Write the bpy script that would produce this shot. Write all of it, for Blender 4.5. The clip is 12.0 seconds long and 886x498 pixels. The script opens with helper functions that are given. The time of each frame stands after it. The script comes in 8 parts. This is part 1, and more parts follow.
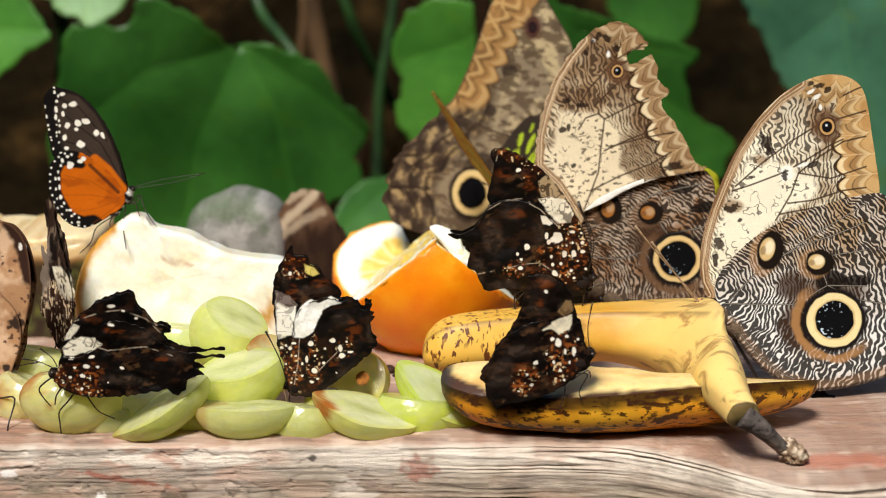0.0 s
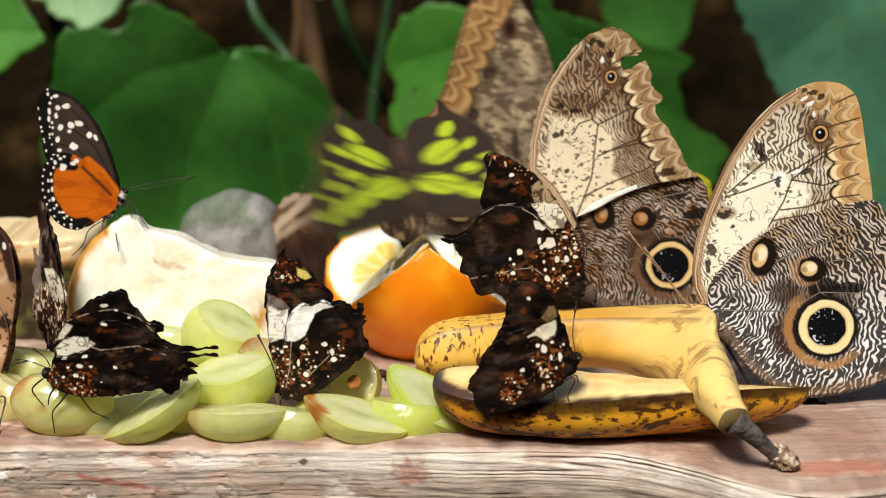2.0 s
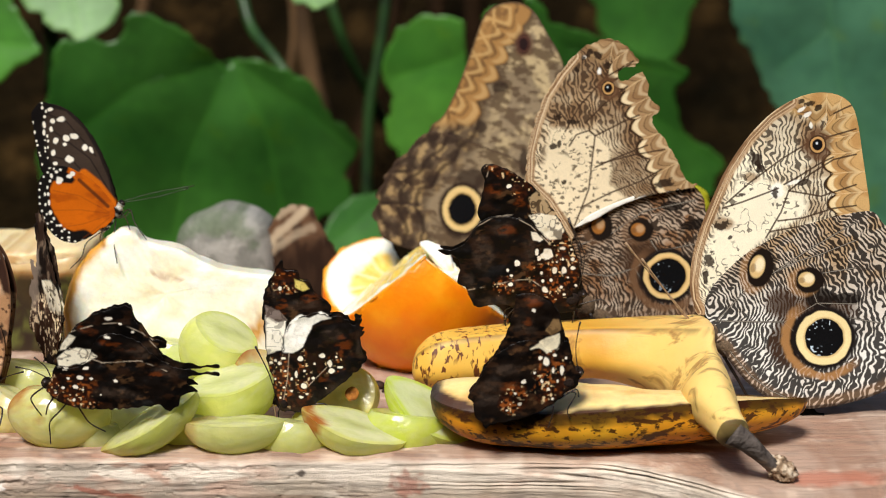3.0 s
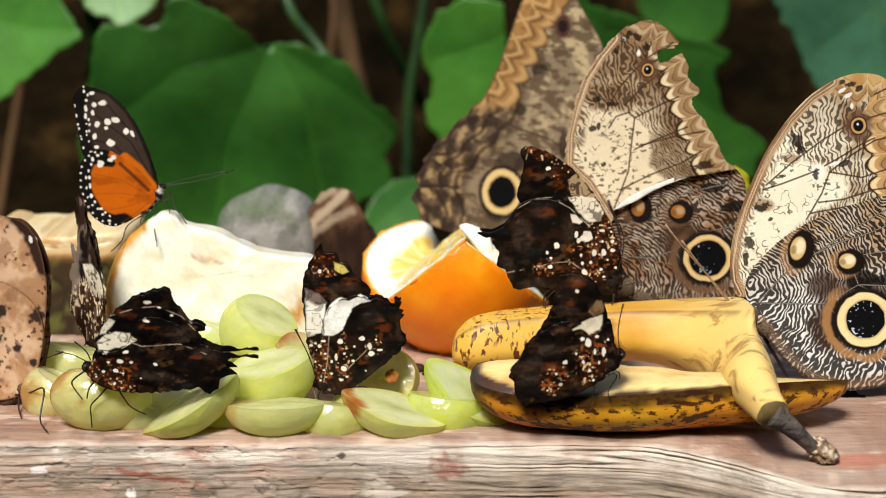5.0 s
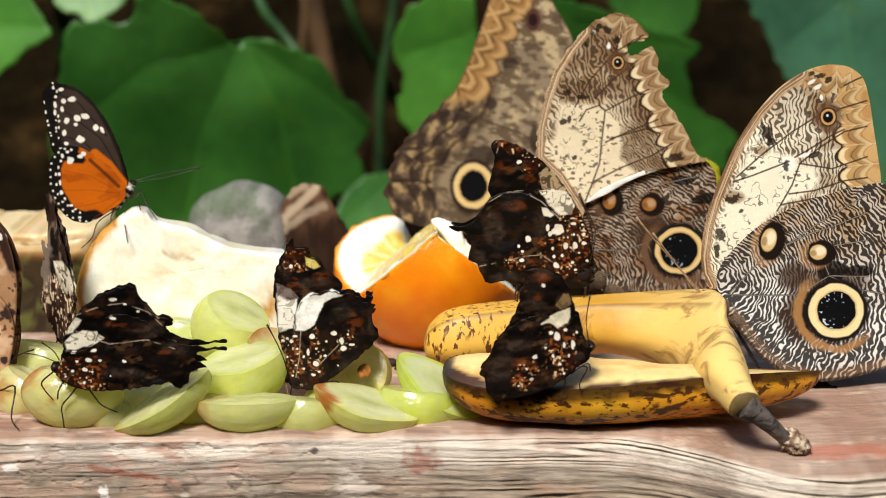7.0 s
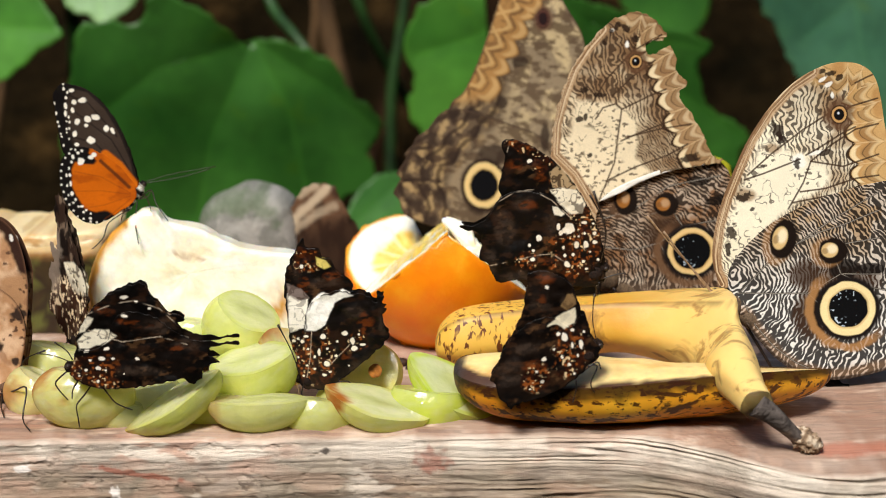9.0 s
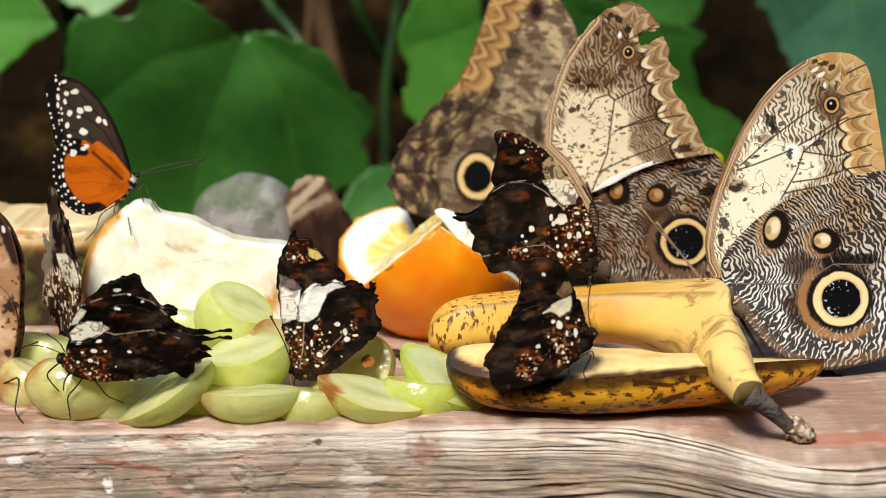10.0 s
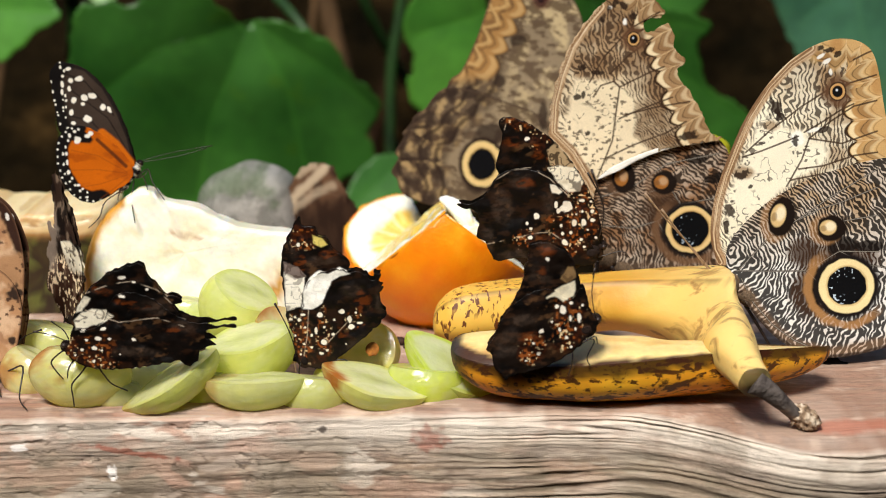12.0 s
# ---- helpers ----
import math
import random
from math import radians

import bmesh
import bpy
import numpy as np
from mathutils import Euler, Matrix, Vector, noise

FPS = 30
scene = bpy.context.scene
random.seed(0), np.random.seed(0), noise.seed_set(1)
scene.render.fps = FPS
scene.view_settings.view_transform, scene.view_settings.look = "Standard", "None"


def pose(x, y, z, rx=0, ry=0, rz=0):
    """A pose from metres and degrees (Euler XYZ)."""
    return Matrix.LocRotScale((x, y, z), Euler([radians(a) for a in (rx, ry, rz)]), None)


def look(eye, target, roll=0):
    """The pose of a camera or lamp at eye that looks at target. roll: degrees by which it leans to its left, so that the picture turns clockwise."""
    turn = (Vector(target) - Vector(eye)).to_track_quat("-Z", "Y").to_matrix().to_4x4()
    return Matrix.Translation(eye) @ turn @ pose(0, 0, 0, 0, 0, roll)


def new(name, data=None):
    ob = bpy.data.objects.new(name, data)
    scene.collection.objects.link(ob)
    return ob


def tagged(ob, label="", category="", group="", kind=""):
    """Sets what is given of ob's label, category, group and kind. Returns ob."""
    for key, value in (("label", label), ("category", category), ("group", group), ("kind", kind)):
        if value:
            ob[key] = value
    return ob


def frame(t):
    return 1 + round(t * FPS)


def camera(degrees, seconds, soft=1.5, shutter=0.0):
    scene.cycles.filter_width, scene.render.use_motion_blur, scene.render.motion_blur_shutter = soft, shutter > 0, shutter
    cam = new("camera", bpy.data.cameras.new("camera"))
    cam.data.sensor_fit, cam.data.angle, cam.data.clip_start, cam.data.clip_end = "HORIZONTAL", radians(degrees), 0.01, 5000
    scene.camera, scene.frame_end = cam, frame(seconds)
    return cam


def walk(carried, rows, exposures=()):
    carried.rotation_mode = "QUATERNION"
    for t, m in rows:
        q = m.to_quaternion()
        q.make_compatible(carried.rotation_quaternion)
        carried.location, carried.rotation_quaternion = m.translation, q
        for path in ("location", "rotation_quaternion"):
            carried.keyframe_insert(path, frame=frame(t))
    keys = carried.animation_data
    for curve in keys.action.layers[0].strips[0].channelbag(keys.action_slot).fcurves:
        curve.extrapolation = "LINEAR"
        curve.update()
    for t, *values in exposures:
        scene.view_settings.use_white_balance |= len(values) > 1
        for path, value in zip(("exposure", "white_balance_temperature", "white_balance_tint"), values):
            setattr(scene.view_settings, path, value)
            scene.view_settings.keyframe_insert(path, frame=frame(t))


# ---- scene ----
import functools
from mathutils import geometry

# ---- camera ----
cam = camera(26.0, 12.0, soft=0.8, shutter=0.4)
cam.data.dof.use_dof = True
cam.data.dof.focus_distance = 0.56
cam.data.dof.aperture_fstop = 14.0
PATH = [
    (0, pose(0.00015, -0.52000, 0.14596, 80.003, 0.009, 0.012)),
    (0.5, pose(0.00048, -0.51989, 0.14618, 79.935, -0.088, 0.234)),
    (1, pose(0.00046, -0.51991, 0.14547, 80.053, -0.206, 0.186)),
    (1.5, pose(0.00032, -0.52018, 0.14582, 80.150, -0.348, 0.057)),
    (2, pose(0.00043, -0.51978, 0.14505, 80.222, -0.389, -0.114)),
    (2.5, pose(0.00042, -0.51923, 0.14569, 80.240, -0.306, -0.224)),
    (3, pose(-0.00059, -0.51973, 0.14519, 80.546, -0.350, -0.297)),
    (5, pose(0.00017, -0.51997, 0.14474, 80.073, 0.030, 0.908)),
    (5.5, pose(0.00050, -0.51995, 0.14518, 79.934, 0.085, 0.981)),
    (6, pose(0.00139, -0.52000, 0.14466, 80.092, 0.158, 0.699)),
    (6.5, pose(0.00106, -0.51971, 0.14444, 80.035, 0.193, 0.278)),
    (7, pose(0.00095, -0.51974, 0.14406, 79.957, 0.317, 0.072)),
    (9, pose(0.00154, -0.51920, 0.14409, 79.932, 0.617, 0.402)),
    (9.5, pose(0.00223, -0.51930, 0.14306, 79.942, 0.706, 0.468)),
    (10, pose(0.00303, -0.51917, 0.14273, 79.790, 0.692, 0.318)),
    (10.5, pose(0.00279, -0.51882, 0.14217, 79.679, 0.732, 0.369)),
    (11, pose(0.00245, -0.51832, 0.14253, 79.631, 0.678, 0.471)),
    (11.5, pose(0.00366, -0.51805, 0.14119, 79.599, 0.665, 0.479)),
    (12, pose(0.00325, -0.51804, 0.14181, 79.484, 0.746, 0.474)),
]
walk(cam, PATH, exposures=[(0, 0.10), (12, 0.10)])

# ---- light: bright hazy daylight from above, the sun high in front and to one side ----
world = bpy.data.worlds.new("sky")
scene.world = world
world.use_nodes = True
sky = world.node_tree.nodes.new("ShaderNodeTexSky")
sky.sky_type, sky.sun_disc = "NISHITA", False
sky.sun_elevation, sky.sun_rotation = radians(50), radians(198)
world.node_tree.links.new(sky.outputs[0], world.node_tree.nodes["Background"].inputs[0])
world.node_tree.nodes["Background"].inputs[1].default_value = 0.10
sun_data = bpy.data.lights.new("sun", "SUN")
sun_data.energy, sun_data.angle, sun_data.color = 4.6, radians(16), (1.0, 0.96, 0.88)
sun = new("sun", sun_data)
sun.matrix_world = look((-0.20, -0.62, 0.76), (0, 0, 0))


# ---- node materials ----
def lin(*c):
    return tuple((x / 255 / 12.92) if x < 10.3 else ((x / 255 + 0.055) / 1.055) ** 2.4 for x in c)


class Mat:
    """A node material with a principled shader and object coordinates in metres."""

    def __init__(self, name, rough=0.6, spec=0.5, **kw):
        self.m = bpy.data.materials.new(name)
        self.m.use_nodes = True
        self.t = self.m.node_tree
        self.p = self.t.nodes["Principled BSDF"]
        self.p.inputs["Roughness"].default_value = rough
        self.p.inputs["Specular IOR Level"].default_value = spec
        for k, v in kw.items():
            self.p.inputs[k.replace("_", " ")].default_value = v
        self.co = self.t.nodes.new("ShaderNodeTexCoord").outputs["Object"]

    def link(self, a, b):
        self.t.links.new(a, b)

    def map(self, scale=(1, 1, 1)):
        n = self.t.nodes.new("ShaderNodeMapping")
        n.inputs["Scale"].default_value = scale
        self.link(self.co, n.inputs["Vector"])
        return n.outputs[0]

    def noise(self, scale, detail=4.0, rough=0.55, distort=0.0, vec=None):
        n = self.t.nodes.new("ShaderNodeTexNoise")
        for k, v in (("Scale", scale), ("Detail", detail), ("Roughness", rough), ("Distortion", distort)):
            n.inputs[k].default_value = v
        self.link(vec or self.co, n.inputs["Vector"])
        return n.outputs["Fac"]

    def voronoi(self, scale, vec=None, rnd=1.0):
        n = self.t.nodes.new("ShaderNodeTexVoronoi")
        n.inputs["Scale"].default_value, n.inputs["Randomness"].default_value = scale, rnd
        self.link(vec or self.co, n.inputs["Vector"])
        return n.outputs["Distance"]

    def ramp(self, fac, *stops):
        n = self.t.nodes.new("ShaderNodeValToRGB")
        e = n.color_ramp.elements
        while len(e) < len(stops):
            e.new(0.5)
        for el, (pos, col) in zip(e, stops):
            el.position = pos
            el.color = (*col, 1) if not isinstance(col, (int, float)) else (col, col, col, 1)
        self.link(fac, n.inputs[0])
        return n.outputs[0]

    def mix(self, a, b, fac, mode="MIX"):
        n = self.t.nodes.new("ShaderNodeMix")
        n.data_type, n.blend_type = "RGBA", mode
        for sock, v in ((n.inputs[0], fac), (n.inputs[6], a), (n.inputs[7], b)):
            if isinstance(v, (int, float)):
                sock.default_value = v
            elif isinstance(v, tuple):
                sock.default_value = (*v, 1)
            else:
                self.link(v, sock)
        return n.outputs[2]

    def math(self, op, a, b=0.0):
        n = self.t.nodes.new("ShaderNodeMath")
        n.operation = op
        for i, v in enumerate((a, b)):
            if isinstance(v, (int, float)):
                n.inputs[i].default_value = v
            else:
                self.link(v, n.inputs[i])
        return n.outputs[0]

    def attr(self, name="tint"):
        n = self.t.nodes.new("ShaderNodeAttribute")
        n.attribute_name = name
        return n.outputs["Color"]

    def base(self, col):
        if isinstance(col, tuple):
            self.p.inputs["Base Color"].default_value = (*col, 1)
        else:
            self.link(col, self.p.inputs["Base Color"])
        return self

    def bump(self, h, dist=0.0005, strength=0.6):
        n = self.t.nodes.new("ShaderNodeBump")
        n.inputs["Strength"].default_value, n.inputs["Distance"].default_value = strength, dist
        self.link(h, n.inputs["Height"])
        self.link(n.outputs[0], self.p.inputs["Normal"])
        return self

    def roughness(self, fac):
        self.link(fac, self.p.inputs["Roughness"])
        return self


def tinted(name, rough=0.6, spec=0.4, grain=2500, amount=0.35, bump=0.00015, **kw):
    """A surface whose own pattern lies in its mesh, with fine grain on top."""
    m = Mat(name, rough, spec, **kw)
    g = m.ramp(m.noise(grain, 3.0), (0.3, 1 - amount), (0.7, 1.0))
    m.base(m.mix(m.attr(), g, 1.0, "MULTIPLY"))
    m.bump(m.noise(grain * 0.6, 4.0), bump, 0.7)
    return m.m


M_SCALE = tinted("wing_scales", 0.75, 0.08, amount=0.12)
M_GLOSS = tinted("dark_wing_scales", 0.42, 0.22, amount=0.12)
M_FUR = tinted("body_fur", 0.85, 0.2, 1800, 0.6, 0.0006)


# ---- numeric fields for natural patterns, in millimetres ----
@functools.lru_cache(None)
def noise_table(seed):
    return np.random.RandomState(seed).rand(128, 128)


def vnoise(u, v, size, seed=0):
    tab = noise_table(seed)
    a, b = np.asarray(u) / size + 31.7, np.asarray(v) / size + 17.3
    i, j = np.floor(a).astype(int), np.floor(b).astype(int)
    f, g = a - i, b - j
    f, g = f * f * (3 - 2 * f), g * g * (3 - 2 * g)
    i, j, k, l = i % 128, j % 128, (i + 1) % 128, (j + 1) % 128
    return (tab[i, j] * (1 - f) + tab[k, j] * f) * (1 - g) + (tab[i, l] * (1 - f) + tab[k, l] * f) * g


def fbm(u, v, size, seed=0, octaves=4):
    s, a, tot = 0, 1.0, 0
    for o in range(octaves):
        s, tot = s + a * vnoise(u, v, size / 2 ** o, seed + o * 7), tot + a
        a *= 0.55
    return s / tot


def sm(a, b, x):
    t = np.clip((x - a) / (b - a), 0, 1)
    return t * t * (3 - 2 * t)


def dline(u, v, pts):
    best = np.full(np.shape(u), 1e9)
    for (ax, ay), (bx, by) in zip(pts[:-1], pts[1:]):
        dx, dy = bx - ax, by - ay
        t = np.clip(((u - ax) * dx + (v - ay) * dy) / (dx * dx + dy * dy + 1e-9), 0, 1)
        best = np.minimum(best, np.hypot(u - ax - t * dx, v - ay - t * dy))
    return best


def ell(u, v, s):
    c, d = math.cos(radians(s[4])), math.sin(radians(s[4]))
    x, y = u - s[0], v - s[1]
    return np.hypot((x * c + y * d) / s[2], (y * c - x * d) / s[3])


def inside(u, v, poly):
    r = np.zeros(np.shape(u), bool)
    for (ax, ay), (bx, by) in zip(poly, poly[1:] + poly[:1]):
        if ay != by:
            r ^= ((ay > v) != (by > v)) & (u < (bx - ax) * (v - ay) / (by - ay) + ax)
    return r


def put(c, col, m):
    m = np.clip(m, 0, 1)[:, None]
    return c * (1 - m) + np.array(col)[None, :] * m


def spots(c, u, v, lst, col, wob=0.18, soft=0.16, seed=3):
    w = (vnoise(u, v, 0.9, seed) - 0.5) * 2 * wob
    for s in lst:
        c = put(c, col, sm(1 + soft, 1 - soft, ell(u, v, s) + w))
    return c


def smooth_loop(pts, k=5, closed=True):
    out, n = [], len(pts)
    for i in range(n if closed else n - 1):
        if closed:
            p = [np.array(pts[(i + d) % n]) for d in (-1, 0, 1, 2)]
        else:
            p = [np.array(pts[min(max(i + d, 0), n - 1)]) for d in (-1, 0, 1, 2)]
        for s in range(k):
            t = s / k
            out.append(tuple(0.5 * (2 * p[1] + (p[2] - p[0]) * t + (2 * p[0] - 5 * p[1] + 4 * p[2] - p[3]) * t ** 2
                                    + (3 * p[1] - p[0] - 3 * p[2] + p[3]) * t ** 3)))
    if not closed:
        out.append(tuple(np.array(pts[-1], float)))
    return out


# ---- mesh helpers ----
def mesh_of(name, verts, faces, mat, tint=None, smooth=True):
    me = bpy.data.meshes.new(name)
    me.from_pydata([tuple(p) for p in verts], [], [tuple(f) for f in faces])
    if smooth:
        me.polygons.foreach_set("use_smooth", [True] * len(me.polygons))
    if tint is not None:
        a = me.color_attributes.new("tint", "FLOAT_COLOR", "POINT")
        a.data.foreach_set("color", np.hstack([np.clip(tint, 0, 1), np.ones((len(tint), 1))]).ravel())
    for m in (mat if isinstance(mat, (list, tuple)) else [mat]):
        me.materials.append(m)
    me.update()
    return me


def part(name, me, parent=None, label="", m=None):
    ob = new(name, me)
    if parent is not None:
        ob.parent = parent
    if m is not None:
        ob.matrix_basis = m
    return tagged(ob, label) if label else ob


def thing(name, m, label, category, group="", kind=""):
    ob = new(name)
    ob.empty_display_size = 0.01
    ob.matrix_basis = m
    return tagged(ob, label, category, group, kind)


def sheet(name, outline, paint, mat, step=0.4, bend=None, smooth=True, thick=0.00012, k=5, rag=0.0, seed=1, scale=0.001, rag_size=1.1):
    """A thin sheet in the x-z plane from an outline in millimetres, painted vertex by vertex."""
    loop = smooth_loop(outline, k) if smooth else list(outline)
    dense = []
    for a, b in zip(loop, loop[1:] + loop[:1]):
        n = max(1, int(math.hypot(b[0] - a[0], b[1] - a[1]) / (step * 1.3)))
        dense += [(a[0] + (b[0] - a[0]) * i / n, a[1] + (b[1] - a[1]) * i / n) for i in range(n)]
    if rag:
        d = np.array(dense)
        d[:, 0] += (vnoise(d[:, 0] + 40, d[:, 1], rag_size, seed) - 0.5) * rag
        d[:, 1] += (vnoise(d[:, 0], d[:, 1] + 70, rag_size, seed + 1) - 0.5) * rag
        dense = [tuple(p) for p in d]
    d = np.array(dense)
    lo, hi = d.min(0), d.max(0)
    gx, gy = np.meshgrid(np.arange(lo[0], hi[0], step), np.arange(lo[1], hi[1], step * 0.87))
    gx[1::2] += step / 2
    rs = np.random.RandomState(seed)
    gx, gy = gx.ravel() + rs.uniform(-0.1, 0.1, gx.size) * step, gy.ravel() + rs.uniform(-0.1, 0.1, gy.size) * step
    ok = inside(gx, gy, dense)
    gx, gy = gx[ok], gy[ok]
    near = np.full(gx.shape, 1e9)
    for p in dense:
        near = np.minimum(near, (gx - p[0]) ** 2 + (gy - p[1]) ** 2)
    ok = near > (0.55 * step) ** 2
    gx, gy = gx[ok], gy[ok]
    nb = len(dense)
    co = [Vector(p) for p in dense] + [Vector((x, y)) for x, y in zip(gx, gy)]
    vs, _, fs, _, _, _ = geometry.delaunay_2d_cdt(co, [(i, (i + 1) % nb) for i in range(nb)], [], 1, 1e-5)
    u, v = np.array([p[0] for p in vs]), np.array([p[1] for p in vs])
    c = paint(u, v, dense)
    y = bend(u, v) if bend else np.zeros_like(u)
    me = mesh_of(name, np.stack([u, y, v], 1) * scale, [tuple(reversed(f)) for f in fs], mat, c)
    me["thick"] = thick
    return me


def thicken(ob, t=0.00015):
    s = ob.modifiers.new("thickness", "SOLIDIFY")
    s.thickness, s.offset = t, 0.0
    return ob


def tube(path, radii, n=8, cap=True, squash=1.0, twist=0.0):
    """Verts and faces of a tube along a path, tapered by radii."""
    P = [Vector(p) for p in path]
    verts, faces, up = [], [], Vector((0.13, 0.31, 0.94))
    for i, p in enumerate(P):
        d = (P[min(i + 1, len(P) - 1)] - P[max(i - 1, 0)]).normalized()
        a = d.cross(up)
        a = (a if a.length > 1e-4 else d.cross(Vector((1, 0, 0)))).normalized()
        b = d.cross(a)
        r = radii[i] if isinstance(radii, (list, tuple, np.ndarray)) else radii
        for j in range(n):
            w = 2 * math.pi * j / n + twist
            verts.append(p + a * (r * math.cos(w)) + b * (r * squash * math.sin(w)))
    for i in range(len(P) - 1):
        for j in range(n):
            k = (j + 1) % n
            faces.append((i * n + j, i * n + k, (i + 1) * n + k, (i + 1) * n + j))
    if cap:
        faces.append(tuple(reversed(range(n))))
        faces.append(tuple(range((len(P) - 1) * n, len(P) * n)))
    return verts, faces


def tube_mesh(name, path, radii, mat, n=8, squash=1.0, smooth_path=0, tint=None):
    if smooth_path:
        path = smooth_loop(path, smooth_path, closed=False)
        if isinstance(radii, (list, tuple)):
            x = np.linspace(0, len(path) - 1, len(radii))
            radii = list(np.interp(np.arange(len(path)), x, radii))
    v, f = tube(path, radii, n, squash=squash)
    t = None if tint is None else np.tile(np.array(tint), (len(v), 1))
    return mesh_of(name, v, f, mat, t)


def lump(name, radii, mat, rough=0.05, size=3.0, seg=20, seed=1, tint=None, shape=None):
    """A closed rounded body with an uneven surface; radii in metres."""
    bm = bmesh.new()
    bmesh.ops.create_uvsphere(bm, u_segments=seg, v_segments=seg * 2 // 3, radius=1)
    for q in bm.verts:
        p = q.co.copy()
        if shape:
            p = Vector(shape(p))
        k = 1 + rough * noise.noise(q.co * size + Vector((seed * 3.1, seed, 0)))
        q.co = Vector((p.x * radii[0], p.y * radii[1], p.z * radii[2])) * k
    me = bpy.data.meshes.new(name)
    bm.to_mesh(me)
    bm.free()
    me.polygons.foreach_set("use_smooth", [True] * len(me.polygons))
    if tint is not None:
        co = np.array([tuple(q.co) for q in me.vertices])
        c = tint(co) if callable(tint) else np.tile(np.array(tint), (len(co), 1))
        a = me.color_attributes.new("tint", "FLOAT_COLOR", "POINT")
        a.data.foreach_set("color", np.hstack([np.clip(c, 0, 1), np.ones((len(c), 1))]).ravel())
    me.materials.append(mat)
    return me


# ---- setting: planted bed, board ----
def ground_mesh():
    m = Mat("dark_soil", 0.95, 0.03)
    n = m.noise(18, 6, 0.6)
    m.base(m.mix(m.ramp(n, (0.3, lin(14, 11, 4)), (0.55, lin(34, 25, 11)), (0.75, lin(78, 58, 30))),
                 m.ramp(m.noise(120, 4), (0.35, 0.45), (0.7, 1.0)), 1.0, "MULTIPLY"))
    m.bump(m.noise(60, 6), 0.02, 0.8)
    ys = list(np.concatenate([np.linspace(-30, -1, 12), np.linspace(-0.8, 3, 150), np.linspace(4, 400, 14)]))
    xs = list(np.concatenate([np.linspace(-300, -3, 10), np.linspace(-2, 2, 90), np.linspace(3, 300, 10)]))
    v, f = [], []
    for y in ys:
        for x in xs:
            bank = 0.75 * float(sm(0.55, 1.7, y))
            z = -0.16 + bank + 0.05 * noise.noise(Vector((x * 4, y * 4, 0))) + 0.02 * noise.noise(Vector((x * 17, y * 17, 3)))
            heap = float(sm(0.9, 0.62, abs(x)) * sm(0.22, 0.12, abs(y - 0.085)))
            z = z * (1 - heap) - 0.059 * heap
            v.append((x, y, z if y < 6 else -0.16 + bank))
    n = len(xs)
    for j in range(len(ys) - 1):
        for i in range(n - 1):
            f.append((j * n + i, j * n + i + 1, (j + 1) * n + i + 1, (j + 1) * n + i))
    return mesh_of("ground", v, f, m.m)


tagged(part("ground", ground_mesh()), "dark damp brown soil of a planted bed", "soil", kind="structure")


def hedge():
    """Dense dark planting all round the feeding place, added to block low sky light and deepen shadows."""
    m = Mat("dense_foliage", 0.8, 0.05)
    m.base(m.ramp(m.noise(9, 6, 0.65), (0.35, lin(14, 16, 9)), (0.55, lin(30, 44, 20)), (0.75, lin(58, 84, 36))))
    m.bump(m.noise(14, 6), 0.08, 1.0)
    V, F, n, k = [], [], 120, 26
    for i in range(k + 1):
        for j in range(n):
            a = 2 * math.pi * j / n
            z = -0.2 + 1.75 * i / k
            r = 2.1 + 0.22 * noise.noise(Vector((math.cos(a) * 5, math.sin(a) * 5, z * 4))) + 0.10 * noise.noise(Vector((math.cos(a) * 14, math.sin(a) * 14, z * 11))) + 0.35 * (i / k) ** 3
            V.append((r * math.cos(a), r * math.sin(a) + 0.1, z))
    F = [(i * n + j, i * n + (j + 1) % n, (i + 1) * n + (j + 1) % n, (i + 1) * n + j) for i in range(k) for j in range(n)]
    ob = tagged(part("backdrop", mesh_of("backdrop", V, F, m.m)), "added ring of dark green planting that blocks low sky light", "hedge", kind="structure")
    s = ob.modifiers.new("thickness", "SOLIDIFY")
    s.thickness, s.offset = 0.2, 1.0


hedge()


def board_edge(x):
    """How far the worn front edge stands out, and how far it sags, at x metres."""
    b = float(sm(0.045, 0.105, x)) * (1 - 0.35 * float(sm(0.112, 0.135, x)))
    w = 0.0012 * noise.noise(Vector((x * 45, 2.2, 0))) + 0.0006 * noise.noise(Vector((x * 160, 5.2, 0)))
    return -0.020 * b + w, 0.0062 * b + 0.0007 * noise.noise(Vector((x * 60, 9.1, 0)))


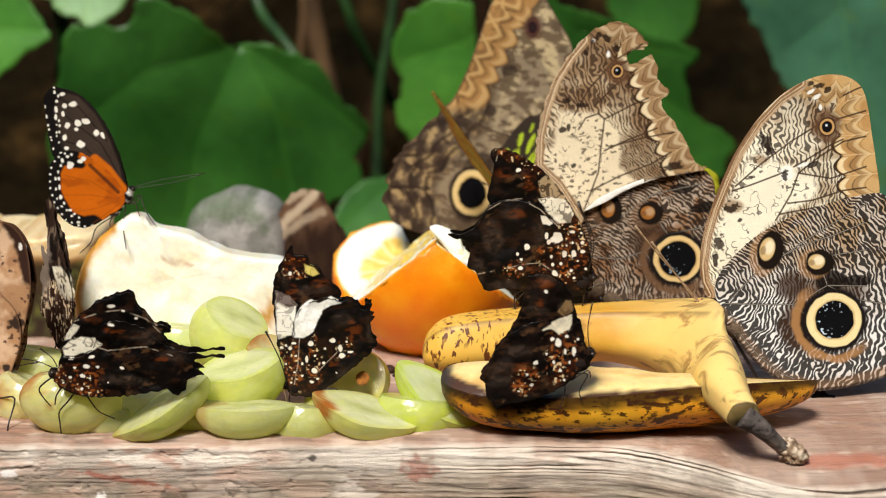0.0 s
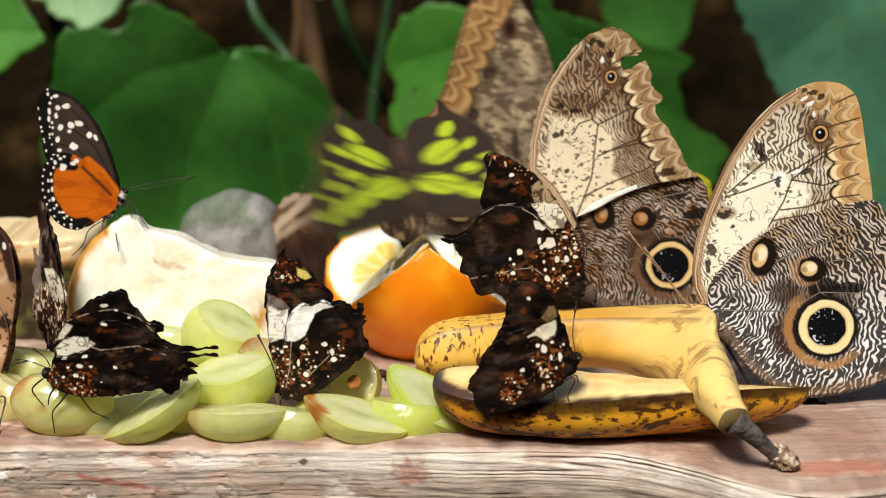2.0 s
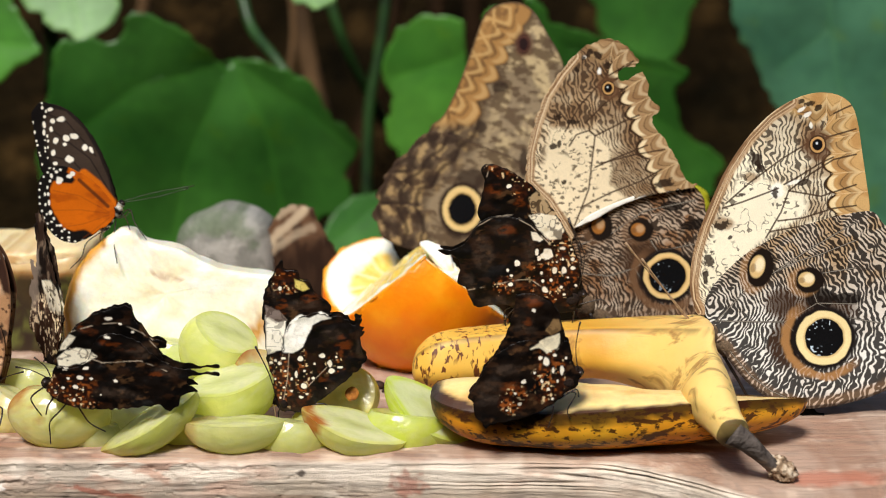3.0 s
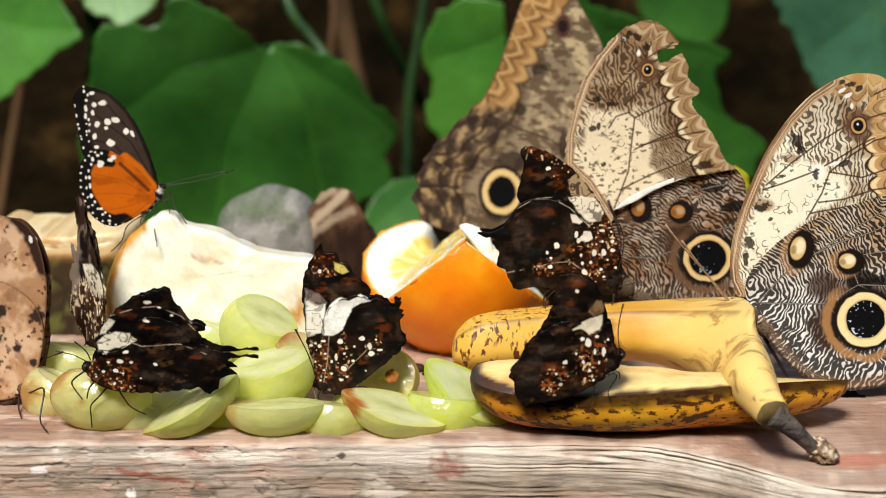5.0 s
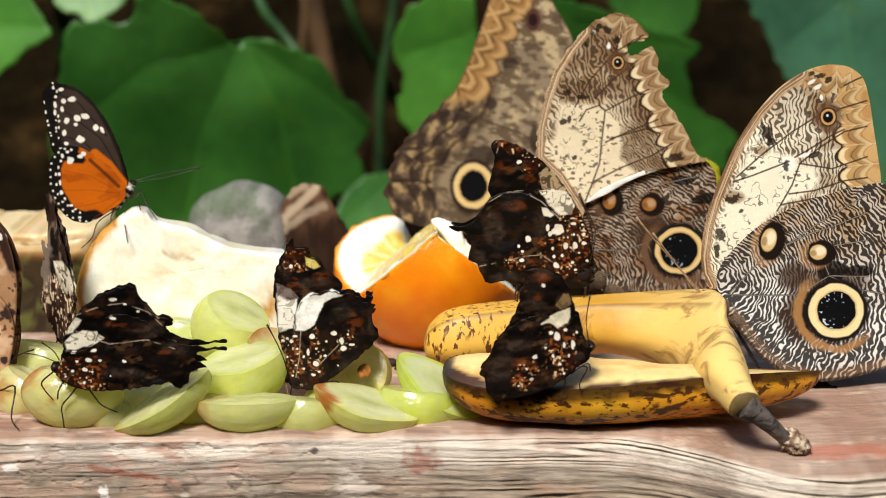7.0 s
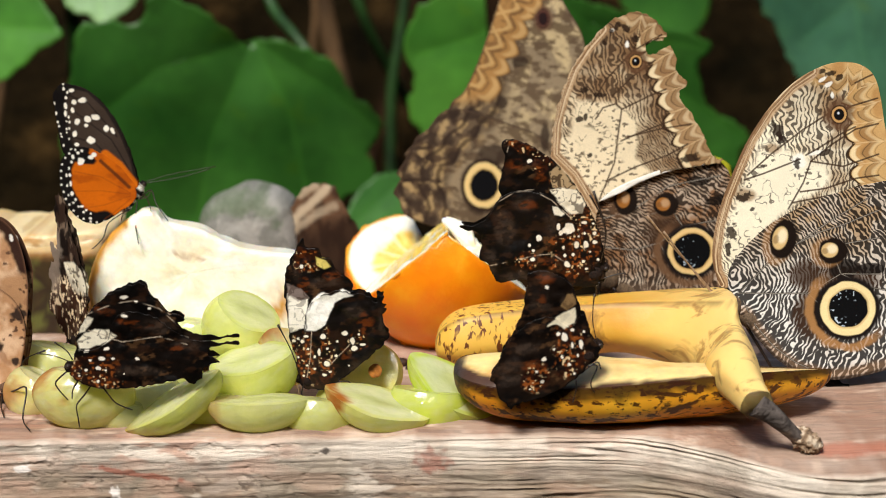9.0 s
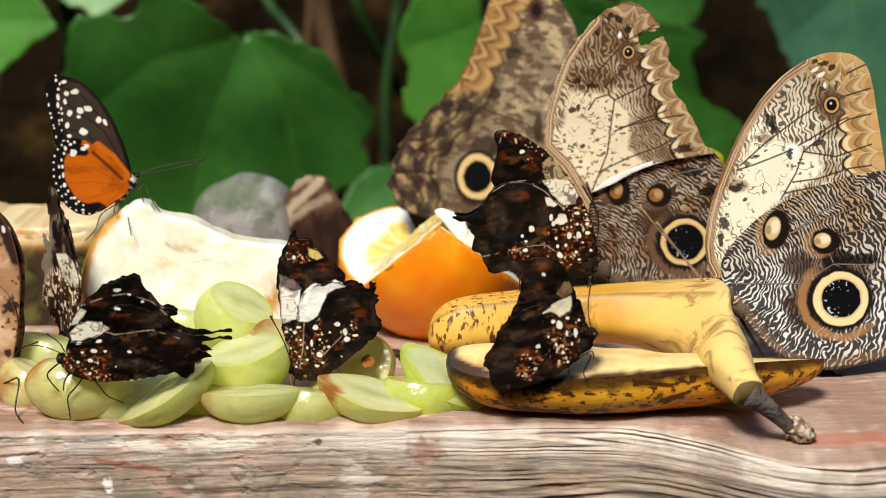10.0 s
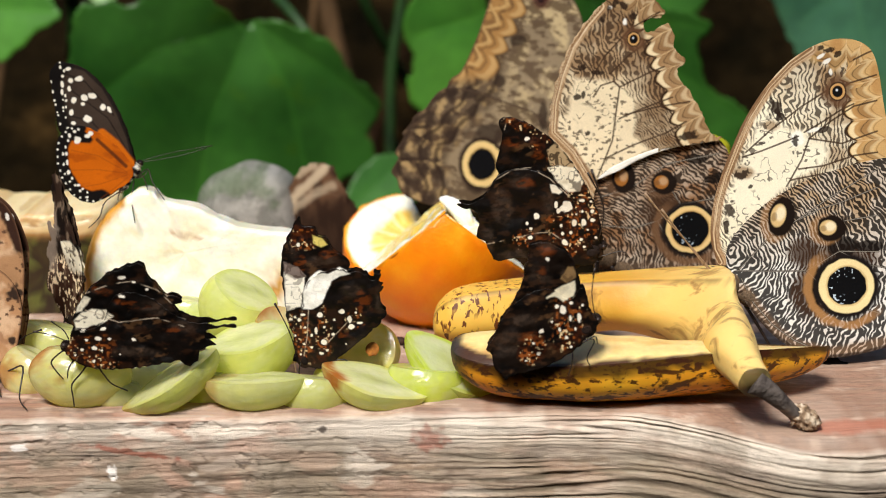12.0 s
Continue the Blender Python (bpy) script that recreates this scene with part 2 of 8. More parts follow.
def board():
    m = Mat("weathered_wood", 0.78, 0.3)
    g = m.ramp(m.noise(1100, 6, 0.7, vec=m.map((0.06, 1, 1))), (0.32, 0.74), (0.5, 0.95), (0.66, 1.0))
    m.base(m.mix(m.attr(), g, 1.0, "MULTIPLY"))
    m.bump(m.noise(900, 7, 0.75, vec=m.map((0.10, 1, 1))), 0.0006, 0.8)
    xs = np.concatenate([np.linspace(-0.6, -0.17, 50, endpoint=False), np.arange(-0.17, 0.175, 0.00045), np.linspace(0.176, 0.6, 50)])
    top = np.concatenate([np.linspace(0.175, 0.05, 60, endpoint=False), np.linspace(0.05, 0.0025, 60)])
    front = np.concatenate([np.linspace(0.0, 0.64, 150, endpoint=False), np.linspace(0.64, 1.0, 16)])
    V, C = [], []
    for x in xs:
        e, sag = board_edge(x)
        X = x * 1000
        for y in top:
            t = max(0.0, 1 - max(0.0, y) / 0.05)
            yy = y + e * t * t * (1 if x > 0 else t)
            near = max(0.0, 1 - (yy - e) / 0.012)
            zz = -sag * t ** 2.2 - 0.0014 * near ** 3
            V.append((x, yy, zz))
        for s in front:
            a = min(1.0, s / 0.08)
            r = 0.0025
            yy = e + r * (1 - math.sin(a * math.pi / 2))
            zz = -sag - 0.0014 - r * (1 - math.cos(a * math.pi / 2)) * 0.6 - max(0.0, s - 0.08) * 0.058
            V.append((x, yy - 0.003 * max(0, s - 0.08), zz))
        V += [(x, 0.175, -0.058), (x, 0.1751, -0.03), (x, 0.175, -0.0005)]
    V = np.array(V)
    X, Y, Z = V[:, 0] * 1000, V[:, 1] * 1000, V[:, 2] * 1000
    k = np.tile(np.concatenate([np.zeros(len(top)), front, np.zeros(3)]), len(xs))
    is_front = sm(0.0, 0.10, k)
    flow = Z + 5.0 * (vnoise(X, Z * 0.4, 55, 4) - 0.5) + 6.2 * sm(45, 105, X) * np.exp(Z / 22)
    lay = fbm(X / 20, flow, 2.6, 11, 4)
    fine = fbm(X / 14, flow, 0.9, 15, 3)
    lines = 0.5 + 0.5 * np.sin(2 * math.pi * (flow / 2.5 + 2.4 * (vnoise(X / 14, flow, 3.5, 17) - 0.5) + 1.6 * vnoise(X, Z * 0.3, 42, 18)))
    keep = sm(0.30, 0.58, vnoise(X / 5, flow, 5.0, 19) + 0.25 * sm(-10, 40, X))
    groove = sm(0.35, 0.98, lines) * keep * (0.45 + 0.55 * sm(-30, 30, X))
    ridge = sm(0.35, 0.02, lines) * keep
    pits = sm(0.66, 0.74, fbm(X / 1.6, Z, 1.5, 20, 3)) * sm(30, -40, X)
    crack = sm(0.035, 0.0, np.abs(vnoise(X / 14, flow, 3.4, 21) - 0.5)) * sm(0.60, 0.78, vnoise(X, Z * 3, 11, 22))
    d = is_front * (0.0006 * groove * sm(-40, 40, X) + 0.0002 * crack + 0.0003 * pits + 0.0003 * (fine - 0.5) + 0.0016 * (lay - 0.5))
    grain_t = fbm(X / 7, Y, 1.6, 31, 5)
    V[:, 1] += d
    V[:, 2] += (1 - is_front) * (0.0009 * (grain_t - 0.5) + 0.0016 * (fbm(X, Y, 16, 33) - 0.5))
    # colours: pinkish tan top, cream and grey-brown layered front with rusty stains; lip highlight and shade below it
    # painted in
    c = np.tile(np.array(lin(152, 110, 84)), (len(V), 1))
    c = put(c, lin(204, 174, 152), sm(0.5, 0.72, fbm(X / 3, Y, 4, 41)))
    c = put(c, lin(150, 98, 72), 0.75 * sm(0.52, 0.68, fbm(X / 9, Y, 2.4, 43)))
    c = put(c, lin(104, 68, 48), 0.7 * sm(0.56, 0.68, grain_t))
    c = put(c, lin(120, 80, 54), 0.6 * sm(0.52, 0.62, fbm(X / 12, Y, 2.6, 47)) * sm(40, 90, X))
    c = put(c, lin(140, 96, 72), 0.5 * sm(60, 110, X) * sm(0.35, 0.6, fbm(X / 3, Y, 9, 45)))
    f = np.tile(np.array(lin(178, 154, 130)), (len(V), 1))
    f = put(f, lin(212, 192, 170), sm(0.52, 0.68, fbm(X / 6, flow, 3.2, 51)))
    f = put(f, lin(160, 138, 114), 0.8 * sm(0.5, 0.64, fbm(X / 4, flow, 5.5, 53)))
    f = put(f, lin(160, 132, 108), 0.5 * sm(0.55, 0.66, fine))
    knot = sm(0.52, 0.66, fbm(X / 2.2, flow + 2 * vnoise(X, Z, 5, 55), 3.0, 56))
    f = put(f, lin(138, 112, 96), 0.6 * knot * sm(20, -30, X))
    f = put(f, lin(104, 96, 76), np.maximum(0.75 * groove, 0.35 * pits))
    f = put(f, lin(232, 208, 182), 0.6 * ridge)
    curl = flow + 5 * (vnoise(X, Z * 2, 15, 71) - 0.5)
    left = 0.35 + 0.65 * sm(25, -25, X)
    f = put(f, lin(134, 114, 99), 0.55 * left * sm(0.42, 0.6, fbm(X / 1.8, curl, 7.0, 78)))
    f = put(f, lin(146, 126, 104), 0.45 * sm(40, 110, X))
    # broken dark band: shade under the lip, painted into the colour
    f = put(f, lin(104, 84, 70), 0.55 * np.exp(-((k - 0.25) / 0.05) ** 2) * sm(0.45, 0.6, fbm(X / 2, Z, 9, 79)))
    f = put(f, lin(122, 102, 88), 0.55 * np.exp(-((X + 77 + 10 * vnoise(X, Z, 6, 80)) / 15) ** 2) * sm(-4, -8, Z))
    f = put(f, lin(222, 204, 186), 0.5 * np.exp(-((X + 47 + 10 * vnoise(X, Z, 6, 81)) / 12) ** 2) * sm(0.4, 0.6, fbm(X / 2, Z, 5, 82)))
    swirl = sm(0.030, 0.006, np.abs(fbm(X / 5, curl, 4.5, 72, 3) - 0.5)) * sm(0.35, 0.6, vnoise(X, Z * 2, 9, 73))
    f = put(f, lin(92, 70, 56), 0.55 * swirl * left)
    f = put(f, lin(124, 104, 90), 0.55 * left * sm(0.54, 0.66, fbm(X / 2.5, curl, 2.2, 74)))
    f = put(f, lin(216, 196, 178), 0.5 * left * sm(0.55, 0.68, fbm(X / 3, curl, 4.0, 75)))
    f = put(f, lin(70, 52, 42), 0.7 * left * sm(0.66, 0.72, fbm(X / 1.5, Z, 1.2, 76)) * sm(0.5, 0.65, vnoise(X, Z, 12, 77)))
    f = put(f, lin(222, 176, 152), 0.55 * left * sm(0.50, 0.64, fbm(X / 2.4, curl, 6.0, 91)))
    f = put(f, lin(236, 222, 206), 0.6 * left * sm(0.56, 0.66, fbm(X / 3, curl, 5.0, 92)))
    f = put(f, lin(84, 62, 48), 0.45 * crack)
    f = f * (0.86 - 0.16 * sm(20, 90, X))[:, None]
    f = put(f, lin(186, 126, 100), 0.55 * sm(0.56, 0.7, fbm(X, Z * 2, 20, 57)) * sm(-14, -3, Z))
    f = put(f, lin(146, 134, 114), 0.5 * sm(0.5, 0.7, fbm(X, Z * 1.5, 26, 59)) * sm(-3, -12, Z))
    # cream highlight where the rounded front lip catches light, painted in
    lit_lip = np.exp(-((k - 0.11) / 0.10) ** 2) * (0.55 + 0.45 * sm(0.35, 0.6, fbm(X, Z, 9, 61)))
    c = c * (1 - is_front[:, None]) + f * is_front[:, None]
    c = put(c, lin(242, 228, 212), 0.85 * lit_lip)
    c = put(c, lin(176, 112, 82), 0.6 * lit_lip * sm(0.5, 0.62, fbm(X / 3, Y + Z, 4, 93)) * sm(-20, -70, X))
    c = put(c, lin(60, 48, 42), 0.85 * is_front * sm(1.1, 0.5, np.hypot((X + 36.5) / 1.6, (Z + 5.2) / 1.1) + (fbm(X, Z, 1.2, 94) - 0.5) * 1.2))
    c = put(c, lin(150, 74, 52), 0.7 * is_front * sm(1.1, 0.5, np.hypot((X + 96 + 0.4 * Z) / 13, (Z + 10.5 + 0.16 * (X + 96)) / 1.1) + (fbm(X, Z, 2, 95) - 0.5) * 1.2))
    # rusty streak, pale droppings
    c = put(c, lin(158, 84, 64), 0.6 * is_front * sm(1.2, 0.5, np.hypot((X + 6) / 5, (Z + 8.5) / 4) + (fbm(X, Z, 2, 63) - 0.5) * 1.6))
    c = put(c, lin(190, 110, 84), 0.6 * (1 - is_front) * sm(1.2, 0.5, np.hypot((X - 112) / 16, (Y + 6) / 6) + (fbm(X, Y, 4, 64) - 0.5)))
    c = spots(c, X, Z, [(-121.5, -9.6, 2.2, 1.1, 0), (-96, -17, 1.2, 2.2, 12)], lin(240, 230, 222), 0.4)
    n = len(top) + len(front) + 3
    base = np.arange(len(xs) - 1)[:, None] * n + np.arange(n - 1)[None, :]
    F = np.stack([base, base + 1, base + n + 1, base + n], -1).reshape(-1, 4)
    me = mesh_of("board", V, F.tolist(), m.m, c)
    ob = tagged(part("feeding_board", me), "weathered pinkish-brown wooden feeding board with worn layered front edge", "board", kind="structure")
    return ob


board()


# ---- broad leaves and stems behind ----
def leaf_mat(name, deep, mid, rough=0.42):
    m = Mat(name, rough, 0.32)
    a = m.ramp(m.noise(14, 5), (0.3, deep), (0.7, mid))
    m.base(m.mix(a, m.attr(), 1.0, "MULTIPLY"))
    m.bump(m.noise(220, 5), 0.0006, 0.4)
    m.p.inputs["Subsurface Weight"].default_value = 0.0
    return m.m


M_LEAF = leaf_mat("green_leaf", lin(40, 92, 30), lin(74, 132, 50))
M_LEAF_YOUNG = leaf_mat("young_leaf", lin(60, 122, 40), lin(94, 158, 58))
M_LEAF_TEAL = leaf_mat("blue_green_leaf", lin(66, 116, 88), lin(92, 146, 110))
M_LEAF_LIGHT = leaf_mat("light_leaf", lin(98, 150, 76), lin(150, 190, 130))


def leaf(name, m, outline, veins, mat, label, curl=6.0, step=2.2, size=1.25):
    outline = [(a * size, b * size) for a, b in outline]
    veins = [[(a * size, b * size) for a, b in line] for line in veins]

    def paint(u, v, loop):
        c = np.ones((len(u), 3))
        c *= (0.62 + 0.76 * fbm(u, v, 26, 5))[:, None]
        c *= (0.85 + 0.3 * fbm(u, v, 6, 6))[:, None]
        c = put(c, (1.45, 1.45, 1.2), 0.35 * sm(0.045, 0.015, np.abs(vnoise(u, v, 8.0, 9) - 0.5)))
        for line in veins:
            d = dline(u, v, line)
            c = put(c, (1.5, 1.5, 1.3), 0.55 * sm(2.6, 0.2, d))
            c = put(c, (0.7, 0.75, 0.7), 0.3 * sm(5, 1.2, d) * sm(0.8, 1.6, d))
        d = dline(u, v, loop[::4] + loop[:1])
        c = put(c, (1.5, 1.35, 0.8), 0.2 * sm(3.2, 0.2, d))
        c = put(c, (1.6, 1.15, 0.5), 0.5 * sm(0.70, 0.78, fbm(u, v, 18, 8)))
        return np.clip(c / 1.6, 0, 1)

    fold = 0.55 * curl

    def bend(u, v):
        y = 0.7 * curl * (fbm(u, v, 60, 12, 2) - 0.5) * 2
        for line in veins:
            y += fold * np.exp(-dline(u, v, line) / 16)
        return y

    ob = thing(name, m, label, "leaf")
    me = sheet("blade", outline, paint, mat, step, bend, True, 0.0004, rag=4.0, rag_size=5.0)
    thicken(part("blade", me, ob), 0.0004)
    for line in veins:
        r = [0.0005, 0.0004, 0.0002]
        pts = [(a / 1000, float(bend(np.array([a]), np.array([b]))[0]) / 1000, b / 1000) for a, b in smooth_loop(line, 4, closed=False)]
        vm = tube_mesh("vein", pts, list(np.interp(np.linspace(0, 2, len(pts)), [0, 1, 2], r)), mat, 6, tint=(0.66, 0.68, 0.58))
        part("vein", vm, ob)
    return ob


leaf("broad_leaf", pose(-0.1114, 0.4549, 0.0159, 12, 0, 8), [(-33.4, 70.3), (-24.5, 70.7), (-14.7, 65.5), (-7, 59.7), (-0.4, 52.7), (5.6, 48.4), (11.9, 51.4), (18.3, 52.5), (25.5, 48.9), (33.5, 45.7), (40.8, 41.6), (44.3, 33.2), (48.9, 27.2), (55.5, 22.2), (59.8, 15.6), (56.8, 10), (53.9, 3.9), (55.9, -6.1), (55, -14.1), (46.5, -14.9), (37.2, -18.7), (23.1, -24.1), (6.7, -25), (-12, -29.6), (-30.5, -27.9), (-48.8, -24.9), (-64.2, -9.7), (-71.4, 9.8), (-68.2, 25.3), (-66.5, 39.4), (-61.7, 57.4), (-52.3, 61.2), (-40.3, 59.5), (-35.5, 64.6)],
     [[(7.4, 49.8), (-11.3, 10), (-16.5, -21.9)], [(7.4, 49.8), (20.9, 24), (27.8, -13)], [(7.4, 49.8), (-30.9, 41.3), (-60.7, 18)], [(7.4, 49.8), (36.9, 30.9), (55.6, 13.7)]],
     M_LEAF, "large dark green lobed leaf with pale veins", 5.0)
leaf("broad_leaf", pose(-0.2219, 0.4574, 0.0906, -10, 0, -10), [(-32.4, 22.7), (1.7, 22.9), (6.8, 13.8), (10.7, 7), (14.9, 1.3), (19.4, -3.9), (14.3, -9), (7.7, -13.6), (1.8, -18.8), (-4.1, -23), (-23.3, -34.8), (-41, -18.9)],
     [[(-39.2, 4.2), (-9.6, -2.4), (17, -4.4)]], M_LEAF_YOUNG, "bright green hanging leaf with pale edge", 3.0)
leaf("broad_leaf", pose(-0.1814, 0.4574, 0.1020, -20, 0, 5), [(-20.3, 7.2), (-14.6, -1.1), (-10.1, -5.6), (-4.5, -8.3), (3.4, -10.9), (9.5, -9.5), (12.7, -5.3), (17.7, 0.9), (14.7, 14.3), (-4.6, 19.1), (-15.9, 16.7)],
     [[(-2.3, 16.7), (2.3, -9)]], M_LEAF_LIGHT, "pale grey-green leaf tip hanging from above", 1.5)
leaf("broad_leaf", pose(0.0044, 0.4924, 0.0649, 5, 0, -6), [(-23.8, 11.8), (-20.1, 20.2), (-14.1, 26.2), (-2.1, 28.6), (12.1, 26.3), (23.9, 33.4), (38, 35.8), (44, 14.7), (38.2, -14.1), (23.9, -33.7), (6.9, -41.3), (-10, -39.1), (-19.2, -31.8), (-23.1, -19.6), (-21.2, -7.4), (-25.4, 3.4)],
     [[(38, 33.5), (4.8, 9.6), (-19.2, 2.2)], [(23.9, 21.6), (4.7, -9.6), (-10, -34.2)]], M_LEAF_YOUNG, "green lobed leaf behind the butterflies", 4.0)
leaf("broad_leaf", pose(0.1063, 0.4674, 0.0495, 10, 0, 10), [(-50, 47.6), (-35.6, 38.8), (-19, 35.3), (-1.9, 27.4), (13.9, 23.7), (21, 18.9), (17.8, 13.6), (14.7, 10.6), (17.3, 1.6), (23.9, -7.7), (33.2, -14.3), (39, -18.3), (36.8, -27.7), (31.8, -38.8), (15.2, -42.1), (-14.6, -36.4), (-39.9, -13.7)],
     [[(-47.4, 40.7), (-7.9, 9.7), (35.7, -20.2)], [(-30.4, 28.9), (-3.9, 21.6), (18, 17.7)]], M_LEAF, "green lobed leaf behind the owl butterflies", 4.0)
leaf("broad_leaf", pose(0.2156, 0.5049, 0.0639, 8, 0, -12), [(-41.4, 43.3), (-44.5, 28.8), (-42.2, 21), (-36, 11.2), (-29.9, -3), (-24.4, -11.6), (-11.3, -16.3), (1.1, -32.3), (12.8, -56.1), (26.3, -64.6), (49.3, -51.2), (60.8, -6.2), (49.2, 39.1), (9.8, 50.7)],
     [[(-6.3, 48.3), (-0.2, 4.9), (16.3, -54.7)], [(-3.2, 24.3), (-23.9, 7)]], M_LEAF_TEAL, "broad dull blue-green leaf of the bed", 4.0)
leaf("broad_leaf", pose(-0.0358, 0.4424, -0.0026, -20, 0, 15), [(-13.9, 1.7), (-3.8, 10.7), (8.3, 14.3), (17.3, 8.7), (12.3, -7.5), (-5.8, -13.7), (-17.3, -10.9)], [[(-14.9, -9.9), (10.3, 10.2)]], M_LEAF, "small green leaf behind the fruit", 2.0)
leaf("broad_leaf", pose(0.1256, 0.6549, 0.0828, -0, 0, 0), [(-25.1, 24.5), (-20.8, 10.9), (-16.5, -2.7), (-5.3, -12.3), (11.3, -15.1), (20.8, -8.2), (24, 8.2), (24.2, 24.5)], [[(-0.5, 24.5), (3, -11)]], M_LEAF, "dark green leaf deep in the bed", 3.0)
leaf("broad_leaf", pose(0.0900, 0.1300, 0.0541, -10, 0, 20), [(-7, 8), (-1.8, 4.9), (4, 1.7), (6.8, -2.3), (2.3, -5), (-5.6, -2.6), (-9.5, 3.3)], [[(-8.2, 6.2), (5.3, -2.2)]],
     leaf_mat("yellow_leaf", lin(170, 170, 30), lin(205, 200, 60)), "small yellow-green leaf behind the wing", 1.0, size=1.0)

leaf("broad_leaf", pose(-0.0579, 0.4000, 0.1156, -15, 0, 0), [(-14.4, 12.1), (-10.7, -0.1), (-7.5, -4.3), (-1.1, -6.7), (5.3, -7.2), (10.2, -5.3), (12.3, 0.6), (12.9, 12.3)], [[(0, 14), (1, -8)]], M_LEAF_LIGHT, "pale grey-green leaf tip hanging from above", 1.5, size=1.0)

def stem(path, r, mat, label, name="plant_stem"):
    me = tube_mesh(name, path, r, mat, 10, smooth_path=6)
    tagged(part(name, me), label, "stem")


m = Mat("green_stem", 0.5)
m.base(m.ramp(m.noise(60, 4), (0.3, lin(16, 38, 12)), (0.7, lin(38, 72, 24))))
M_STEM = m.m
m = Mat("dry_stalk", 0.85, 0.2)
m.base(m.ramp(m.noise(70, 5, vec=m.map((1, 1, 0.2))), (0.3, lin(48, 34, 20)), (0.7, lin(112, 84, 54))))
m.bump(m.noise(200, 5), 0.001)
M_STALK = m.m
m = Mat("dark_stalk", 0.9, 0.05)
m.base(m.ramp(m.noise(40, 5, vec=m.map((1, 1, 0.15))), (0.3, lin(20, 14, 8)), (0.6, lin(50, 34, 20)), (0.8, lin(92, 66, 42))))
m.bump(m.noise(120, 5), 0.003)
M_DARK = m.m
stem([(-0.1056, 0.5299, 0.1169), (-0.0981, 0.5174, 0.0932), (-0.0847, 0.4924, 0.0798), (-0.0720, 0.4799, 0.0659)], [0.0032, 0.0028, 0.0024], M_STEM, "green leaf stalk in the bed")
stem([(-0.0604, 0.5424, 0.1165), (-0.0513, 0.5424, 0.0889), (-0.0427, 0.5549, 0.0663), (-0.0275, 0.5799, 0.0351)], [0.0030, 0.003, 0.003], M_STEM, "green leaf stalk in the bed")
stem([(-0.0251, 0.5549, 0.1162), (-0.0299, 0.5549, 0.0788), (-0.0358, 0.5549, 0.0440), (-0.0374, 0.5549, -0.0071)], [0.0032, 0.0032, 0.0032], M_STEM, "thick green upright plant stem")
stem([(-0.0841, 0.6299, 0.1141), (-0.0832, 0.6299, 0.0841), (-0.0852, 0.6299, 0.0573), (-0.0843, 0.6299, -0.0075)], [0.0022, 0.0022, 0.002], M_STALK, "thin dry twig standing upright")
stem([(-0.1976, 0.4674, 0.1072), (-0.1973, 0.4799, 0.0835), (-0.2018, 0.4924, 0.0590)], [0.0040, 0.004, 0.003], M_STEM, "green leaf stalk in the bed")
rs = np.random.RandomState(4)
for k in range(16):
    x, y0, w = rs.uniform(-0.34, 0.34), rs.uniform(0.45, 0.85), rs.uniform(0.002, 0.009)
    a, b = rs.uniform(-0.10, 0.10), rs.uniform(-0.03, 0.03)
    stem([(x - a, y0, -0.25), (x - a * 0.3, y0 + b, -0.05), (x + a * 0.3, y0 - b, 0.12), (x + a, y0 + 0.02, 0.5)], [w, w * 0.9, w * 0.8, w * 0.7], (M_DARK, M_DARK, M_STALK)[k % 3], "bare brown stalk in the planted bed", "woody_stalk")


# ---- fruit ----
def pebble(name, outline, depth, mat, paint=None, e=0.45, rough=0.3, size=9.0, seed=1, k=6):
    """A closed chunk whose face has the outline given in millimetres and whose rim is rounded; depth in mm."""
    loop = np.array(smooth_loop(outline, k))
    c0 = loop.mean(0)
    n = len(loop)
    edge = (1 - 0.985 ** (2 / e)) ** (e / 2)
    half = [(0.002 + 0.983 * (1 - (1 - k / 14) ** 1.6), None) for k in range(15)] + [(None, edge * (1 - k / 8)) for k in range(1, 9)]
    half = [(r, (1 - r ** (2 / e)) ** (e / 2)) if y is None else ((1 - y ** (2 / e)) ** (e / 2), y) for r, y in half]
    profile = [(r, -y) for r, y in half] + [(r, y) for r, y in half[-2::-1]]
    V, rings = [], len(profile) - 1
    for r, y in profile:
        V += [(p[0], y * depth / 2, p[1]) for p in c0 + (loop - c0) * r]
    V = np.array(V)
    nn = np.array([noise.noise(Vector(p) / size + Vector((seed * 5.3, 0, 0))) + 0.5 * noise.noise(Vector(p) / (size * 0.35) + Vector((0, seed, 0))) for p in V])
    V += (V - np.array([c0[0], 0, c0[1]])) / (np.linalg.norm(V - np.array([c0[0], 0, c0[1]]), axis=1, keepdims=True) + 1e-6) * (nn * rough)[:, None]
    F = [(i * n + j, i * n + (j + 1) % n, (i + 1) * n + (j + 1) % n, (i + 1) * n + j) for i in range(rings) for j in range(n)]
    t = paint(V[:, 0], V[:, 1], V[:, 2], V[:, 1] / depth * 2) if paint else None
    return mesh_of(name, V / 1000, F, mat, t)


def flesh_mat(name, sss=0.35, rough=0.35, grain=500, amount=0.12):
    m = Mat(name, rough, 0.5, Subsurface_Weight=sss, Subsurface_Scale=0.004)
    m.p.inputs["Subsurface Radius"].default_value = (1.0, 0.7, 0.35)
    m.base(m.mix(m.attr(), m.ramp(m.noise(grain, 4), (0.3, 1 - amount), (0.7, 1.0)), 1.0, "MULTIPLY"))
    m.bump(m.noise(grain * 0.8, 5), 0.0005, 0.6)
    return m.m


M_FLESH = flesh_mat("fruit_flesh")
M_WET = flesh_mat("wet_fruit", 0.3, 0.22, 300)



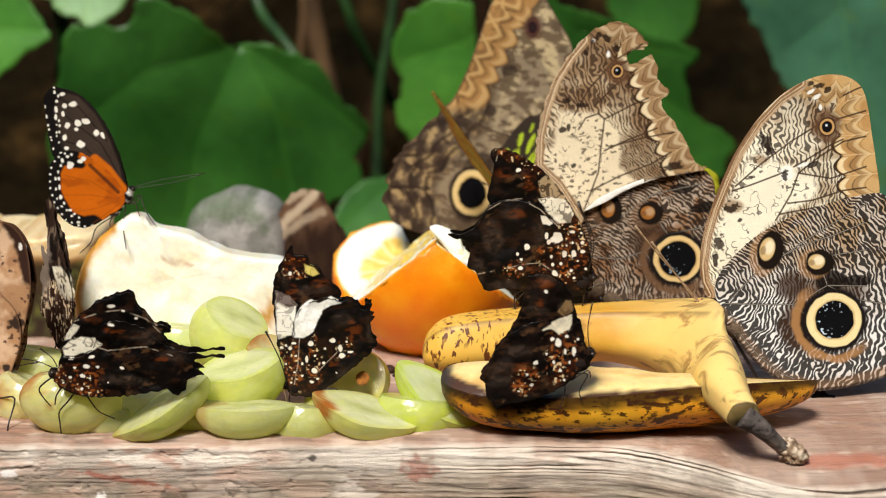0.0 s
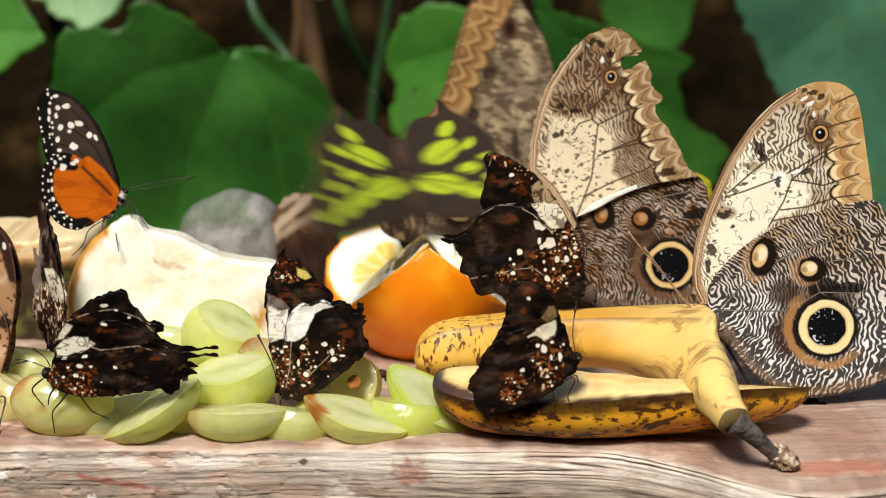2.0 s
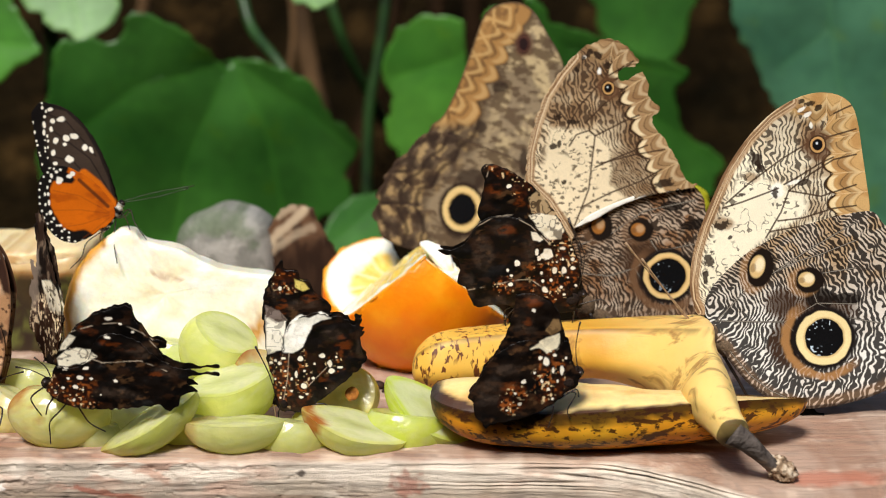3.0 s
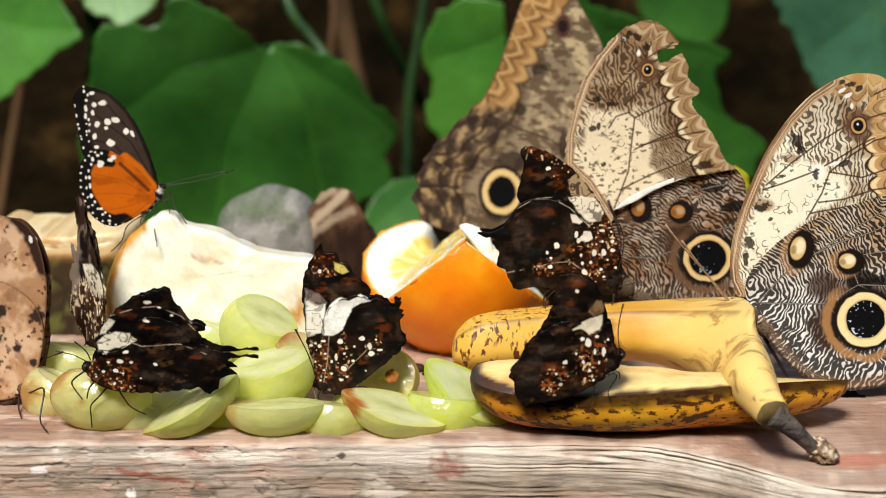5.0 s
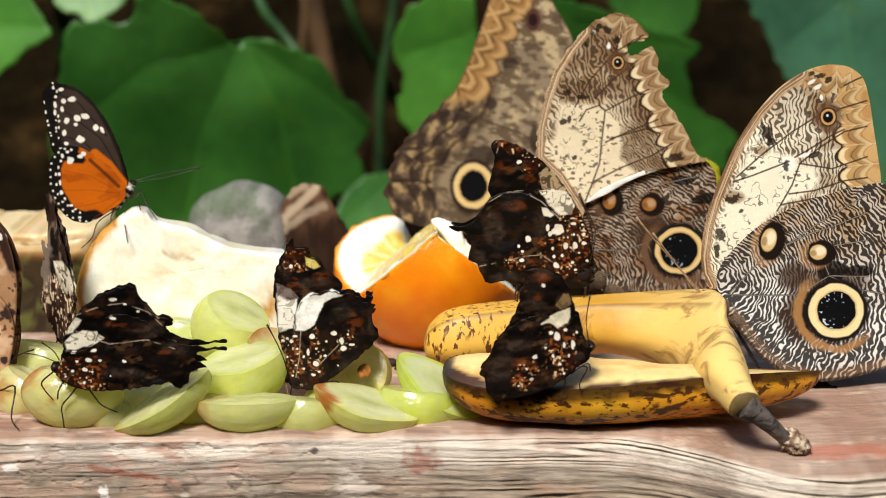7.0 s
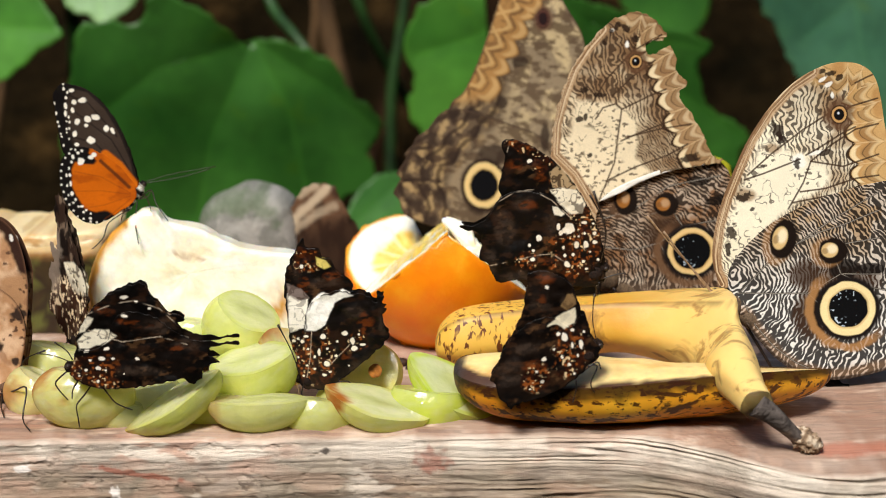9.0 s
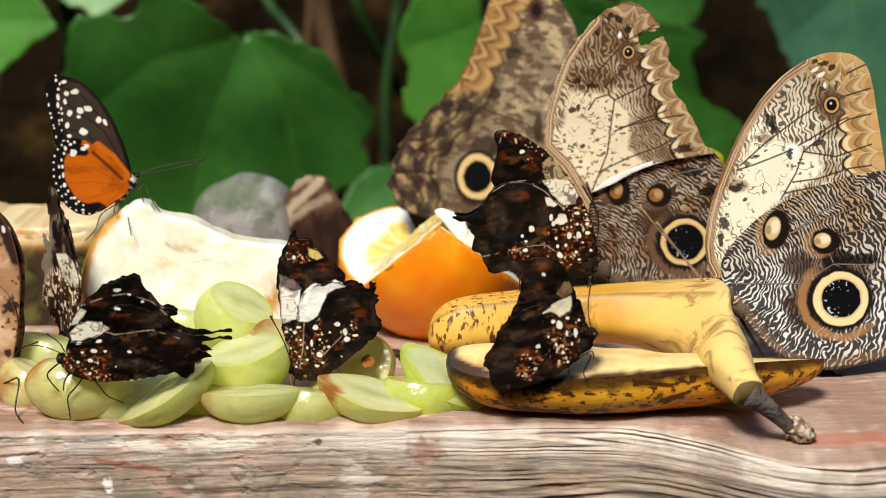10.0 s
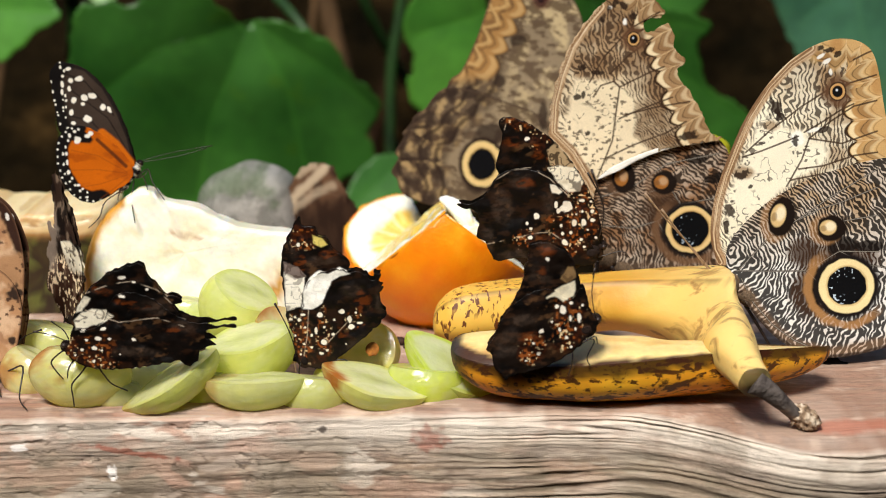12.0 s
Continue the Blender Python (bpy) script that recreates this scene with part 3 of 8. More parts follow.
def pear_paint(u, y, v, s):
    c = np.tile(np.array(lin(252, 244, 220)), (len(u), 1))
    c = put(c, lin(255, 252, 238), sm(0.45, 0.7, fbm(u, v, 9, 3)))
    c = put(c, lin(232, 206, 150), 0.35 * sm(0.58, 0.72, fbm(u / 1.5, v, 6, 5)))
    d = np.minimum(dline(u, v, PEAR_SKIN), dline(u, v, PEAR_SKIN_LOW))
    c = put(c, lin(206, 150, 62), sm(3.0, 0.8, d + 2.0 * (fbm(u, v, 3, 9) - 0.5)))
    c = put(c, lin(176, 124, 70), 0.6 * sm(1.2, 0.3, dline(u, v, PEAR_MARK) + 1.6 * (fbm(u, v, 1.5, 8) - 0.4)))
    c = put(c, lin(214, 176, 110), 0.8 * sm(0.8, 1.0, s))
    return c


PEAR_SKIN = [(-30.9, -10.6), (-31.4, 0.4), (-27.7, 12.3), (-20.3, 19.5)]
PEAR_SKIN_LOW = [(19.7, -14.1), (27.1, -9.6), (34.2, -0.5)]
PEAR_MARK = [(-4.2, 9.6), (-0.2, 8.8), (4.7, 7.8)]
ob = thing("pear_chunk", pose(-0.0840, 0.0800, 0.0279, -4, 0, 4), "large chunk of pale cream pear with yellowish skin", "fruit")
PEAR = [(-31.7, -6.9), (-31.2, 2.2), (-28.6, 10.4), (-24, 16.4), (-18.5, 21.3), (-14, 23.8), (-10, 23.2), (-6.8, 20.2), (2.2, 18.1), (9.3, 14.6), (16.5, 11.5), (25.6, 9.8), (33.7, 8.4), (34.9, 1.4), (33.4, -13.4), (30.6, -23.5), (14.1, -24.6), (-11.4, -24.2), (-29.4, -22)]
part("flesh", pebble("flesh", PEAR, 18, M_FLESH, pear_paint, 0.2, seed=2, rough=0.7, size=6.0), ob, "moist cream pear flesh")
m = Mat("pear_skin", 0.5, 0.4)
m.base(m.ramp(m.noise(120, 5), (0.3, lin(176, 118, 40)), (0.6, lin(212, 164, 70)), (0.75, lin(226, 190, 110))))
part("skin", pebble("skin", [(a * 1.004, b * 1.0) for a, b in PEAR], 15, m.m, None, 0.3, seed=2), ob, "yellow-brown pear skin", pose(-0.0012, 0.004, -0.0016))



def chunk_paint(u, y, v, s):
    lid = 14.6
    w = v - lid + 1.6 * (fbm(u, y, 5, 4) - 0.5)
    c = np.tile(np.array(lin(60, 47, 24)), (len(u), 1))
    c = put(c, lin(46, 32, 19), sm(0.5, 0.62, fbm(u, v, 6, 14)))
    c = put(c, lin(96, 98, 44), sm(0.52, 0.66, fbm(u, v, 8, 16)))
    c = put(c, lin(158, 112, 62), 0.9 * sm(-2.4, -0.6, w))
    return put(c, lin(214, 184, 134), sm(-0.6, 0.6, w))


def cream_paint(u, y, v, s):
    c = np.tile(np.array(lin(238, 216, 170)), (len(u), 1))
    return put(c, lin(196, 150, 92), 0.8 * sm(0.5, 0.66, fbm(u, v, 4, 18)))


ob = thing("melon_slice", pose(-0.1395, 0.1500, 0.0158, 5, 0, -4), "thick fruit slice with cream top and mottled brown-green rind", "fruit")
part("rind", pebble("rind", [(-29.4, 18.3), (-17.1, 19.7), (-4.9, 20.3), (9.3, 20.8), (19.1, 21.4), (20.4, 14.8), (18.6, -3.9), (18.1, -28.4), (-3.8, -29.7), (-32.9, -30.1)], 40, M_FLESH, chunk_paint, 0.3, seed=5), ob, "mottled brown-green rind")
part("flesh", pebble("flesh", [(-29.2, 15.6), (-29.0, 18.9), (-17, 20.4), (-10, 20.0), (-4.9, 21.2), (4, 20.8), (9.3, 21.9), (19.3, 22.1), (20.3, 17.4), (9, 16.2), (0, 15.4), (-12, 16.0), (-20, 14.8)], 38, M_FLESH, cream_paint, 0.3, seed=6), ob, "cream cut flesh")


def stone_paint(u, y, v, s):
    c = np.tile(np.array(lin(146, 144, 136)), (len(u), 1))
    c = put(c, lin(182, 178, 170), sm(0.45, 0.65, fbm(u, v, 7, 3)))
    return put(c, lin(92, 112, 74), 0.6 * sm(0.5, 0.65, fbm(u, v, 10, 6)))


ob = thing("grey_stone", pose(-0.0792, 0.2100, 0.0286, -0, 0, 0), "rounded grey-green stone behind the fruit", "stone")
part("stone", pebble("stone", [(-18.5, 0), (-15.1, 6.2), (-7.4, 9.9), (0.2, 12.7), (7.8, 11.4), (15.4, 7.7), (18.5, 2.2), (21.5, -19.9), (16.7, -51.3), (-18.6, -51.3), (-20, -15.5)], 40, M_FUR, stone_paint, 0.6, seed=7), ob)



# ---- oranges ----
m = Mat("orange_peel", 0.36, 0.45, Subsurface_Weight=0.2, Subsurface_Scale=0.003)
m.base(m.ramp(m.noise(60, 5), (0.3, lin(240, 122, 4)), (0.55, lin(248, 146, 8)), (0.75, lin(253, 172, 34))))
m.bump(m.math("ADD", m.voronoi(800), m.math("MULTIPLY", m.noise(70, 2), 2.0)), 0.0004, 0.16)
M_PEEL = m.m


def cut_orange(m, R, planes, label, seed):
    """A piece of a round orange of R millimetres about its middle, cut by planes (normal, distance from the middle): peel and moist cut faces."""
    ob = thing("orange_wedge", m, label, "fruit", "orange pieces")
    bm = bmesh.new()
    bmesh.ops.create_icosphere(bm, subdivisions=5, radius=1)
    for q in bm.verts:
        k = 1 + 0.015 * noise.noise(q.co * 2 + Vector((seed, 0, 0))) + 0.006 * noise.noise(q.co * 7)
        q.co = q.co * (R * k / 1000)
    planes = [(Vector(n).normalized(), d) for n, d in planes]
    for n, d in planes:
        bmesh.ops.bisect_plane(bm, geom=bm.verts[:] + bm.edges[:] + bm.faces[:], plane_co=n * (d / 1000), plane_no=n, clear_outer=True)
    me = bpy.data.meshes.new("peel")
    bm.to_mesh(me)
    bm.free()
    me.polygons.foreach_set("use_smooth", [True] * len(me.polygons))
    me.materials.append(M_PEEL)
    po = part("peel", me, ob, "dimpled orange peel")
    sol = po.modifiers.new("thickness", "SOLIDIFY")
    sol.thickness, sol.offset = 0.0012, -1.0
    for i, (n, d) in enumerate(planes):
        r = math.sqrt(R * R - d * d) - 0.4
        e1 = n.cross(Vector((0, 1, 0.01))).normalized()
        e2 = e1.cross(n).normalized()
        out = []
        for k in range(72):
            w = 2 * math.pi * k / 72
            p = n * d + (e1 * math.cos(w) + e2 * math.sin(w)) * r
            for j, (n2, d2) in enumerate(planes):
                over = p.dot(n2) - d2
                if j != i and over > 0:
                    along_face = (n2 - n * n2.dot(n))
                    p -= along_face * (over / along_face.length_squared)
            out.append((p.dot(e1), p.dot(e2)))

        def paint(u, v, loop):
            rad, ang = np.hypot(u, v) / r, np.arctan2(v, u)
            c = np.tile(np.array(lin(250, 214, 120)), (len(u), 1))
            c = put(c, lin(246, 188, 70), 0.7 * sm(0.45, 0.65, fbm(ang * 9, rad * 3, 1.0, seed + i)))
            c = put(c, lin(255, 248, 226), 0.4 * sm(0.16, 0.05, np.abs(((ang / math.pi * 5 + 0.15 * vnoise(u, v, 5, seed)) % 1.0) - 0.5)))
            c = put(c, lin(255, 248, 226), sm(0.56, 0.72, rad + 0.45 * (fbm(u, v, 9, seed + 3) - 0.5)))
            c = put(c, lin(255, 248, 226), sm(0.16, 0.08, rad))
            return put(c, lin(246, 160, 40), sm(0.955, 0.985, rad))

        def bend(u, v):
            return 3.2 * (fbm(u, v, 8, seed + 5, 3) - 0.5) * sm(1.0, 0.85, np.hypot(u, v) / r)

        me = sheet("flesh", out, paint, M_WET, 0.8, bend, False, rag=2.6, seed=seed + i, rag_size=4.0)
        turn = Matrix((e1, n, e2)).transposed().to_4x4()
        fo = part("flesh", me, ob, "pale moist orange flesh with white pith", Matrix.Translation(n * (d / 1000)) @ turn)
        thicken(fo, 0.0008)
    return ob


cut_orange(pose(-0.0040, 0.1180, 0.0295, 0, 0, 3), 33.0, [((-0.64, 0.09, 0.77), 6.4), ((0.62, 0.07, 0.79), 6.6), ((0.0, 1.0, 0.1), 22.0), ((0.0, 0.0, -1.0), 29.2)], "orange wedge with glossy peel and two pale cut faces", 3)
cut_orange(pose(-0.0144, 0.1520, 0.0181), 25.0, [((0.10, -0.55, 0.83), 3.0), ((0.9, 0.3, 0.3), 8.0)], "cut orange piece showing white pith and yellow flesh", 9)


def pith_paint(u, y, v, s):
    c = np.tile(np.array(lin(255, 250, 234)), (len(u), 1))
    return put(c, lin(244, 214, 140), 0.5 * sm(0.55, 0.68, fbm(u, v, 3, 7)))


ob = thing("orange_pulp", pose(0.0058, 0.1000, 0.0365, -10, 0, 0), "ragged white pith and pulp torn from the orange", "fruit")
part("pith", pebble("pith", [(-10.2, 7.1), (-6.5, 7.9), (-2.2, 5.6), (-0.0, 3.4), (1.1, 0.4), (3.3, -1.9), (3.7, -5.3), (6.3, -9.1), (7.8, -12.3), (5.6, -12.8), (1.9, -7.2), (-2.2, -3.0), (-6.5, 2.3)], 7, M_WET, pith_paint, 0.6, 0.7, 3.0, 4), ob, "ragged white pith")

# ---- grapes ----
def juicy(name, rough, through_share, clear):
    """Translucent grape: half the light passes through diffusely, a little is refracted straight, the wet surface gleams."""
    m = Mat(name, rough, 0.6, IOR=1.36, Subsurface_Weight=0.5, Subsurface_Scale=0.006)
    m.p.inputs["Subsurface Radius"].default_value = (1.0, 1.0, 0.4)
    col = m.mix(m.attr(), m.ramp(m.noise(260, 5, 0.6, 1.2, m.map((0.3, 1, 1))), (0.3, (0.93, 0.95, 0.80)), (0.7, (1.0, 1.0, 1.0))), 1.0, "MULTIPLY")
    m.base(col)
    m.bump(m.noise(200, 5), 0.0012, 0.6)
    m.roughness(m.ramp(m.noise(240, 4), (0.35, rough * 0.4), (0.7, rough * 1.6)))
    n = m.t.nodes
    glow, clear_part, one, two = n.new("ShaderNodeBsdfTranslucent"), n.new("ShaderNodeBsdfRefraction"), n.new("ShaderNodeMixShader"), n.new("ShaderNodeMixShader")
    m.link(col, glow.inputs["Color"])
    m.link(col, clear_part.inputs["Color"])
    clear_part.inputs["IOR"].default_value, clear_part.inputs["Roughness"].default_value = 1.12, 0.22
    one.inputs[0].default_value, two.inputs[0].default_value = through_share, clear
    m.link(m.p.outputs[0], one.inputs[1])
    m.link(glow.outputs[0], one.inputs[2])
    m.link(one.outputs[0], two.inputs[1])
    m.link(clear_part.outputs[0], two.inputs[2])
    gleam, three = n.new("ShaderNodeBsdfGlossy"), n.new("ShaderNodeMixShader")
    gleam.inputs["Roughness"].default_value, three.inputs[0].default_value = rough * 0.7, 0.07
    m.link(m.p.inputs["Normal"].links[0].from_socket, gleam.inputs["Normal"])
    m.link(two.outputs[0], three.inputs[1])
    m.link(gleam.outputs[0], three.inputs[2])
    m.link(three.outputs[0], [k for k in n if k.type == "OUTPUT_MATERIAL"][0].inputs["Surface"])
    return m.m


M_GRAPE = juicy("grape_skin", 0.20, 0.42, 0.07)


def grape(x, y, z, length, width, rx, ry, rz, cut=0.0, tint=(186, 200, 84), flesh=(214, 222, 140), brown=0.0, seed=1, label="cut half of a pale green grape", tip=0.2):
    """A grape cut lengthwise: closed juicy body below, moist cut face on top (local +z); sizes in mm. cut: height of the cut plane in radii."""
    a, b = length / 2, width / 2
    ob = thing("grape_half", pose(x, y, z, rx, ry, rz), label, "grape", "cut grapes")
    na, nb, nr = 36, 22, 10
    tc = math.acos(max(-1, min(1, cut)))
    r0 = math.sin(tc)

    def swollen(w, th):
        return 1 + 0.04 * noise.noise(Vector((math.cos(w) * 1.5, math.sin(w) * 1.5, th + seed)))

    def face(q, w, lift):
        kk, s = swollen(w, tc), 1 - tip * abs(r0 * q * math.cos(w)) ** 1.5
        dz = 0.5 * (1 - q ** 4) * (0.5 + noise.noise(Vector((q * math.cos(w) * 2, q * math.sin(w) * 2, seed))))
        return (a * kk * r0 * q * math.cos(w), b * kk * s * r0 * q * math.sin(w), b * cut + dz + lift)

    def tones(V, base):
        V = np.array(V)
        p, r, t = V[:, 0], V[:, 1], V[:, 2]
        q = fbm(p + seed * 9.0, r + t, 6, seed)
        c = np.array(lin(*base))[None, :] * (0.8 + 0.4 * q)[:, None]
        c = put(c, lin(236, 240, 176), 0.5 * sm(0.46, 0.66, fbm(p * 0.5 + seed * 5.0, r - t, 3.2, seed + 40)))
        thread = sm(0.03, 0.01, np.abs(fbm(p * 0.25 + seed, np.arctan2(r, t) * 3, 1.6, seed + 60, 2) - 0.5))
        c = put(c, lin(246, 248, 206), 0.35 * thread)
        if brown:
            c = put(c, lin(196, 104, 22), brown * sm(0.45, 0.95, -p / a + 1.6 * (q - 0.5)))
        return c

    def settled(V):
        """In metres, with the soft underside pressed flat where it rests on the board."""
        M = np.array(ob.matrix_basis)
        W = np.array(V) / 1000 @ M[:3, :3].T + M[:3, 3]
        W[:, 2] = np.maximum(W[:, 2], -0.0012)
        return (W - M[:3, 3]) @ M[:3, :3]

    V = []
    for i in range(nb + 1):
        th = math.pi - (math.pi - tc) * i / nb
        for j in range(na):
            w = 2 * math.pi * j / na
            k, x = swollen(w, th), math.sin(th) * math.cos(w)
            V.append((a * k * x, b * k * (1 - tip * abs(x) ** 1.5) * math.sin(th) * math.sin(w), b * math.cos(th)))
        F = [(i * na + j, i * na + (j + 1) % na, (i + 1) * na + (j + 1) % na, (i + 1) * na + j) for i in range(nb) for j in range(na)]
    part("skin", mesh_of("skin", settled(V), F, M_GRAPE, tones(V, tint)), ob)
    V = [face(1 - k / nr, 2 * math.pi * j / na, 0.05) for k in range(nr + 1) for j in range(na)]
    F = [(k * na + j, k * na + (j + 1) % na, (k + 1) * na + (j + 1) % na, (k + 1) * na + j) for k in range(nr) for j in range(na)]
    P = np.array(V)
    inner = np.repeat(np.linspace(0, 1, nr + 1), na)
    C = tones(V, tint) * sm(0.25, 0.08, inner)[:, None] + tones(V, flesh) * sm(0.08, 0.25, inner)[:, None]
    C = put(C, lin(190, 196, 110), 0.5 * np.exp(-((P[:, 0] / a / 0.6) ** 2 + (P[:, 1] / b / 0.22) ** 2)))
    part("cut_face", mesh_of("cut_face", settled(V), F, M_WET_GRAPE, C), ob, "moist cut grape flesh")
    return ob


M_WET_GRAPE = juicy("grape_flesh", 0.15, 0.40, 0.07)

grape(*(-0.1062, 0.0130, 0.0081), 29, 20, -6, 4, 6, 0.75, (250, 246, 172), (252, 249, 196), 0.8, 1, "plump pale green grape half with a browned end")
grape(*(-0.0802, 0.0060, 0.0082), 32, 17, 10, -32, 4, 0.0, (244, 246, 150), (248, 246, 186), 0.5, 2, "cut grape half with browned tip leaning on others", 0.45)
grape(*(-0.0563, 0.0070, 0.0070), 29, 17, -2, -1, -2, 0.12, (250, 249, 176), (252, 251, 200), 0.45, 3, "cut half of a pale green grape", 0.05)
grape(*(-0.0584, 0.0220, 0.0129), 27, 22, 12, -12, 8, 0.35, (244, 250, 144), (251, 253, 200), 0.0, 4)
grape(*(-0.0639, 0.0400, 0.0217), 24, 23, 24, 24, 12, 0.55, (245, 250, 156), (250, 252, 196), 0.0, 5, "plump pale green grape half propped upright", 0.1)
grape(*(-0.0501, 0.0320, 0.0145), 19, 18, 40, 40, 0, 0.2, (248, 222, 150), (249, 228, 170), 0.8, 6, "amber browned piece of grape")
grape(*(-0.0393, 0.0120, 0.0020), 22, 18, -8, 10, 20, 0.5, (246, 248, 158), (250, 250, 186), 0.0, 7)
grape(*(-0.0221, 0.0080, 0.0067), 31, 18, 14, 17, -3, 0.0, (249, 247, 156), (252, 251, 204), 0.95, 8, "cut grape half with orange-brown bruised end", 0.4)
grape(*(-0.0251, 0.0330, 0.0088), 19, 19, 66, 0, -12, 0.3, (255, 238, 130), (255, 242, 170), 0.1, 9, "amber yellow grape half with brown stem scar", 0.05)
grape(*(-0.0078, 0.0170, 0.0027), 25, 20, -6, 8, 12, 0.5, (234, 244, 110), (242, 247, 170), 0.0, 10)
grape(*(-0.0010, 0.0170, 0.0089), 30, 18, 26, 37, -6, 0.0, (232, 246, 100), (250, 253, 210), 0.0, 11, "green grape slice leaning against the banana", 0.35)
grape(*(-0.0805, 0.0580, 0.0152), 20, 18, 0, 10, 30, 0.5, (239, 246, 181), (246, 248, 189), 0.0, 12)
grape(*(-0.0910, 0.0260, 0.0025), 24, 18, -8, -10, 0, 0.5, (252, 250, 200), (252, 250, 200), 0.0, 13)
grape(*(-0.1203, 0.0450, 0.0093), 24, 19, -5, 12, 0, 0.6, (241, 241, 169), (250, 248, 189), 0.2, 14)
grape(*(-0.1237, 0.0300, 0.0041), 20, 18, 0, 30, 0, 0.6, (252, 239, 174), (252, 243, 189), 0.7, 15)
grape(*(-0.0872, 0.0400, 0.0061), 24, 19, -5, 5, 0, 0.6, (241, 246, 166), (252, 243, 189), 0.0, 16)
grape(*(-0.0305, 0.0260, 0.0014), 22, 17, -5, 5, 0, 0.6, (241, 241, 155), (252, 243, 189), 0.0, 17)
grape(*(-0.0992, 0.0160, 0.0017), 22, 15, -5, 10, -20, 0.6, (250, 248, 167), (252, 250, 189), 0.0, 18)
grape(*(-0.0685, 0.0180, 0.0022), 22, 16, -5, 10, 30, 0.6, (243, 243, 158), (252, 250, 189), 0.0, 19)



def scar(px_pose, r, label):
    m = Mat("dry_scar", 0.8, 0.2)
    m.base(m.ramp(m.noise(500, 4), (0.3, lin(92, 48, 18)), (0.7, lin(176, 112, 44))))
    ob = thing("stem_scar", px_pose, label, "scar")
    V, F, n = [], [], 18
    for i, (rr, h) in enumerate(((1.0, 0), (0.9, 0.5), (0.68, 0.55), (0.5, 0.2), (0.25, 0.15), (0.02, 0.5))):
        for k in range(n):
            a = 2 * math.pi * k / n
            w = 1 + 0.12 * noise.noise(Vector((math.cos(a) * 2, math.sin(a) * 2, i)))
            V.append((r * rr * w * math.cos(a), -0.0005 * h, r * rr * w * math.sin(a)))
    F = [(i * n + k, i * n + (k + 1) % n, (i + 1) * n + (k + 1) % n, (i + 1) * n + k) for i in range(5) for k in range(n)]
    part("rim", mesh_of("rim", V, F, m.m), ob)


scar(pose(*(-0.0234, 0.0235, 0.0120), -22, 0, -15), 0.0021, "round brown stem scar on the grape")
m = Mat("dark_dropping", 0.7, 0.3)
m.base(m.ramp(m.noise(400, 3), (0.3, lin(22, 14, 10)), (0.7, lin(64, 40, 28))))
for k, (p, r) in enumerate(zip([(-0.0172, 0.0794, 0.0000), (-0.0131, 0.0832, 0.0000), (-0.0151, 0.0733, 0.0000), (-0.0265, 0.0887, 0.0000), (0.1018, 0.0353, 0.0000)], (0.0016, 0.0011, 0.0008, 0.0009, 0.0008))):
    tagged(part("dropping", lump("dropping", (r * 1.3, r, r), m.m, 0.3, 2.5, 12, k)), "small dark dropping on the board", "dropping", "droppings").location = (p[0], p[1], r * 0.6)
# ---- bananas ----
m = Mat("banana_skin", 0.5, 0.4, Subsurface_Weight=0.1, Subsurface_Scale=0.003)
base = m.ramp(m.noise(35, 4), (0.3, lin(212, 124, 10)), (0.7, lin(240, 176, 44)))
fleck = m.ramp(m.noise(520, 3, 0.6, 0.4, m.map((0.5, 1, 1))), (0.55, 0.0), (0.59, 1.0))
fleck = m.math("MULTIPLY", fleck, m.ramp(m.noise(45, 3), (0.34, 0.0), (0.44, 1.0)))
blotch = m.ramp(m.noise(190, 5, 0.65, 0.6, m.map((0.4, 1, 1))), (0.545, 0.0), (0.585, 1.0))
dark = m.math("MAXIMUM", fleck, blotch)
m.base(m.mix(m.mix(base, m.attr(), 1.0, "MULTIPLY"), lin(58, 24, 7), m.math("MULTIPLY", dark, 0.92)))
m.bump(m.noise(300, 4), 0.0004, 0.4)
M_BANANA = m.m
m = Mat("banana_skin_clean", 0.48, 0.4, Subsurface_Weight=0.1, Subsurface_Scale=0.003)
base = m.ramp(m.noise(30, 4), (0.3, lin(204, 146, 44)), (0.7, lin(232, 184, 80)))
blotch = m.ramp(m.noise(110, 4, 0.6, 0.8, m.map((0.4, 1, 1))), (0.55, 0.0), (0.64, 1.0))
fleck = m.ramp(m.noise(620, 2, 0.5, 0.6, m.map((1.0, 0.8, 0.5))), (0.57, 0.0), (0.61, 1.0))
fleck = m.math("MULTIPLY", fleck, m.ramp(m.noise(130, 3), (0.36, 0.0), (0.46, 1.0)))
sep = m.t.nodes.new("ShaderNodeSeparateXYZ")
m.link(m.co, sep.inputs[0])
fleck = m.math("MULTIPLY", fleck, m.ramp(sep.outputs[0], (0.02, 1.0), (0.045, 0.0)))
base = m.mix(base, lin(242, 218, 150), m.ramp(sep.outputs[0], (0.050, 0.0), (0.092, 0.75)))
spots_here = m.math("MULTIPLY", m.math("MULTIPLY", blotch, 0.6), m.ramp(sep.outputs[0], (0.015, 0.0), (0.04, 1.0)))
m.base(m.mix(m.mix(base, m.attr(), 1.0, "MULTIPLY"), lin(104, 56, 20), m.math("MAXIMUM", fleck, spots_here)))
m.bump(m.noise(300, 4), 0.0004, 0.4)
M_BANANA_CLEAN = m.m


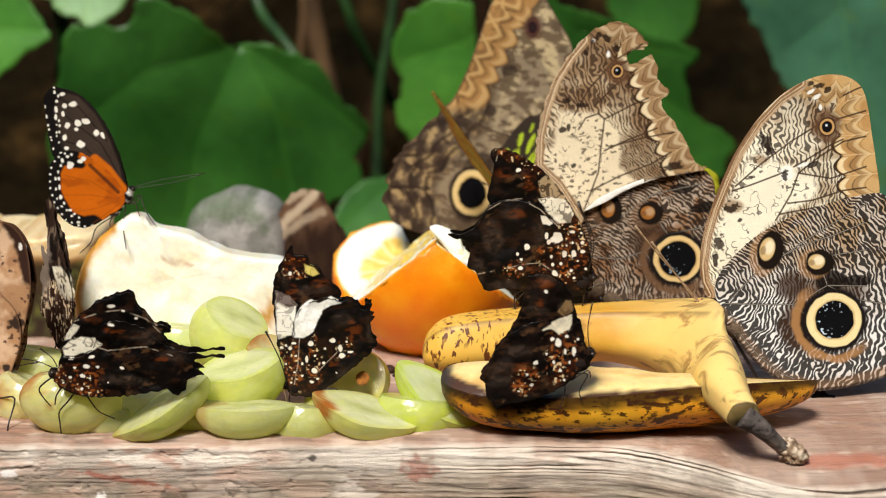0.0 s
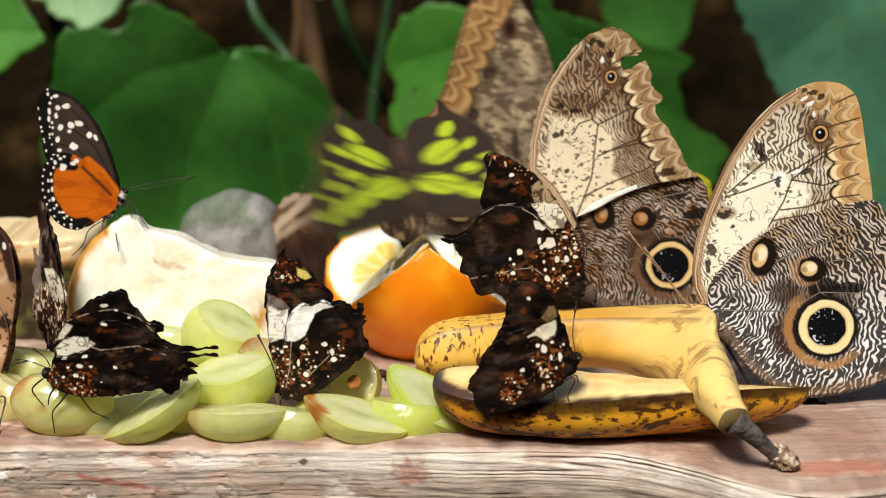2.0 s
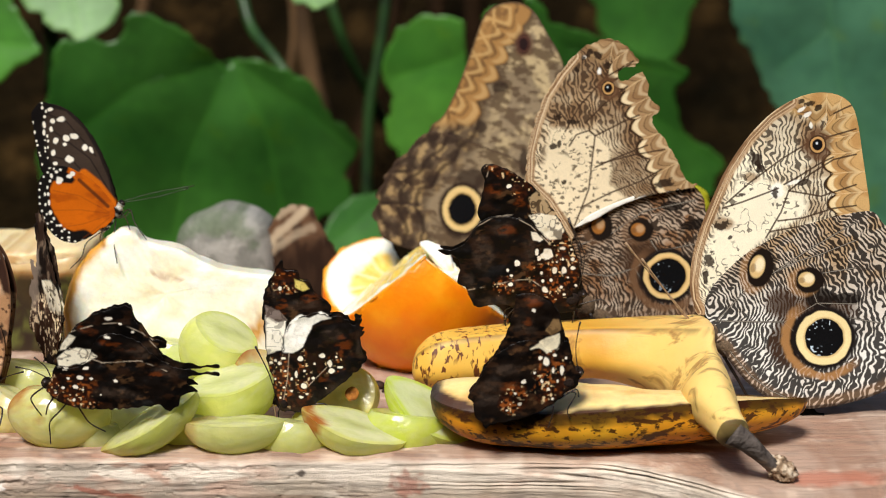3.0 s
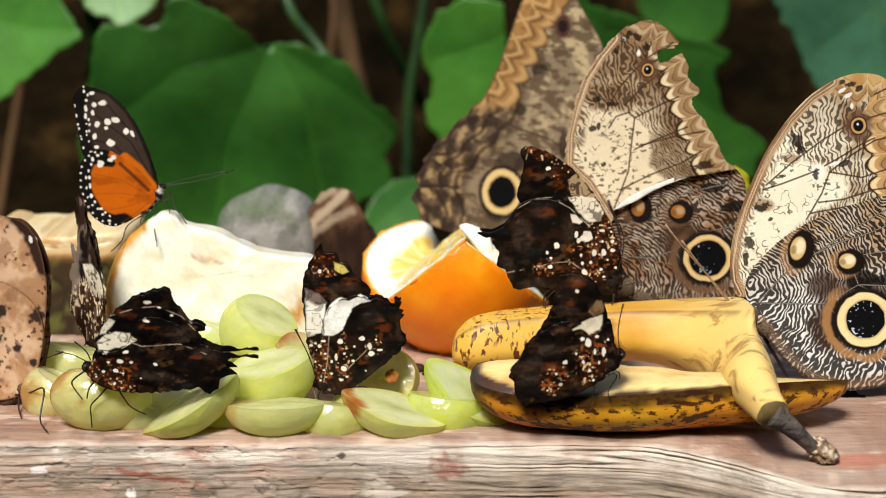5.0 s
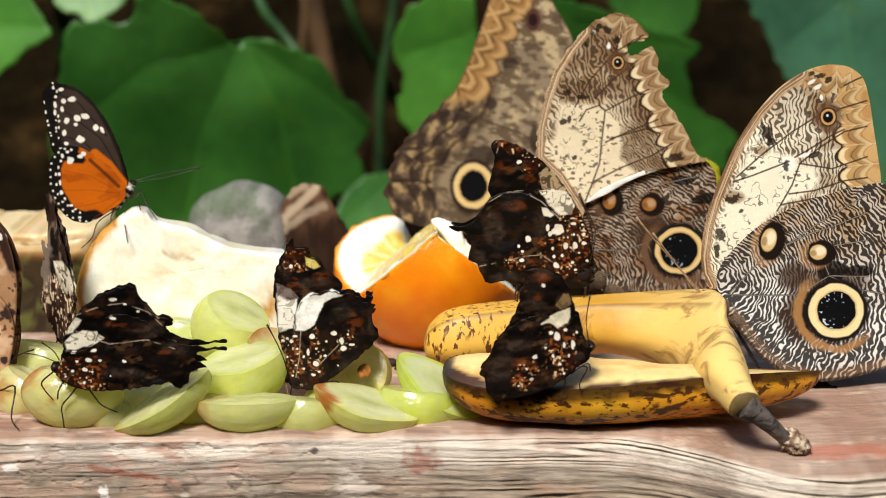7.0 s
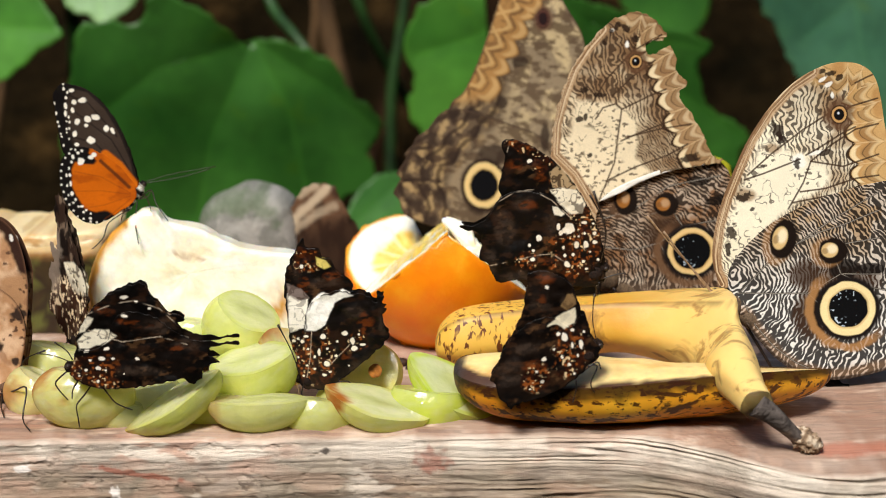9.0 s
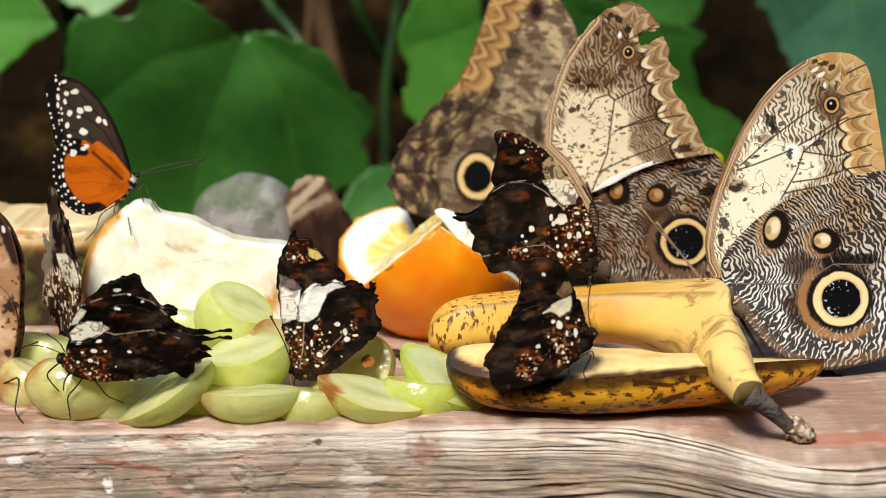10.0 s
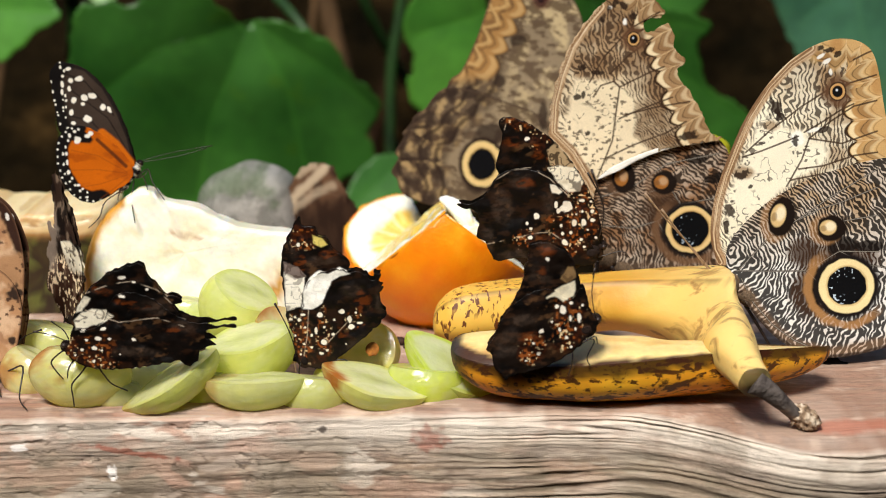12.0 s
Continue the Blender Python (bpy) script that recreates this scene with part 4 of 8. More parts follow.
def half_banana(ob, path, rad_y, rad_z, skin, tint_skin, tint_flesh, dome=0.15, tilt=0.0, n=28, taper=(0.12, 0.12)):
    """A banana split lengthwise along a path of its cut plane's middle: skin below, flesh on top. Lengths in metres."""
    P = [Vector(p) for p in smooth_loop(path, 12, closed=False)]
    N = len(P)
    V, F, C, V2, F2, C2 = [], [], [], [], [], []
    for i, p in enumerate(P):
        t = i / (N - 1)
        s = (min(1, t / taper[0] + 0.02) * min(1, (1 - t) / taper[1] + 0.02))
        s = math.sqrt(max(0, 1 - (1 - s) ** 2)) if s < 1 else 1
        d = (P[min(i + 1, N - 1)] - P[max(i - 1, 0)]).normalized()
        side = Vector((0, 0, 1)).cross(d).normalized()
        up = d.cross(side)
        lean = tilt * (1 - 2.1 * t)
        side, up = side * math.cos(lean) + up * math.sin(lean), up * math.cos(lean) - side * math.sin(lean)
        wob = 1 + 0.04 * noise.noise(p * 90)
        for j in range(n + 1):
            w = math.pi + math.pi * j / n
            ridge = 1 + 0.035 * math.cos(w * 5)
            q = p + side * (rad_y * s * wob * ridge * math.cos(w)) + up * (rad_z * s * wob * ridge * math.sin(w))
            V.append(q)
            C.append(tint_skin(t, j / n, q))
        for j in range(n + 1):
            x = -1 + 2 * j / n
            h = dome * rad_z * (1 - x * x) * (0.8 + 0.25 * noise.noise(p * 90 + Vector((0, x, 0)))) * float(sm(0.95, 0.45, t))
            q = p + side * (rad_y * s * wob * 0.97 * x) + up * (h * s - 0.0003)
            V2.append(q)
            C2.append(tint_flesh(t, x, q))
    for i in range(N - 1):
        for j in range(n):
            f = (i * (n + 1) + j, i * (n + 1) + j + 1, (i + 1) * (n + 1) + j + 1, (i + 1) * (n + 1) + j)
            F.append(f)
            F2.append(f)
    part("peel", mesh_of("peel", V, F, skin, np.array(C)), ob, "yellow banana peel with brown flecks")
    part("flesh", mesh_of("flesh", V2, F2, M_FLESH, np.array(C2)), ob, "creamy banana flesh")


def low_skin(t, w, q):
    c = np.array((1.0, 1.0, 1.0))
    rim = float(sm(0.12, 0.06, min(w, 1 - w) + 0.04 * noise.noise(q * 300)))
    tip = float(sm(0.13, 0.05, t + 0.02 * noise.noise(q * 300)))
    return c * (1 - 0.9 * rim) * (1 - 0.85 * tip)


def low_flesh(t, x, q):
    c = np.array(lin(252, 222, 150))
    k = 0.5 + 0.5 * noise.noise(Vector((q.x * 60, q.y * 420, q.z * 200)))
    c = c * (0.78 + 0.26 * k)
    streak = float(sm(0.0, 0.45, noise.noise(Vector((q.x * 28, x * 3.2, 7))) + 0.5 * noise.noise(q * 260)))
    c = c * (1 - 0.5 * streak) + np.array(lin(214, 154, 70)) * 0.5 * streak
    bruise = float(sm(0.25, 0.6, noise.noise(q * 120 + Vector((3, 0, 0)))))
    c = c * (1 - 0.5 * bruise) + np.array(lin(176, 112, 52)) * 0.5 * bruise
    end = float(sm(0.22, 0.04, t))
    rim = float(sm(0.84 - 0.42 * end, 0.95 - 0.34 * end, abs(x) + 0.06 * noise.noise(q * 300)))
    c = c * (1 - rim) + np.array(lin(74, 46, 28)) * rim
    tip = float(sm(0.075, 0.035, t + 0.015 * noise.noise(q * 350)))
    return c * (1 - tip) + np.array(lin(62, 52, 46)) * tip


ob = thing("split_banana", pose(0, 0, 0), "overripe banana half, cut side up, with brown-flecked yellow peel", "banana", "banana pieces")
half_banana(ob, [(-0.0002, 0.013, 0.0160), (0.020, 0.0110, 0.0138), (0.045, 0.010, 0.0135), (0.075, 0.014, 0.0138), (0.108, 0.025, 0.0112)], 0.0140, 0.0140, M_BANANA, low_skin, low_flesh, 0.42, tilt=0.20, taper=(0.30, 0.42))


def stalked_peel(tops, bottoms, name="peel"):
    """The stalk end of a banana, opened along its top, lofted between its upper and lower edge and narrowing into the stalk."""
    tops, bottoms = smooth_loop(tops, 10, closed=False), smooth_loop(bottoms, 10, closed=False)
    N, n = len(tops), 44
    mid = [(Vector(p) + Vector(q)) / 2 for p, q in zip(tops, bottoms)]
    V, C = [], []
    for i, p in enumerate(mid):
        t = i / (N - 1)
        d = (mid[min(i + 1, N - 1)] - mid[max(i - 1, 0)]).normalized()
        up = (Vector(tops[i]) - Vector(bottoms[i])) / 2
        side = up.cross(d)
        if side.length < 1e-9:
            side = Vector((0, 1, 0))
        k = float(sm(0.60, 0.95, t))
        side = (side.normalized() * k + Vector((0, 1, 0)) * (1 - k)).normalized()
        flat = 0.70 + 0.6 * float(sm(0.58, 0.72, t))
        depth = up.length * (1.15 - 0.1 * t)
        for j in range(n):
            w = 2 * math.pi * j / n
            ridge = 1 + 0.03 * (1 - 0.8 * math.exp(-((t - 0.66) / 0.12) ** 2)) * math.cos(5 * w + 1.1) + 0.015 * noise.noise(p * 60 + Vector((math.cos(w), math.sin(w), 0)))
            s = math.sin(w) * ridge
            h = min(s, flat) / min(1.0, flat) if s > 0 else s
            V.append(p - side * (depth * ridge * math.cos(w)) + up * h)
            rim = float(sm(0.14, 0.03, abs(s - flat) + 0.08 * noise.noise(p * 500))) * float(sm(0.66, 0.58, t))
            c = np.array((0.98, 0.98, 0.96)) * (1 - 0.6 * rim)
            if s > flat:
                c = np.array((1.0, 1.0, 1.0))
            pale = float(sm(0.66, 0.85, t))
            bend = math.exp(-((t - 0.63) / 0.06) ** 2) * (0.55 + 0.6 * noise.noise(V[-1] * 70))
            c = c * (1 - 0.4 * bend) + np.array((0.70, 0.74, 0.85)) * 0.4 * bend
            seam = math.exp(-((math.cos(w) - 0.45) / 0.10) ** 2) * float(sm(0.5, 0.7, t)) * (s < 0.6)
            burnt = float(sm(0.990, 1.002, t + 0.012 * noise.noise(p * 200 + Vector((math.cos(w) * 2, math.sin(w) * 2, 0)))))
            C.append((c * (1 - pale) + pale) * (1 - 0.16 * seam) * (1 - 0.88 * burnt))
    F = [(i * n + j, i * n + (j + 1) % n, (i + 1) * n + (j + 1) % n, (i + 1) * n + j) for i in range(N - 1) for j in range(n)]
    F += [tuple(reversed(range(n))), tuple(range((N - 1) * n, N * n))]
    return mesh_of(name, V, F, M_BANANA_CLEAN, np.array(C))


ob = thing("banana_with_stalk", pose(0, 0, 0), "yellow banana half with its stalk lying across another banana", "banana", "banana pieces")
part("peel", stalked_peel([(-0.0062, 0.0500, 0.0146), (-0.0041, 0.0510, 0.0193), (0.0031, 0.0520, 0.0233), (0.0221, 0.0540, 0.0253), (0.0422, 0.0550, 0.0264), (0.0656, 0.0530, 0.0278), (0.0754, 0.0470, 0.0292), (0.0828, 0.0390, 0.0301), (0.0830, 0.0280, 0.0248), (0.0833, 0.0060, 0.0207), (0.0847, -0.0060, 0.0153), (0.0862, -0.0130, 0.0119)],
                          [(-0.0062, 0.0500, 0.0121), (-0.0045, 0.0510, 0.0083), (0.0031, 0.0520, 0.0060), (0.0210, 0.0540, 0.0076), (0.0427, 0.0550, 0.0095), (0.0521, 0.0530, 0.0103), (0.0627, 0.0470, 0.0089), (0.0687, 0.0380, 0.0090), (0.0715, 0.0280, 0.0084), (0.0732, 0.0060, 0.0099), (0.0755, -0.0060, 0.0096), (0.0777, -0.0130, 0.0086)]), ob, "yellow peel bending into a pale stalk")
m = Mat("stalk_end", 0.85, 0.2)
m.base(m.ramp(m.noise(160, 5, vec=m.map((0.4, 1, 1))), (0.3, lin(44, 38, 36)), (0.52, lin(112, 102, 96)), (0.72, lin(176, 150, 120))))
m.bump(m.noise(500, 5), 0.0012, 1.0)
M_STALK_END = m.m
part("stalk_tip", tube_mesh("stalk_tip", [(0.0818, -0.0125, 0.0104), (0.0854, -0.0120, 0.0079), (0.0898, -0.0100, 0.0038), (0.0929, -0.0080, 0.0007), (0.0957, -0.0070, -0.0012)], [0.0036, 0.0029, 0.0023, 0.0020, 0.0021], M_STALK_END, 14, 1.0, 5), ob, "shrivelled black stalk end")

m = Mat("dry_fibre", 0.9, 0.2)
m.base(m.ramp(m.noise(420, 5), (0.30, lin(72, 54, 42)), (0.48, lin(160, 134, 108)), (0.66, lin(232, 214, 190))))
m.bump(m.noise(600, 5), 0.0015, 1.0)
end = Vector((0.0963, -0.0070, -0.0012))
part("frayed_end", lump("frayed_end", (0.0050, 0.0030, 0.0031), m.m, 0.25, 4.0, 40, 3), ob, "pale dry frayed end", pose(*end, 0, 32, -12))
rs = np.random.RandomState(8)
for k in range(26):
    d = Vector((rs.uniform(-0.004, 0.0034), rs.uniform(-0.0028, 0.002), rs.uniform(-0.0034, 0.0018)))
    part("fibre", tube_mesh("fibre", [end + d * 0.2, end + d * 0.7, end + d], [0.0005, 0.0003, 0.0001], m.m, 5), ob)


# ---- butterflies: patterns ----
def along(u, v, pts):
    """Distance to a polyline, and the run along it at the nearest point."""
    best, run, s0 = np.full(np.shape(u), 1e9), np.zeros(np.shape(u)), 0.0
    for (ax, ay), (bx, by) in zip(pts[:-1], pts[1:]):
        dx, dy = bx - ax, by - ay
        ln = math.hypot(dx, dy) + 1e-9
        t = np.clip(((u - ax) * dx + (v - ay) * dy) / ln ** 2, 0, 1)
        d = np.hypot(u - ax - t * dx, v - ay - t * dy)
        run = np.where(d < best, s0 + t * ln, run)
        best = np.minimum(best, d)
        s0 += ln
    return best, run


def ripple(u, v, phase, size, warp, seed, duty=0.0):
    """Wavy, broken, forked lines across the run given by phase, as 0 (gap) to 1 (line)."""
    r = phase + warp * (fbm(u, v, 5.0, seed, 3) - 0.5) * 2 + 0.45 * warp * (vnoise(u, v, 1.5, seed + 3) - 0.5) * 2
    w = np.sin(r * 2 * math.pi / size + 2.4 * (vnoise(u, v, 3.0, seed + 5) - 0.5) * 2)
    return sm(-0.22, 0.22, w + duty + 0.8 * (vnoise(u, v, 1.0, seed + 9) - 0.5) * 2)


def signed(u, v, poly):
    """Distance to a closed polygon, negative inside it."""
    d = dline(u, v, poly + poly[:1])
    return np.where(inside(u, v, poly), -d, d)


def eyespot(c, u, v, s, dark=(26, 20, 18), ring=(232, 208, 140), core=(8, 8, 10), glint=True, thin=0.77):
    d = ell(u, v, s) + 0.06 * (vnoise(u, v, 2.0, 8) - 0.5)
    c = put(c, lin(*dark), sm(1.30, 1.10, d))
    c = put(c, lin(*ring), sm(1.04, 0.98, d))
    c = put(c, lin(ring[0] - 40, ring[1] - 50, ring[2] - 50), 0.6 * sm(thin + 0.07, thin + 0.01, d))
    c = put(c, lin(*core), sm(thin, thin - 0.04, d))
    if glint:
        g = sm(0.74, 0.64, d) * sm(0.30, 0.45, d) * sm(0.80, 0.88, vnoise(u, v, 0.55, 12)) * (u < s[0] + 0.3 * s[2])
        c = put(c, lin(190, 205, 220), g)
    return c


def owl_front(base, margin, cell, veins, marks, eye, tone, wave=1.75, seed=1, band=9.5, lobe=6.2, lights=(), smudges=()):
    """Forewing underside of an owl butterfly: cream cell, rippled field, tan scalloped tip."""
    def paint(u, v, loop):
        c = np.tile(np.array(lin(*tone["pale"])), (len(u), 1))
        c *= (0.93 + 0.14 * fbm(u, v, 4, seed + 20))[:, None]
        cd = dline(u, v, tone["costa"])
        run = 0.5 * np.hypot(u - base[0], v - base[1]) + 0.6 * cd
        patch = fbm(u, v, 8, seed + 4)
        rip = ripple(u, v, run, wave, 1.1, seed, tone["duty"] + 1.3 * (patch - 0.45))
        sd = signed(u, v, cell) + 2.6 * (fbm(u, v, 4, seed + 2) - 0.5)
        field = sm(-0.9, 1.2, sd)
        c = put(c, lin(*tone["shade"]), tone["cover"] * field * sm(0.35, 0.6, patch))
        c = put(c, lin(*tone["cloud"]), 0.55 * field * sm(0.50, 0.66, fbm(u, v, 7, seed + 71)))
        for q in smudges:
            c = put(c, lin(*tone["cloud"]), 0.8 * sm(1.2, 0.5, ell(u, v, q) + 0.8 * (fbm(u, v, 3, seed + 81) - 0.5)))
        d, s = along(u, v, margin)
        s = s + 2.4 * (vnoise(u, v, 7, seed + 42) - 0.5)
        cusp = np.abs(((s / lobe + 0.25) % 1.0) - 0.5) * 2
        f = d - (band - 3.0 * cusp ** 1.8) - 0.6 * (vnoise(u, v, 2.0, seed + 40) - 0.5)
        c = put(c, lin(*tone["cloud"]), tone["gloom"] * field * sm(18, 2, f + 7 * (vnoise(u, v, 5, seed + 43) - 0.5)))
        c = put(c, lin(*tone["dark"]), tone["depth"] * rip * field)
        # sparse dashes and curls on the cream cell
        curl = sm(0.040, 0.015, np.abs(fbm(u, v, 2.4, seed + 31, 2) - 0.5)) * sm(0.48, 0.60, vnoise(u, v, 3.6, seed + 32))
        dash = sm(0.64, 0.69, fbm(u * 0.8, v, 1.0, seed + 33, 2)) * sm(0.40, 0.60, vnoise(u, v, 6, seed + 34) + 0.25 * sm(9, 3, cd))
        c = put(c, lin(*tone["dark"]), 0.8 * (1 - field) * np.maximum(curl, dash))
        c = put(c, lin(*tone["tan"]), sm(0.4, -0.2, f + 4.0 * sm(12, 4, s)))
        c = put(c, lin(*tone["tip"]), 0.8 * sm(-2.2, -4.2, f) * sm(0.3, 0.6, vnoise(u, v, 4, seed + 41)))
        past = sm(5, 12, s)
        c = put(c, lin(*tone["cream"]), 0.9 * past * sm(1.25, 0.5, np.abs(f + 1.5)) * sm(0.98, 0.6, cusp))
        c = put(c, lin(40, 25, 15), 0.95 * past * sm(0.62, 0.28, np.abs(f)))
        c = put(c, lin(124, 92, 60), 0.5 * sm(2.4, 0.6, np.abs(f + 5.2 + 0.8 * cusp)))
        c = put(c, lin(60, 40, 25), 0.55 * sm(0.32, 0.12, np.abs(f + 4.4 + 0.5 * cusp)))
        c = put(c, lin(*tone["cream"]), 0.35 * sm(1.2, 0.3, np.abs(f + 7.0 + 0.4 * cusp)))
        c = put(c, lin(66, 46, 30), 0.35 * sm(0.30, 0.1, np.abs(f + 8.4 + 0.3 * cusp)))
        c = put(c, lin(226, 196, 148), 0.5 * sm(0.08, 0.03, np.abs(cusp - 1)) * sm(0.5, -0.3, f))
        c = put(c, lin(96, 66, 40), 0.7 * sm(0.6, 0.2, d))
        for q in lights:
            c = put(c, lin(250, 246, 236), 0.9 * sm(1.15, 0.6, ell(u, v, q) + 0.8 * (fbm(u, v, 1.6, seed + 83) - 0.5)))
        for line in veins:
            c = put(c, lin(62, 43, 29), 0.9 * sm(0.36, 0.16, dline(u, v, line)))
        for m in marks:
            c = put(c, lin(40, 27, 19), 0.92 * sm(1.1, 0.75, ell(u, v, m) + 1.8 * (fbm(u, v, 1.3, seed + 50) - 0.5)))
        streak = vnoise(cd * 6, u * 0.05 + v * 0.05, 1.0, seed + 60)
        c = put(c, lin(178, 142, 104), 0.9 * sm(2.9, 1.9, cd))
        c = put(c, lin(112, 80, 54), 0.85 * sm(2.6, 1.8, cd) * sm(0.48, 0.62, streak))
        c = put(c, lin(226, 206, 172), 0.7 * sm(2.4, 1.4, cd) * sm(0.40, 0.28, streak))
        for e in eye:
            c = put(c, lin(96, 66, 44), 0.85 * sm(2.6, 1.5, ell(u, v, e) + 0.9 * (fbm(u, v, 3, seed + 80) - 0.5)))
            c = eyespot(c, u, v, e, (58, 38, 25), (196, 152, 96), (14, 11, 11), False, 0.72)
            c = put(c, lin(220, 225, 235), 0.9 * sm(0.22, 0.10, ell(u + e[2] * 0.1, v - e[2] * 0.2, e)))
        return c
    return paint


def owl_hind(base, rim, veins, big, ovals, tone, wave=1.25, seed=1, halo=(), warm=(30, 60), blots=()):
    """Hindwing underside of an owl butterfly: fine zebra ripples, great eyespot, small ovals; warm: the heights between which it turns brown."""
    def paint(u, v, loop):
        c = np.tile(np.array(lin(*tone["white"])), (len(u), 1))
        top = sm(warm[0], warm[1], v + 0.15 * u + 5 * (fbm(u, v, 8, seed + 6) - 0.5))
        c = put(c, lin(*tone["grey"]), 0.35 * sm(0.42, 0.66, fbm(u, v, 7, seed + 1)))
        c = put(c, lin(*tone["brown"]), top * (0.55 + 0.4 * sm(0.4, 0.6, fbm(u, v, 5, seed + 11))))
        run = 0.8 * np.hypot(u - base[0], v - base[1]) + 0.25 * dline(u, v, rim)
        rip = ripple(u, v, run, wave, 1.15, seed, 0.18 + 0.9 * (fbm(u, v, 7, seed + 15) - 0.5) + 0.2 * top + 0.4 * sm(-2, -16, v - base[1]))
        c = put(c, lin(*tone["deep"]), 0.94 * rip)
        for h in halo:
            e = ell(u, v, h) + 0.5 * (fbm(u, v, 4, seed + 7) - 0.5)
            c = put(c, lin(*tone["halo"]), 0.92 * sm(1.1, 0.7, e) * (1 - 0.3 * (1 - rip) * sm(0.4, 1.0, e)))
        for h in blots:
            c = put(c, lin(20, 14, 11), 0.92 * sm(1.08, 0.85, ell(u, v, h) + 0.4 * (fbm(u, v, 3, seed + 8) - 0.5)))
        d = dline(u, v, rim)
        c = put(c, lin(*tone["rim"]), 0.6 * sm(4.2, 2.0, d + 1.5 * (fbm(u, v, 5, seed + 9) - 0.5)) * (1 - 0.6 * rip))
        c = put(c, lin(46, 34, 27), 0.85 * sm(1.1, 0.4, d))
        for line in veins:
            dd = dline(u, v, line)
            c = put(c, lin(40, 31, 25), 0.9 * sm(0.36, 0.16, dd))
            c = put(c, lin(176, 168, 156), 0.7 * sm(0.14, 0.05, dd))
        for o in ovals:
            e = ell(u, v, o)
            w = 0.3 * (fbm(u, v, 2, 5) - 0.5)
            c = put(c, lin(*tone["rim"]), 0.5 * sm(2.1, 1.6, ell(u + o[2] * 0.25, v + o[3] * 0.3, o) + w))
            c = put(c, lin(26, 17, 12), sm(1.75, 1.45, ell(u - o[2] * 0.35, v + 0.1 * o[3], o) + w))
            c = put(c, lin(*tone["oval"]), sm(1.0, 0.80, e))
            c = put(c, lin(244, 230, 196), tone["shine"] * sm(0.75, 0.35, ell(u - o[2] * 0.25, v - o[3] * 0.15, o)))
            c = put(c, lin(96, 66, 40), 0.5 * sm(0.45, 0.25, ell(u + o[2] * 0.5, v + o[3] * 0.1, o)))
        for b in big:
            e = ell(u, v, (b[0], b[1], b[2] * 1.5, b[3] * 1.5, 0)) + 0.2 * (fbm(u, v, 4, seed + 82) - 0.5)
            low = sm(0.5, -0.4, (u - b[0]) / b[2] * 0.7 + (v - b[1]) / b[3] * 0.7)
            c = put(c, lin(*tone["rim"]), 0.85 * low * sm(1.10, 1.0, e) * sm(0.80, 0.88, e))
            c = eyespot(c, u, v, b, ring=tone["ring"], thin=tone["thin"])
        return c
    return paint


